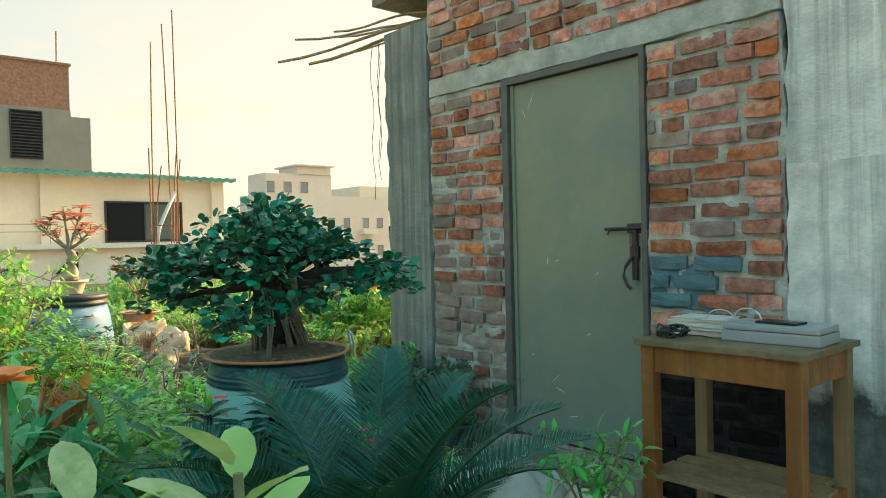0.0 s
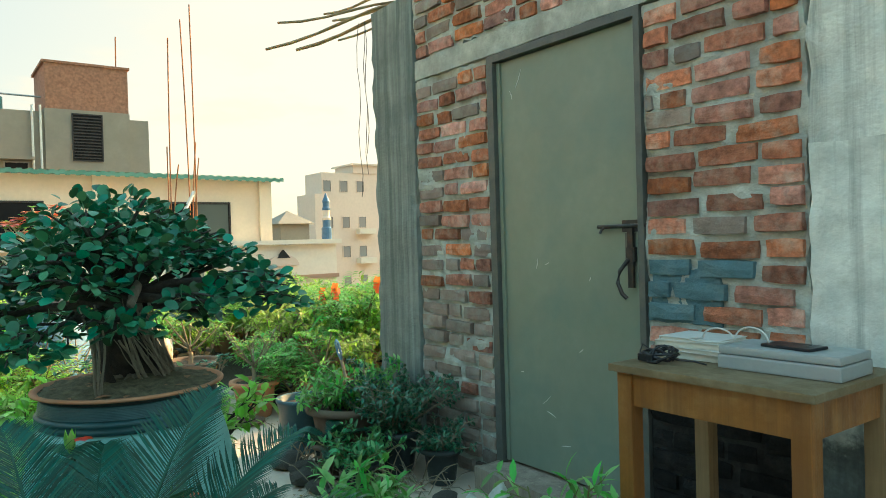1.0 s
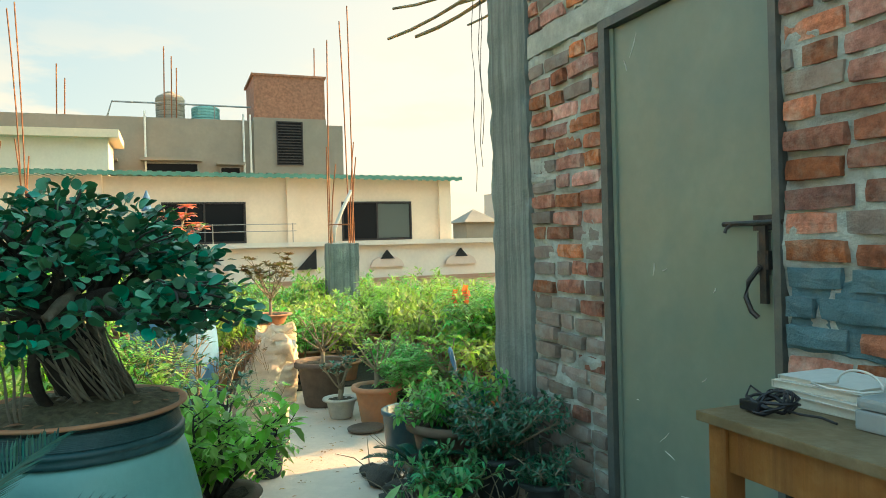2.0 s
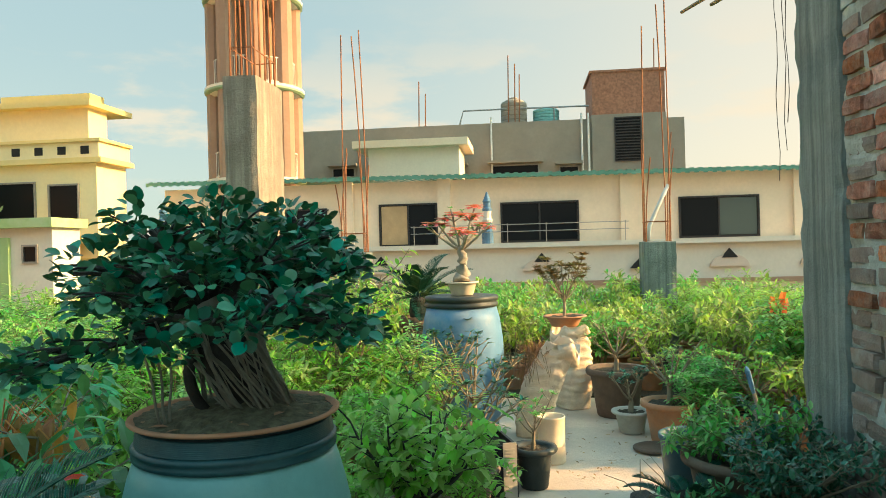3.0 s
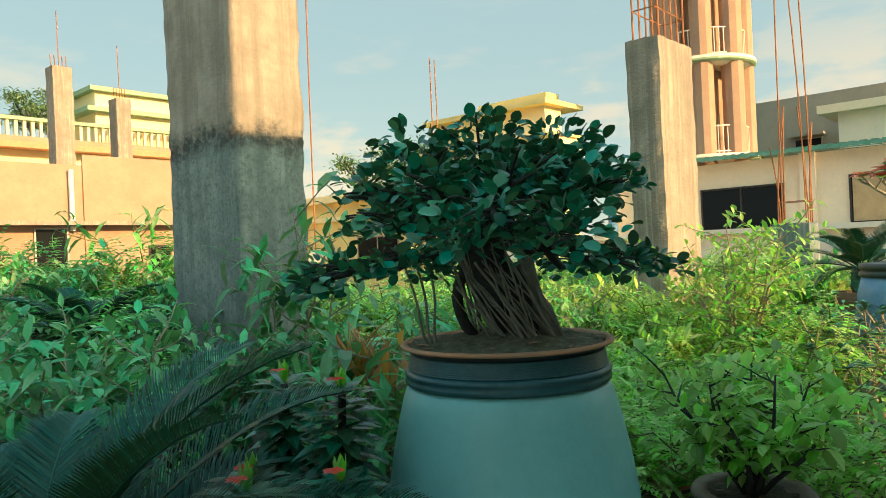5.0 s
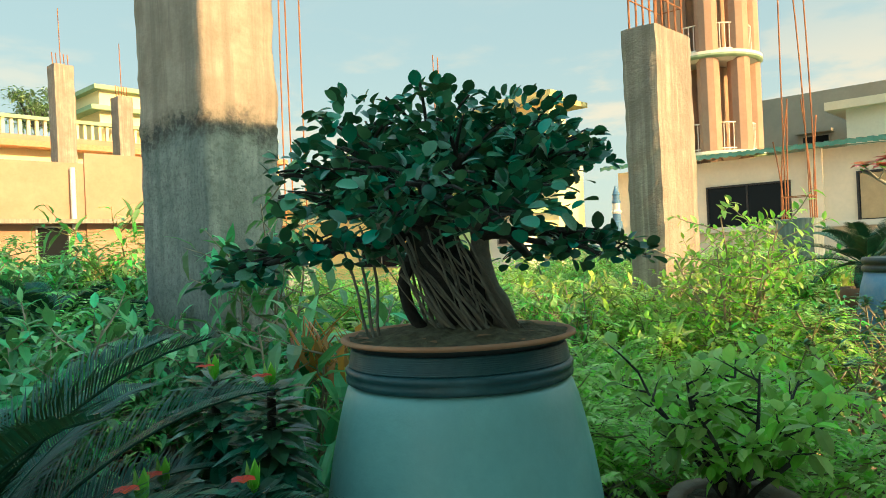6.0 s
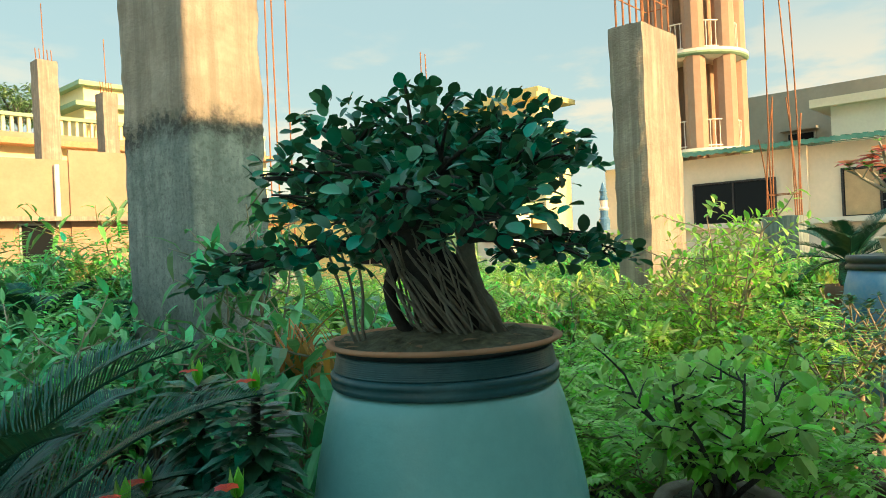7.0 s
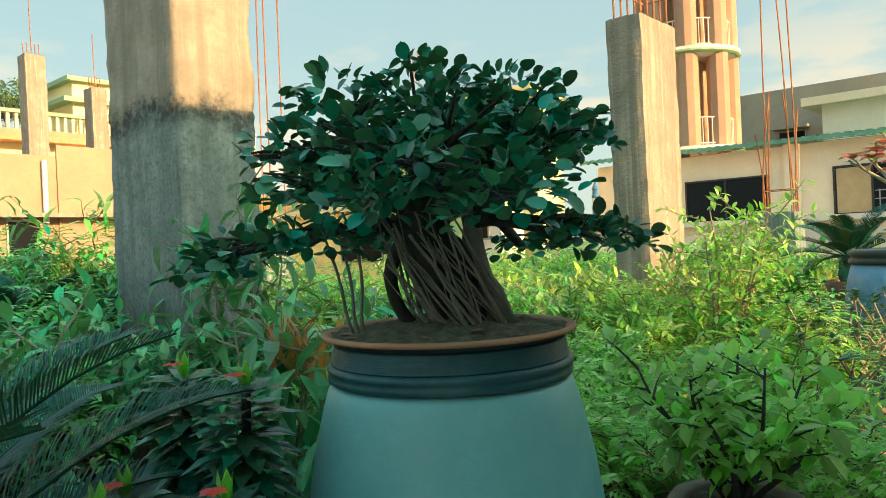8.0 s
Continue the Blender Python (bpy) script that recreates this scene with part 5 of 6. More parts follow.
# ---- blue drum with a desert rose ----
bd = thing("blue_drum", pose(-5.80, 1.80, 0.002), "faded blue plastic drum with a dark clamped rim", "drum")
g = Geo()
g.lathe([(0.215, 0), (0.23, 0.02), (0.255, 0.12), (0.282, 0.36), (0.289, 0.52), (0.285, 0.66), (0.266, 0.80), (0.244, 0.885)], 40)
part("body", g, DRUMBLUE, bd, smooth=True)
g = Geo()
g.lathe([(0.238, 0.882), (0.254, 0.886), (0.259, 0.900), (0.255, 0.912), (0.243, 0.920), (0.255, 0.928), (0.260, 0.945), (0.253, 0.960), (0.22, 0.962)], 40, wob=0.006)
part("rim", g, DRUMDARK, bd, "dark dirty clamped rim", smooth=True)
rose = thing("desert_rose", pose(-5.78, 1.81, 0.966) @ Matrix.Scale(0.86, 4), "pink-flowered desert rose with swollen trunk in a cream pot", "plant")
g = Geo()
g.lathe(pot_profile(0.125, 0.11, 0.010), 26)
part("pot", g, CREAM, rose, smooth=True)
part("soil", (lambda q: (q.lathe([(0.11, 0.095), (0.06, 0.103), (0.01, 0.105)], 16), q)[1])(Geo()), SOIL, rose)
rnd = random.Random(8)
g, lv, fl = Geo(), Geo(), Geo()
limb(g, bez((0.01, 0, 0.09), (-0.04, 0, 0.20), (0.05, 0.0, 0.25), (0.0, 0, 0.40)), 0.075, 0.026, 10)
limb(g, bez((-0.03, 0.02, 0.09), (-0.07, 0.02, 0.14), (-0.03, 0.0, 0.22), (0.0, 0, 0.28)), 0.03, 0.02, 8)
tips = []
for a, ln, up in ((0.3, 0.26, 0.08), (1.3, 0.24, 0.16), (2.4, 0.22, 0.18), (3.3, 0.30, 0.10), (4.2, 0.24, 0.2), (5.2, 0.28, 0.14), (1.9, 0.12, 0.3), (5.8, 0.14, 0.3)):
    e = V((ln * math.cos(a), ln * math.sin(a), 0.40 + up))
    s = V((0, 0, 0.37))
    pts = bez(s, s.lerp(e, 0.4) + V((0, 0, -0.03)), s.lerp(e, 0.7) + V((0, 0, 0.0)), e, 6)
    limb(g, pts, 0.016, 0.007, 6)
    tips.append(e)
    for k in range(3):
        w = V((rnd.uniform(-0.08, 0.08), rnd.uniform(-0.08, 0.08), rnd.uniform(0.02, 0.1)))
        limb(g, bez(pts[4], pts[4] + w * 0.4, pts[4] + w * 0.7, pts[4] + w, 3), 0.006, 0.004, 5)
        tips.append(pts[4] + w)
for i, e in enumerate(tips):
    for k in range(5):
        a = k * 1.26 + i
        lv.leaf(e, V((math.cos(a), math.sin(a), 0.5)), V((0, 0, 1)), 0.045, 0.018)
    if i % 3 == 0 or i % 7 == 3:
        fl = Geo()
        for k in range(10):
            a = k * 0.63 + i
            fl.leaf(e + V((0, 0, 0.012)), V((math.cos(a), math.sin(a), 0.5 if k % 2 else 0.15)), V((0, 0, 1)), 0.085, 0.07, 0.3, 0.1, 0.9)
        part("flower", fl, PETAL, rose, "pink petals")
part("trunk", g, PALEBARK, rose, smooth=True)
tagged(part("foliage", lv, L_GREEN, rose), kind="stuff")

# ---- the table by the wall ----
table = thing("wooden_table", pose(-1.915, 2.945, 0.002), "small varnished wooden table with a worn top and a lower shelf", "table")
TL, TD, TH = 0.665, 0.50, 0.868
part("tabletop", boxgeo(0, TL, 0, TD, TH - 0.024, TH), WOODTOP, table, "worn dull top board", bevel=0.004)
for x in (0.02, TL - 0.075):
    for y in (0.02, TD - 0.075):
        part("leg", boxgeo(x, x + 0.055, y, y + 0.055, 0, TH - 0.025), WOOD if y < 0.1 else WOODPALE, table, bevel=0.003)
part("apron", boxgeo(0.076, TL - 0.076, 0.028, 0.048, TH - 0.130, TH - 0.025), WOOD, table, bevel=0.002)
part("apron", boxgeo(0.076, TL - 0.076, TD - 0.048, TD - 0.028, TH - 0.130, TH - 0.025), WOOD, table, bevel=0.002)
part("apron", boxgeo(0.028, 0.048, 0.076, TD - 0.076, TH - 0.130, TH - 0.025), WOOD, table, bevel=0.002)
part("apron", boxgeo(TL - 0.048, TL - 0.028, 0.076, TD - 0.076, TH - 0.130, TH - 0.025), WOOD, table, bevel=0.002)
part("stretcher", boxgeo(0.03, 0.06, 0.076, TD - 0.076, 0.275, 0.315), WOOD, table, bevel=0.002)
part("stretcher", boxgeo(TL - 0.06, TL - 0.03, 0.076, TD - 0.076, 0.275, 0.315), WOOD, table, bevel=0.002)
for k in range(4):
    y = 0.024 + k * 0.115
    part("shelf_board", boxgeo(0.03 if 0 < k < 3 else 0.076, TL - (0.03 if 0 < k < 3 else 0.076), y, y + 0.085, 0.316, 0.334), WOODPALE, table, bevel=0.002)

# things on the table
TX, TY, TZ = -1.915, 2.945, 0.871
books = []
for k, (dx, dy, rz, w, d, h, m, lb) in enumerate(((0.03, 0.22, 3, 0.26, 0.19, 0.022, PAPER, "thick white booklet with worn pages"), (0.035, 0.225, -2, 0.25, 0.185, 0.014, WHITEPLASTIC, "thin white printed folder"),
                                                 (0.02, 0.215, 5, 0.24, 0.18, 0.018, PAPER, "pale exercise book in a pile"), (0.03, 0.225, 1, 0.22, 0.17, 0.012, WHITEPLASTIC, "thin pale booklet on a pile"))):
    z = TZ + sum((0.023, 0.015, 0.019, 0.013)[:k])
    bk = thing("book", pose(TX + dx, TY + dy, z, 0, 0, rz), lb, "book", "books on the table")
    g = Geo()
    g.box(0.004, w - 0.004, 0.004, d - 0.004, 0.002, h - 0.002)
    part("page_block", g, PAPER, bk)
    g = Geo()
    g.box(0, w, 0, d, 0, 0.0018)
    g.box(0, w, 0, d, h - 0.0018, h)
    g.box(0, 0.0018, 0, d, 0.0018, h - 0.0018)
    part("cover", g, m, bk)
case = thing("plastic_case", pose(TX + 0.285, TY + 0.17, TZ, 0, 0, 2), "long pale grey plastic case with a lid seam", "case")
part("body", boxgeo(0, 0.36, 0, 0.20, 0, 0.042), GREYPLASTIC, case, bevel=0.006)
part("lid", boxgeo(0.002, 0.358, 0.002, 0.198, 0.044, 0.068), GREYPLASTIC, case, bevel=0.008)
tab = thing("flat_device", pose(TX + 0.39, TY + 0.23, TZ + 0.0685, 0, 0, -6), "flat black tablet-like device lying on a plastic case", "device")
part("body", boxgeo(0, 0.155, 0, 0.09, 0, 0.009), BLACKPLASTIC, tab, bevel=0.003)
cable = thing("coiled_cable", pose(TX + 0.11, TY + 0.13, TZ + 0.004), "tangled black cable lying on the table", "cable")
rnd = random.Random(4)
g = Geo()
pts = []
for k in range(90):
    a = k * 0.55
    r = 0.035 + 0.012 * math.sin(k * 0.9) + rnd.uniform(-0.004, 0.004)
    pts.append((r * 1.25 * math.cos(a), r * math.sin(a), 0.004 + 0.03 * abs(math.sin(k * 0.37)) + 0.010 * math.sin(a)))
g.tube(pts, 0.0035, 6)
g.tube([(0.04, 0.0, 0.01), (0.08, -0.01, 0.012), (0.11, 0.02, 0.008), (0.15, 0.02, 0.003)], 0.003, 6)
g.tube([(-0.04, 0.0, 0.01), (-0.06, 0.02, 0.03), (-0.08, 0.01, 0.045), (-0.085, 0.0, 0.02), (-0.06, -0.02, 0.004)], 0.003, 6)
part("cord", g, BLACKPLASTIC, cable, smooth=True)
part("plug", boxgeo(-0.06, 0.0, -0.045, -0.02, 0.0, 0.024), BLACKPLASTIC, cable, bevel=0.004)
wc = thing("white_cable", pose(TX + 0.16, TY + 0.25, TZ + 0.071), "looped thin white cable on the books", "cable")
g = Geo()
g.tube([V((0.09 + 0.055 * math.cos(a), -0.02, 0.005 + 0.035 * abs(math.sin(a)))) for a in (3.14 * k / 14 for k in range(15))], 0.0028, 6)
g.tube([V((0.19 + 0.055 * math.cos(a), 0.0, 0.004 + 0.045 * abs(math.sin(a)))) for a in (3.14 * k / 14 for k in range(15))], 0.0028, 6)
g.tube([(0.035, -0.02, 0.005), (0.0, -0.06, 0.003), (0.06, -0.08, 0.002), (0.13, -0.06, 0.003), (0.145, -0.02, 0.005)], 0.0028, 6)
part("cord", g, WHITEPLASTIC, wc, smooth=True)

# ---- the shrubs that fill the terrace ----
BEDS = []


def bed(x0, x1, y0, y1, step, kinds, zlo, zhi, seed, keep=lambda x, y: True):
    rnd = random.Random(seed)
    nx, ny = max(1, round((x1 - x0) / step)), max(1, round((y1 - y0) / step))
    for i in range(nx):
        for j in range(ny):
            x = x0 + (i + 0.5 + rnd.uniform(-0.35, 0.35)) * (x1 - x0) / nx
            y = y0 + (j + 0.5 + rnd.uniform(-0.35, 0.35)) * (y1 - y0) / ny
            k, top, rz = rnd.choice(kinds), rnd.uniform(zlo, zhi), rnd.uniform(0, 360)
            if keep(x, y):
                BEDS.append((x, y, k, top, rz))


def clear(x, y):
    """Keeps plants off the columns, drums, path and single large plants."""
    for cx, cy, r in ((-2.33, 1.59, 0.42), (-3.0, -0.52, 0.5), (-6.5, 0.06, 0.45), (-5.80, 1.80, 0.45), (-9.4, 0.2, 0.4), (-9.4, 3.8, 0.4), (-2.9, 1.9, 0.36), (-1.44, 1.31, 0.45), (-1.93, 1.4, 0.32), (-2.7, 0.2, 0.2), (-2.44, 0.92, 0.2), (-4.85, 1.2, 0.3),
                      (-5.6, -3.6, 0.35), (-1.02, 0.845, 0.3), (-6.2, 1.8, 0.45), (-5.6, 1.85, 0.45)):
        if (x - cx) ** 2 + (y - cy) ** 2 < r * r:
            return False
    return True


bed(-5.9, -2.75, 0.45, 1.9, 0.42, (6, 6, 1, 6, 2), 0.56, 0.80, 1, clear)
bed(-9.0, -3.3, -2.6, 0.4, 0.46, (6, 1, 3, 5, 6), 0.78, 1.0, 2, clear)
bed(-3.3, -0.9, -2.8, 0.55, 0.46, (4, 7, 1, 7, 7), 0.72, 0.98, 3, lambda x, y: clear(x, y) and (x < -1.2 or y < -0.6))
bed(-11.5, -9.0, -3.0, 5.5, 0.6, (0, 3, 5), 0.7, 0.92, 4, clear)
bed(-9.2, -5.2, 3.75, 6.2, 0.45, (3, 6, 1, 6, 3), 0.62, 0.9, 5, clear)
bed(-9.0, -7.0, 2.2, 3.7, 0.45, (0, 5, 3), 0.62, 0.82, 6, clear)
bed(-6.4, -5.1, 3.35, 3.75, 0.4, (0, 1), 0.5, 0.62, 7, clear)
bed(-8.5, -7.2, 0.5, 2.2, 0.45, (0, 3, 5), 0.75, 0.95, 8, clear)
bed(-2.0, -1.2, 0.2, 1.0, 0.4, (7, 7, 4), 0.55, 0.68, 9, clear)
bed(-3.9, -1.6, -3.7, -2.1, 0.42, (7, 5, 1, 7), 1.05, 1.3, 10, clear)
masters = {}
for x, y, k, top, rz in BEDS:
    m = pose(x, y, 0.002, 0, 0, rz)
    nm, args, sm, lm, kd, lb, sd = SHRUBS[k]
    var = (k, int(rz) % 2)
    if var not in masters:
        masters[var] = planted(nm, pose(0, 0, 0), shrub(sd + 50 * var[1], **args), sm, lm, kd, lb, "shrub", "potted shrubs on the terrace")
        masters[var].matrix_world = m
        masters[var].scale = (1, 1, 1)
        c = masters[var]
    else:
        c = copy_thing(masters[var], m)
    full = args["height"] * 0.95 + POT_KINDS[kd][3] * 0.9
    s = top / full
    c.matrix_basis = m @ Matrix.Diagonal((0.5 + 0.5 * s, 0.5 + 0.5 * s, s, 1))

# ---- pots, sacks and clutter along the path ----


def bare_plant(seed, height, spread, n=6, leafy=10, ll=0.04, thick=0.014):
    """A fat little trunk with forking bare branches and tufts of leaves at the tips."""
    rnd = random.Random(seed)
    st, lv = Geo(), Geo()
    limb(st, bez((0, 0, -0.02), (0.01, 0, height * 0.12), (-0.02, 0, height * 0.2), (0, 0, height * 0.34), 5), thick * 1.6, thick, 7)
    for k in range(n):
        a = 6.28 * k / n + rnd.random()
        s = V((0, 0, height * rnd.uniform(0.22, 0.34)))
        e = V((spread * math.cos(a) * rnd.uniform(0.5, 1), spread * math.sin(a) * rnd.uniform(0.5, 1), height * rnd.uniform(0.6, 1.0)))
        pts = bez(s, s.lerp(e, 0.4) + V((0, 0, -0.03)), s.lerp(e, 0.7), e, 5)
        limb(st, pts, thick * 0.6, thick * 0.3, 6)
        for j in range(3):
            w = V((rnd.uniform(-1, 1), rnd.uniform(-1, 1), rnd.uniform(0.2, 1.2))) * height * 0.16
            f = pts[3 + j % 2] + w
            limb(st, [pts[3 + j % 2], pts[3 + j % 2] + w * 0.5, f], thick * 0.3, thick * 0.2, 5)
            for q in (e, f):
                for i in range(leafy // 2):
                    b = i * 2.4 + rnd.random()
                    lv.leaf(q, V((math.cos(b), math.sin(b), rnd.uniform(0.1, 0.9))), V((0, 0, 1)), ll * rnd.uniform(0.7, 1.2), ll * 0.38)
    return st, lv


def pot_thing(name, x, y, r, h, mat, label, plant=None, sm=TWIG, lm=L_GREEN, z=0.002, category="plant pot", group="pots along the path", rz=0.0):
    t = thing(name, pose(x, y, z, 0, 0, rz), label, category, group)
    pot(t, r, h, mat)
    if plant:
        st, lv = plant
        for g in (st, lv):
            g.v = [(a, b, c + h * 0.92) for a, b, c in g.v]
        part("stem", st, sm, t, smooth=True)
        tagged(part("foliage", lv, lm, t), kind="stuff")
    return t


pot_thing("potted_plant", -5.56, 3.16, 0.165, 0.27, TERRACOTTA, "terracotta pot holding a bare-branched little tree", bare_plant(1, 0.42, 0.26, 8, 10), TWIG, L_YELLOW, category="potted plant")
pot_thing("potted_plant", -5.82, 2.95, 0.115, 0.15, WHITEPOT, "chalky white round pot with a small dark plant", bare_plant(2, 0.30, 0.16, 6, 14), TWIG, L_DARK, category="potted plant")
pot_thing("potted_plant", -6.32, 2.92, 0.21, 0.36, CLAY_DARK, "large brown clay pot with leafy twigs", bare_plant(3, 0.42, 0.3, 8, 14, 0.05), TWIG, L_GREEN, category="potted plant")
pot_thing("potted_plant", -4.66, 2.27, 0.105, 0.22, DRUMDARK, "small dark pot with a sparse seedling", bare_plant(4, 0.32, 0.12, 5, 12, 0.035, 0.008), TWIG, L_GREEN, category="potted plant")
pot_thing("potted_plant", -5.35, 3.62, 0.15, 0.24, TERRACOTTA, "small clay pot with a bushy green plant", bare_plant(5, 0.40, 0.24, 8, 16, 0.05), TWIG, L_LIME, category="potted plant")
saucer = Geo()
saucer.lathe([(0.10, 0.0), (0.125, 0.012), (0.128, 0.026), (0.118, 0.028), (0.105, 0.018), (0.03, 0.016)], 26, wob=0.01)
ob = part("clay_saucer", saucer, CLAY_DARK, None, smooth=True)
ob.matrix_world = pose(-5.36, 3.02, 0.003, 2, 0, 0)
tagged(ob, "flat clay saucer lying on the cement floor", "saucer")
tin = thing("tin_can", pose(-5.12, 2.38, 0.002), "tall pale rusty tin can standing on the floor", "can")
g = Geo()
g.lathe([(0.080, 0), (0.084, 0.006), (0.082, 0.012), (0.082, 0.10), (0.085, 0.105), (0.082, 0.11), (0.082, 0.26), (0.086, 0.268), (0.083, 0.275), (0.076, 0.272), (0.075, 0.2)], 26)
part("body", g, CREAM, tin, smooth=True)


def sack(x, y, h, w, lean, rz, seed, label):
    """A crumpled woven sack, creased across, open and folded at the top."""
    rnd = random.Random(seed)
    g, n, m = Geo(), 64, 60
    vs = []
    for j in range(m):
        t = j / (m - 1)
        bulge = 0.92 + 0.10 * math.sin(math.pi * t) + 0.06 * t
        for k in range(n):
            a = 2 * math.pi * k / n
            c = noise.noise(V((math.cos(a) * 1.4, math.sin(a) * 1.4, t * 7 + seed)))
            fold = math.sin(t * 66 + 3.0 * noise.noise(V((math.cos(a), math.sin(a), t * 2 + seed))) + seed + 1.3 * math.cos(a))
            crease = 1 - 2 * abs(noise.noise(V((math.cos(a) * 2.2 + t * 2, math.sin(a) * 2.2, t * 9 + seed))))
            r = w * (bulge + 0.034 * fold * (0.4 + 0.6 * t) + 0.05 * crease) * (1 + 0.06 * c)
            sx, sy = math.copysign(abs(math.cos(a)) ** 0.75, math.cos(a)), math.copysign(abs(math.sin(a)) ** 0.75, math.sin(a))
            top = 0.035 * math.sin(2 * a + seed) * t ** 4 + 0.02 * math.sin(5 * a) * t ** 6
            vs.append((r * sx + lean * t * t, r * 0.72 * sy, h * t + top + 0.012 * noise.noise(V((sx * 3, sy * 3, t * 14)))))
    for j in (1, 2):                      # the inner lip
        for k in range(n):
            q = vs[(m - 1) * n + k]
            vs.append((q[0] * (1 - 0.03 * j) + lean * 0.03 * j, q[1] * (1 - 0.04 * j), q[2] - 0.05 * j))
    rows = m + 2
    fs = [(j * n + k, j * n + (k + 1) % n, (j + 1) * n + (k + 1) % n, (j + 1) * n + k) for j in range(rows - 1) for k in range(n)]
    fs += [tuple(range(n))[::-1], tuple((rows - 1) * n + k for k in range(n))]
    g.add(vs, fs)
    t = thing("plant_sack", pose(x, y, 0.002, 0, 0, rz), label, "sack", "sacks of earth")
    part("bag", g, SACK, t, smooth=True)
    return t


sack(-6.66, 2.60, 0.63, 0.185, 0.0, 20, 2, "upright crumpled beige woven sack full of earth")
sack(-5.72, 2.28, 0.62, 0.125, 0.20, 80, 5, "slumped creased beige woven sack with straw on top")
pot_thing("potted_plant", -6.66, 2.56, 0.155, 0.085, TERRACOTTA, "shallow red clay pot on a sack with a coppery shrub", bare_plant(7, 0.50, 0.24, 13, 26, 0.055, 0.010), TWIG, L_RED, z=0.645, category="potted plant")
straw = Geo()
rnd = random.Random(12)
for k in range(160):
    a, r = rnd.uniform(0, 6.28), rnd.uniform(0, 0.13)
    p = V((-5.74 + r * math.cos(a), 2.32 + r * math.sin(a), 0.57))
    straw.tube([p, p + V((rnd.uniform(-0.05, 0.09), rnd.uniform(-0.06, 0.06), rnd.uniform(-0.02, 0.08))), p + V((rnd.uniform(-0.05, 0.14), rnd.uniform(-0.10, 0.08), rnd.uniform(-0.22, 0.02)))], 0.0018, 3)
tagged(part("dry_straw", straw, L_DRY), "dry brown straw spilling over a sack", "straw", "", "stuff")
box = thing("planter_tray", pose(-4.62, 2.03, 0.002, 0, 0, 18), "black planter tray with a pale slatted plastic strip", "planter")
g = Geo()
g.box(-0.17, 0.17, -0.11, 0.11, 0.0, 0.02)
for b in ((-0.17, -0.155, -0.11, 0.11), (0.155, 0.17, -0.11, 0.11), (-0.155, 0.155, -0.11, -0.095), (-0.155, 0.155, 0.095, 0.11)):
    g.box(*b, 0.021, 0.27)
part("tray", g, BLACKPLASTIC, box)
part("soil", boxgeo(-0.154, 0.154, -0.094, 0.094, 0.021, 0.235), SOIL, box)
g = Geo()
g.box(0.171, 0.182, 0.03, 0.10, 0.0, 0.285)
for k in range(9):
    g.box(0.182, 0.186, 0.04, 0.09, 0.12 + k * 0.016, 0.127 + k * 0.016)
part("strip", g, WHITEPOT, box, "pale slatted strip")

# pots and climbers at the foot of the corner column
big = pot_thing("large_pot", -4.12, 3.20, 0.25, 0.34, CLAY_DARK, "large dark clay pot overgrown with spreading green herbs", shrub(301, 0.34, 0.50, 16, 12, 8, 0.055, 0.022, lift=0.12, droop=0.4, start=0.12, upright=0.05), STEM, L_GREEN, category="potted plant", group="pots by the column")
bucket = thing("bucket", pose(-4.50, 3.06, 0.002), "blue-grey plastic bucket with earth, beside the column", "bucket")
g = Geo()
g.lathe([(0.125, 0), (0.13, 0.01), (0.155, 0.30), (0.163, 0.305), (0.165, 0.325), (0.157, 0.33), (0.148, 0.322), (0.14, 0.22)], 30)
part("body", g, DRUMBLUE2, bucket, smooth=True)
g = Geo()
g.lathe([(0.145, 0.285), (0.08, 0.30), (0.01, 0.305)], 18, wob=0.03)
part("soil", g, SOIL, bucket)
pot_thing("potted_plant", -3.76, 3.27, 0.14, 0.24, DRUMDARK, "dark pot with small-leaved climbing herb against bricks", shrub(302, 0.46, 0.40, 18, 14, 11, 0.036, 0.020, start=0.02, upright=0.2, lift=0.1), TWIG, L_DARK, category="potted plant", group="pots by the column")
pot_thing("potted_plant", -3.44, 3.36, 0.10, 0.19, DRUMDARK, "dark pot with a few twigs beside the step", shrub(303, 0.22, 0.26, 10, 8, 8, 0.034, 0.016, start=0.05, upright=0.1, lift=0.0), TWIG, L_DARK, category="potted plant", group="pots by the column")
pot_thing("potted_plant", -3.66, 2.98, 0.10, 0.14, DRUMDARK, "small dark pot overgrown with low green sprouts", shrub(304, 0.24, 0.34, 14, 8, 8, 0.05, 0.020, start=0.05, upright=0.1, lift=0.0), STEM, L_MID, category="potted plant", group="pots by the column")
pot_thing("potted_plant", -2.98, 2.62, 0.10, 0.10, DRUMDARK, "low dark pot with a leafy bright green plant on the floor", shrub(309, 0.26, 0.26, 9, 7, 6, 0.085, 0.034, lift=0.2, start=0.15, droop=0.5, upright=0.3), STEM, L_GREEN, category="potted plant", group="")
twigs = Geo()
rnd = random.Random(21)
for k in range(150):
    x, y = rnd.uniform(-4.45, -3.25), rnd.uniform(2.76, 3.35)
    a, l = rnd.uniform(0, 6.28), rnd.uniform(0.12, 0.4)
    h = rnd.uniform(0.0, 0.22)
    p, q = V((x, y, 0.012)), V((x + l * math.cos(a), y + l * 0.5 * math.sin(a), 0.012 + h))
    twigs.tube([p, p.lerp(q, 0.5) + V((0, 0, 0.03)), q], [0.004, 0.003, 0.0015], 4)
tagged(part("dry_twigs", twigs, TWIG), "tangle of dry grey twigs by the pots", "twigs", "", "stuff")
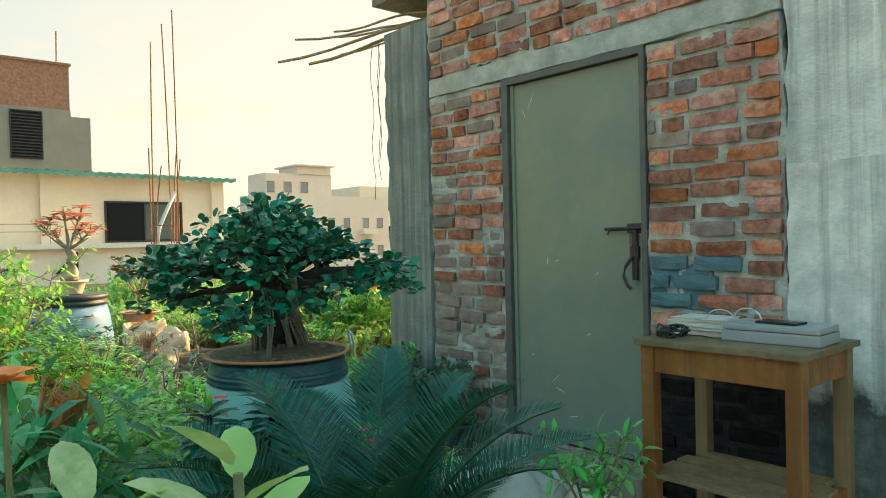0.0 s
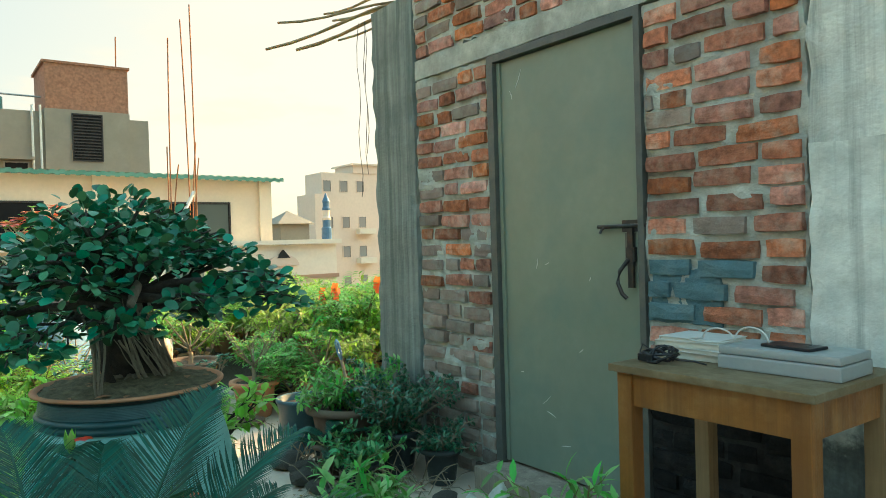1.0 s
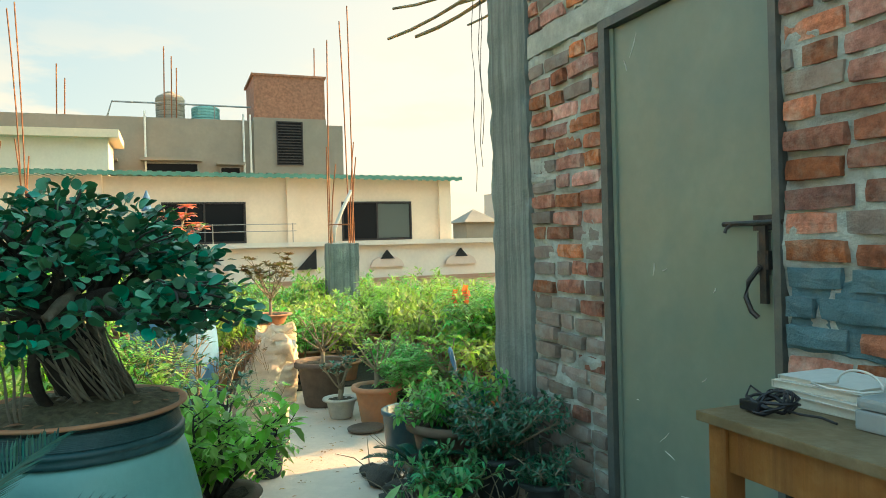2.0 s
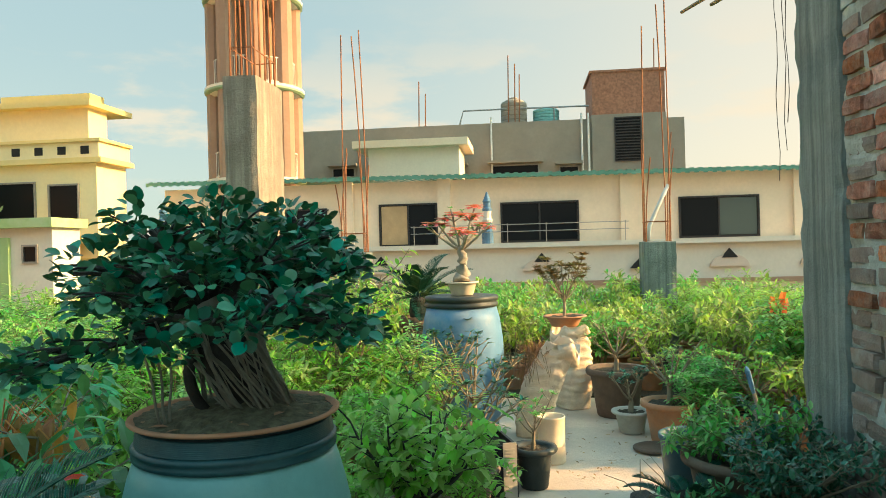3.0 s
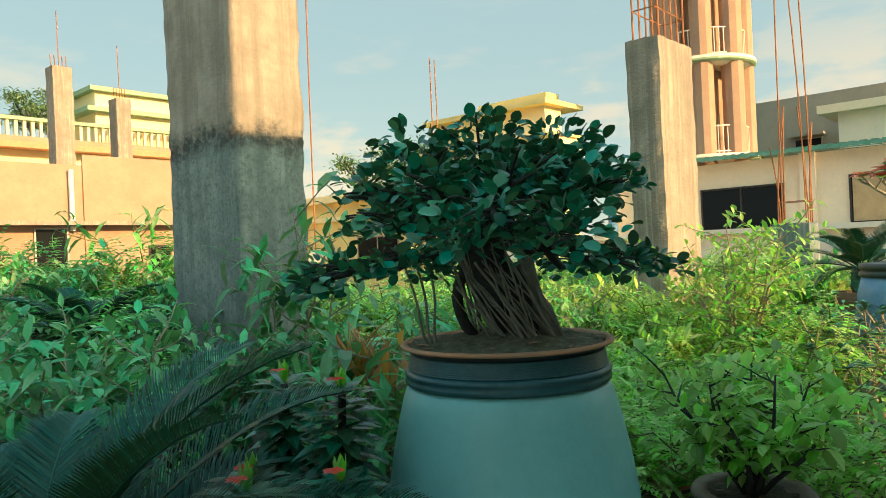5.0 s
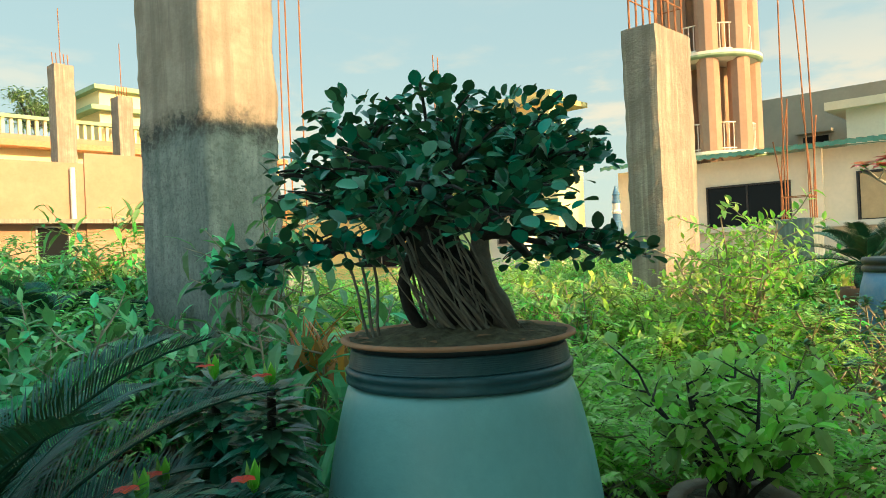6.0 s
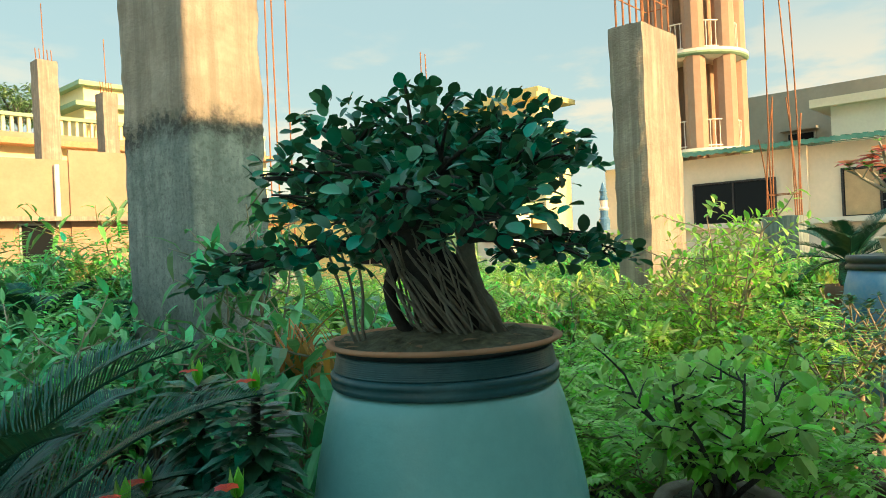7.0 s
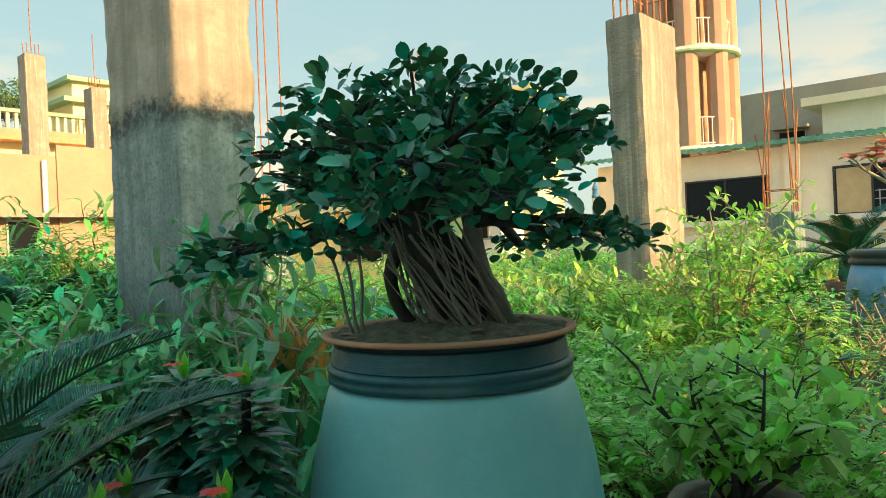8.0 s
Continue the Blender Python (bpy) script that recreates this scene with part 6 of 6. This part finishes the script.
stone_mesh = []
for k in range(3):
    b = bmesh.new()
    bmesh.ops.create_icosphere(b, subdivisions=2, radius=1.0)
    for v in b.verts:
        v.co *= 1 + 0.25 * noise.noise(v.co * 1.3 + V((k * 5, 0, 0)))
    me = bpy.data.meshes.new("stone")
    b.to_mesh(me)
    b.free()
    me.materials.append(CONCRETE_ROUGH)
    stone_mesh.append(me)
for k, (x, y, s) in enumerate(((-4.25, 2.82, 0.09), (-4.05, 2.86, 0.07), (-3.9, 2.80, 0.08), (-4.42, 2.80, 0.06), (-3.72, 2.78, 0.06), (-3.2, 3.2, 0.05))):
    ob = part("stone", stone_mesh[k % 3], CONCRETE_ROUGH)
    ob.matrix_world = pose(x, y, s * 0.5, 0, 0, k * 50) @ Matrix.Diagonal((s * 1.3, s, s * 0.6, 1))
    tagged(ob, "dark rough lump of rubble on the floor", "stone", "rubble by the pots")
tool = thing("garden_tool", pose(-4.62, 3.42, 0.43, 14, 0, 0), "blue-handled garden tool stuck upright in the plants", "tool")
g = Geo()
g.tube([(0, 0, -0.44), (0, 0, 0.08)], 0.010, 8)
part("shaft", g, STEELGREY, tool)
g = Geo()
g.tube([(0, 0, 0.08), (-0.022, 0, 0.13), (-0.02, 0, 0.2), (0.0, 0, 0.215), (0.02, 0, 0.2), (0.022, 0, 0.13), (0, 0, 0.08)], 0.009, 7)
part("handle", g, DRUMBLUE, tool, "blue loop handle")

# polythene bag and litter before the door
bag = Geo()
n = 22
vs = []
for i in range(n):
    for j in range(n):
        u, w = i / (n - 1) * 2 - 1, j / (n - 1) * 2 - 1
        r = max(0, 1 - u * u - w * w)
        z = 0.20 * r ** 0.6 * (0.7 + 0.8 * noise.noise(V((u * 2.2, w * 2.2, 3)))) + 0.03 * abs(noise.noise(V((u * 7, w * 7, 1))))
        vs.append((u * 0.24, w * 0.20, max(0.002, z)))
bag.add(vs, [(i * n + j, i * n + j + 1, (i + 1) * n + j + 1, (i + 1) * n + j) for i in range(n - 1) for j in range(n - 1)])
ob = part("polythene_bag", bag, PLASTICBAG, None, smooth=True)
ob.matrix_world = pose(-2.74, 3.12, 0.004, 0, 0, 25)
tagged(ob, "crumpled translucent polythene bag on the floor by the door", "bag")
litter = Geo()
rnd = random.Random(31)
for k in range(420):
    x, y = rnd.uniform(-6.6, -1.8), rnd.uniform(2.25, 3.45)
    a = rnd.uniform(0, 6.28)
    litter.leaf(V((x, y, 0.008)), V((math.cos(a), math.sin(a), rnd.uniform(-0.1, 0.2))), V((0, 0, 1)), rnd.uniform(0.012, 0.045), rnd.uniform(0.006, 0.018), 0.2)
tagged(part("leaf_litter", litter, L_DRY), "scattered dry leaf litter on the cement floor", "leaf litter", "", "stuff")

# ---- single plants with a look of their own ----


def cycad(x, y, z, n, length, seed, label, tilt=0.0, leaflet=0.12, low=0.15, high=1.15, potr=0.15):
    """A sago palm: a stout stem with a crown of stiff feather fronds."""
    t = thing("sago_palm", pose(x, y, 0.002), label, "palm", "sago palms")
    if potr:
        h = max(0.2, z - 0.16)
        pot(t, potr, h, CLAY_DARK)
        g = Geo()
        g.lathe([(0.05, h * 0.9), (0.075, h + 0.03), (0.065, z - 0.02), (0.02, z + 0.02)], 12, wob=0.08)
        part("trunk", g, BARK, t)
    rnd = random.Random(seed)
    for k in range(n):
        a = k * 2.39996 + rnd.uniform(-0.15, 0.15)
        e = high - (high - low) * (k / max(1, n - 1)) + rnd.uniform(-0.1, 0.1)
        ln = length * rnd.uniform(0.8, 1.05)
        out = V((math.cos(a), math.sin(a), 0))
        p0 = V((0, 0, z))
        g = Geo()
        m = 30
        pts = []
        for i in range(m + 1):
            s = i / m
            ang = e - 0.75 * s * s - 0.15 * s
            if i == 0:
                p = p0 + out * 0.02
            else:
                p = pts[-1] + (out * math.cos(ang) + V((0, 0, math.sin(ang)))) * ln / m
            pts.append(p)
        g.tube(pts[::3], [0.0055 * (1 - 0.75 * i / (m / 3)) for i in range(m // 3 + 1)], 5)
        side = V((-math.sin(a), math.cos(a), 0))
        for i in range(5, m):
            s = i / m
            d = (pts[i + 1] - pts[i]).normalized() if i < m else (pts[i] - pts[i - 1]).normalized()
            up = side.cross(d) * -1
            if up.z < 0:
                up = -up
            w = leaflet * (math.sin(math.pi * min(1, 0.15 + s * 0.85)) ** 0.6)
            for half in (0, 0.25, 0.5, 0.75):
                b = pts[i].lerp(pts[min(m, i + 1)], half)
                for sg in (-1, 1):
                    dl = side * sg + d * (0.55 + 0.5 * s) + up * 0.35 + V((rnd.uniform(-0.06, 0.06),) * 3)
                    q = dl.normalized()
                    sd = q.cross(up).normalized() * 0.0019
                    tip = b + q * w * rnd.uniform(0.9, 1.05) - up * w * 0.06
                    mid = b + q * w * 0.55 + up * 0.002
                    g.add([tuple(b - sd * 0.6), tuple(b + sd * 0.6), tuple(mid + sd), tuple(mid - sd), tuple(tip)], [(0, 1, 2, 3), (3, 2, 4)])
        part("frond", g, L_BLUE, t)
    return t


cycad(-1.44, 1.31, 0.54, 34, 0.66, 5, "dark sago palm with arching feather fronds beside the drum", leaflet=0.14, low=0.25, high=1.2)
cycad(-2.45, -0.95, 0.80, 20, 0.42, 6, "dark green sago palm at the foot of a column", leaflet=0.09, low=0.2, high=1.1)
cycad(-6.9, 1.33, 0.88, 22, 0.52, 9, "dark sago palm behind the blue drum", leaflet=0.12, low=0.0, high=1.1)
cycad(-3.88, 2.92, 0.16, 9, 0.30, 12, "small brownish fern-like palm among the pots", leaflet=0.06, low=0.3, high=1.0, potr=0.07)


def rosette_plant(x, y, label, stems, seed):
    """Thorny stems that carry whorls of long leathery leaves, a fresh shoot and small red flowers."""
    t = thing("crown_of_thorns", pose(x, y, 0.002), label, "plant", "")
    pot(t, 0.15, 0.26, DRUMDARK)
    rnd = random.Random(seed)
    lv = Geo()
    for sx, sy, top in stems:
        st = Geo()
        e = V((sx, sy, top))
        pts = bez(V((sx * 0.3, sy * 0.3, 0.22)), V((sx * 0.5, sy * 0.5, 0.4)), V((sx, sy, top - 0.25)), e, 8)
        limb(st, pts, 0.011, 0.008, 7)
        part("stem", st, BARK, t, smooth=True)
        for i in range(84):
            h = i / 84
            c = V((sx, sy, top - 0.20 * (1 - h) ** 1.0))
            a = i * 2.39996
            dl = V((math.cos(a), math.sin(a), -0.25 + 0.75 * h * h + rnd.uniform(-0.1, 0.1)))
            lv.leaf(c, dl, V((0, 0, 1)), rnd.uniform(0.10, 0.135) * (1.05 - 0.35 * h), 0.036, 0.22, 0.10, 0.75)
        new_lv, fl = Geo(), Geo()
        for i in range(5):
            a = i * 1.3
            new_lv.leaf(e, V((math.cos(a) * 0.3, math.sin(a) * 0.3, 1)), V((math.cos(a), math.sin(a), 0)), 0.055, 0.018, 0.1)
        for i in range(6):
            a = i * 1.05
            fl.leaf(e + V((0.03, 0.02, 0.035)), V((math.cos(a), math.sin(a), 0.25)), V((0, 0, 1)), 0.020, 0.018, 0.2, 0.1, 0.9)
        part("young_leaf", new_lv, L_LIME, t, "fresh lime green shoot")
        part("flower", fl, PETALRED, t, "small red flower")
    tagged(part("foliage", lv, L_DARK, t), kind="stuff")


rosette_plant(-1.93, 1.40, "dark leathery-leaved plant with whorled leaves and tiny red flowers", ((-0.09, 0.0, 0.855), (-0.08, -0.18, 0.86), (0.20, 0.10, 0.75), (0.10, -0.04, 0.72), (0.06, 0.17, 0.74)), 3)

# lime green citrus-like bush on an upturned drum
stand = thing("upturned_pot", pose(-2.90, 1.90, 0.002), "dark upturned pot used as a plant stand", "plant stand")
g = Geo()
g.lathe([(0.15, 0), (0.155, 0.02), (0.13, 0.375), (0.11, 0.381)], 26)
part("body", g, CLAY_DARK, stand, smooth=True)
st, lv = shrub(401, 0.36, 0.24, 9, 10, 8, 0.056, 0.031, lift=0.3, start=0.2, upright=0.3, broad=0.6)
limb(st, bez((0.0, 0, -0.02), (0.03, 0, 0.04), (-0.02, 0.0, 0.07), (0.01, 0.0, 0.13), 6), 0.016, 0.010, 8)
pot_thing("potted_plant", -2.90, 1.90, 0.125, 0.13, CLAY_DARK, "low clay pot with a lime green small-leaved bush", (st, lv), BARK, L_LIME, z=0.385, category="potted plant", group="")

# slender long-leaved plant by the tall column, with withered leaves
t = planted("long_leaved_plant", pose(-2.44, 0.92, 0.002), shrub(402, 0.72, 0.24, 6, 8, 5, 0.12, 0.040, lift=0.3, droop=0.6, start=0.4, upright=1.0, thick=0.009), TWIG, L_MID, "dark", "slender plant with drooping green and withered orange leaves")
g = Geo()
rnd = random.Random(9)
for k in range(22):
    p = V((rnd.uniform(-0.12, 0.06), rnd.uniform(0.04, 0.16), rnd.uniform(0.80, 0.92)))
    g.leaf(p, V((rnd.uniform(-0.4, 0.4), rnd.uniform(-0.4, 0.4), -1)), V((1, 0, 0.2)), rnd.uniform(0.06, 0.12), 0.034, 0.3, 0.3)
    g.tube([p, p + V((0.0, -0.04, 0.04)), V((0.0, 0.0, p.z - 0.08))], 0.002, 4)
part("withered_leaf", g, L_WITHER, t, "hanging orange-brown withered leaves")
planted("long_leaved_plant", pose(-2.82, 0.20, 0.002), shrub(408, 1.12, 0.16, 4, 8, 5, 0.13, 0.044, lift=0.3, droop=0.6, start=0.5, upright=1.2, thick=0.009), TWIG, L_MID, "dark", "slender tall plant with long green leaves beside the column")
planted("yellow_bush", pose(-4.85, 1.20, 0.002), shrub(403, 1.06, 0.20, 8, 14, 12, 0.054, 0.026, lift=0.35, start=0.3, upright=0.9, thick=0.010), TWIG, L_LIME, "clay", "tall sunlit lime green bush in a clay pot")
planted("yellow_bush", pose(-5.45, 0.78, 0.002), shrub(404, 0.9, 0.32, 8, 12, 11, 0.06, 0.03, lift=0.35, start=0.3, upright=0.8, thick=0.010), TWIG, L_YELLOW, "clay", "sunlit yellow-green bush with dry patches in a pot")
t = planted("sapling", pose(-3.50, -2.44, 0.002), shrub(405, 1.28, 0.08, 2, 5, 5, 0.14, 0.04, lift=0.2, droop=0.7, start=0.86, upright=2.0, thick=0.012), STEM, L_GREEN, "dark", "slender sapling with a tuft of leaves on top")
hib = planted("hibiscus", pose(-5.72, 4.15, 0.002), shrub(406, 0.72, 0.34, 8, 10, 7, 0.06, 0.034, lift=0.35, start=0.25), STEM, L_LIME, "clay", "bright hibiscus bush with red open flowers")
for fx, fy, fz in ((0.05, -0.22, 0.88), (-0.22, -0.20, 0.83), (0.2, 0.1, 0.92)):
    g = Geo()
    for k in range(6):
        a = k * 1.05
        g.leaf(V((fx, fy, fz)), V((math.cos(a), -0.4, math.sin(a))), V((0, -1, 0.3)), 0.085, 0.08, 0.3, 0.1, 0.9)
    part("flower", g, PETALRED, hib, "open red flower")
for k, (x, y, h, sd) in enumerate(((-4.75, 1.72, 0.62, 31), (-5.15, 1.92, 0.58, 32), (-5.45, 1.66, 0.66, 33), (-4.35, 1.95, 0.5, 34))):
    t = thing("twiggy_plant", pose(x, y, 0.002), "leggy grey-stemmed succulent shrub with few leaves", "plant", "twiggy plants by the blue drum")
    pot(t, 0.13, 0.2, CLAY_DARK)
    st, lv = bare_plant(sd, h, 0.30, 11, 8, 0.05, 0.013)
    for g in (st, lv):
        g.v = [(a, b, c + 0.18) for a, b, c in g.v]
    part("stem", st, TWIG, t, smooth=True)
    tagged(part("foliage", lv, L_DARK, t), kind="stuff")
planted("potted_plant", pose(-2.03, 2.80, 0.002), shrub(407, 0.40, 0.20, 6, 6, 5, 0.085, 0.028, lift=0.3, start=0.3), STEM, L_GREEN, "white", "small bright green seedling in a pot before the table", "potted plant")

# pale-leaved plant close to the start of the walk
pl = thing("variegated_plant", pose(-1.02, 0.845, 0.002), "tall plant with pale yellow-green lance-shaped leaves", "plant")
pot(pl, 0.13, 0.24, TERRACOTTA)
rnd = random.Random(17)
for sx, sy, top in ((0.0, 0.0, 1.015), (0.07, 0.03, 0.93), (-0.10, -0.14, 0.965), (0.04, 0.12, 0.90), (-0.02, -0.22, 0.945)):
    st = Geo()
    limb(st, bez(V((sx * 0.2, sy * 0.2, 0.2)), V((sx * 0.4, sy * 0.4, 0.5)), V((sx, sy, top - 0.2)), V((sx, sy, top)), 7), 0.009, 0.006, 7)
    part("stem", st, STEM, pl, smooth=True)
    for k in range(11):
        a = k * 2.4 + sx * 20
        ln = rnd.uniform(0.10, 0.15)
        lf = Geo()
        ficus_leaf(lf, V((sx, sy, top - 0.022 * (10 - k))), V((math.cos(a), math.sin(a), 0.15 + 0.08 * k)), V((0, 0, 1)), ln, ln * rnd.uniform(0.36, 0.46))
        part("leaf", lf, L_PALE if k % 3 else L_LIME, pl, smooth=True)

of = thing("flowering_plant", pose(-1.30, 0.655, 0.002), "thin-stemmed plant with one open orange flower", "plant")
pot(of, 0.09, 0.16, TERRACOTTA)
st, lv, fl = Geo(), Geo(), Geo()
limb(st, bez((0, 0, 0.14), (0.02, 0, 0.5), (-0.02, 0.02, 0.8), (0.0, 0.0, 1.11), 8), 0.006, 0.004, 6)
for k in range(18):
    a = k * 2.4
    lv.leaf(V((0, 0, 0.45 + 0.032 * k)), V((math.cos(a), math.sin(a), 0.3)), V((0, 0, 1)), 0.075, 0.03)
for k in range(9):
    a = k * 0.7
    fl.leaf(V((0, 0, 1.11)), V((math.cos(a), math.sin(a), 0.35 if k % 2 else 0.8)), V((0, 0, 1)), 0.045, 0.04, 0.3, 0.1, 0.9)
part("stem", st, STEM, of, smooth=True)
tagged(part("foliage", lv, L_MID, of), kind="stuff")
part("flower", fl, L_ORANGE, of, "open orange flower")

# trees on the far roofs
def crown_tree(x, y, z, h, r, seed, label):
    t = thing("tree", pose(x, y, z), label, "tree", "trees behind the far roofs")
    rnd = random.Random(seed)
    st, lv = Geo(), Geo()
    limb(st, bez((0, 0, -6), (0.1, 0, 0), (-0.1, 0, h * 0.3), (0, 0, h * 0.6), 6), 0.16, 0.08, 7)
    for k in range(11):
        a = k * 2.4
        e = V((r * rnd.uniform(0.3, 0.9) * math.cos(a), r * rnd.uniform(0.3, 0.9) * math.sin(a), h * rnd.uniform(0.45, 0.95)))
        limb(st, bez((0, 0, h * 0.35), V((0, 0, h * 0.5)), e * 0.8, e, 5), 0.06, 0.02, 5)
        for i in range(130):
            p = e + V((rnd.gauss(0, 0.2), rnd.gauss(0, 0.2), rnd.gauss(0, 0.12))) * r
            lv.leaf(p, V((rnd.uniform(-1, 1), rnd.uniform(-1, 1), rnd.uniform(-0.5, 0.5))), V((0, 0, 1)), 0.22, 0.09)
    part("trunk", st, BARK, t)
    tagged(part("crown", lv, L_FAR, t), kind="stuff")


for k, (x, y, z, h, r) in enumerate(((-23.2, -19.5, 3.2, 2.6, 1.5), (-23.4, -17.6, 3.2, 2.5, 1.4), (-22.6, -21.3, 3.2, 2.2, 1.3), (-13.0, -33.0, 6.5, 2.6, 1.2), (-15.0, -36.0, 6.8, 3.2, 1.3), (-9.5, -36.0, 6.8, 2.6, 1.4),
                                     (-19.4, -14.6, 1.5, 2.6, 1.5), (-26.5, -8.0, 2.0, 3.2, 1.0), (-38, 14.5, -1.0, 3.2, 1.8))):
    crown_tree(x, y, z, h, r, 60 + k, "hazy green tree behind distant roofs")

# ---- bricks of the stair house ----
BRICK_MESHES = {}
for mi, (key, mat) in enumerate((("red", BRICK), ("grey", BRICK_GREY), ("blue", BRICK_BLUE), ("blackish", BRICK_BLACK))):
    BRICK_MESHES[key] = []
    for k in range(9):
        rnd = random.Random(mi * 10 + k)
        b = bmesh.new()
        bmesh.ops.create_cube(b, size=1.0)
        bmesh.ops.subdivide_edges(b, edges=list(b.edges), cuts=1, use_grid_fill=True)
        for v in b.verts:
            edge = sum(abs(c) > 0.4 for c in v.co)
            v.co.x *= 1 - 0.012 * (edge > 1) - rnd.uniform(0.0, 0.035) * (edge > 2)
            v.co.z *= 1 - 0.05 * (edge > 1) - rnd.uniform(0.0, 0.16) * (edge > 2)
            v.co.y *= 1 - 0.05 * (edge > 1) - rnd.uniform(0.0, 0.10) * (edge > 2)
            v.co += V((rnd.uniform(-0.012, 0.012), rnd.uniform(-0.035, 0.035), rnd.uniform(-0.05, 0.05)))
        me = bpy.data.meshes.new("brick")
        b.to_mesh(me)
        b.free()
        me.materials.append(mat)
        BRICK_MESHES[key].append(me)


def lay(parent, x0, x1, z0, z1, seed, pick):
    rnd = random.Random(seed)
    row, z = 0, z0 + 0.008
    while z + 0.06 < z1:
        h = min(0.068, z1 - z - 0.004)
        x = x0 - rnd.choice((0.0, 0.06, 0.12)) * (row % 2) - 0.02 * rnd.random()
        while x < x1 - 0.03:
            w = rnd.choice((0.225, 0.23, 0.235, 0.12, 0.22)) + rnd.uniform(-0.008, 0.008)
            a, e = max(x, x0 + 0.004), min(x + w, x1 - 0.004)
            if e - a > 0.035:
                ob = new("brick", rnd.choice(BRICK_MESHES[pick((a + e) / 2, z, rnd)]))
                ob.parent = parent
                proud = rnd.uniform(0.0, 0.016)
                ob.matrix_basis = pose((a + e) / 2, WY + 0.056 - proud, z + h / 2 + rnd.uniform(-0.006, 0.006) + 0.006 * math.sin(x * 5 + row), 0, rnd.uniform(-1.6, 1.6), rnd.uniform(-1.5, 1.5)) @ Matrix.Diagonal((e - a, 0.11, h, 1))
            x += w + rnd.uniform(0.014, 0.040)
        z += 0.0845
        row += 1


lay(wall_south, -3.885, -3.235, 0.0, 2.222, 71, lambda x, z, r: "grey" if r.random() < min(0.95, max(0.25, 1.9 - 1.15 * z)) else "red")
lay(wall_mid, -2.235, -1.59, 0.0, 2.222, 72, lambda x, z, r: ("blue" if 0.93 < z < 1.16 and x < -1.86 - 0.3 * (1.05 - z) else "blackish" if z < 0.76 else "grey" if r.random() < 0.12 else "red"))
lay(wall_top, -3.885, -1.59, 2.348, 2.95, 73, lambda x, z, r: "grey" if r.random() < 0.25 else "red")
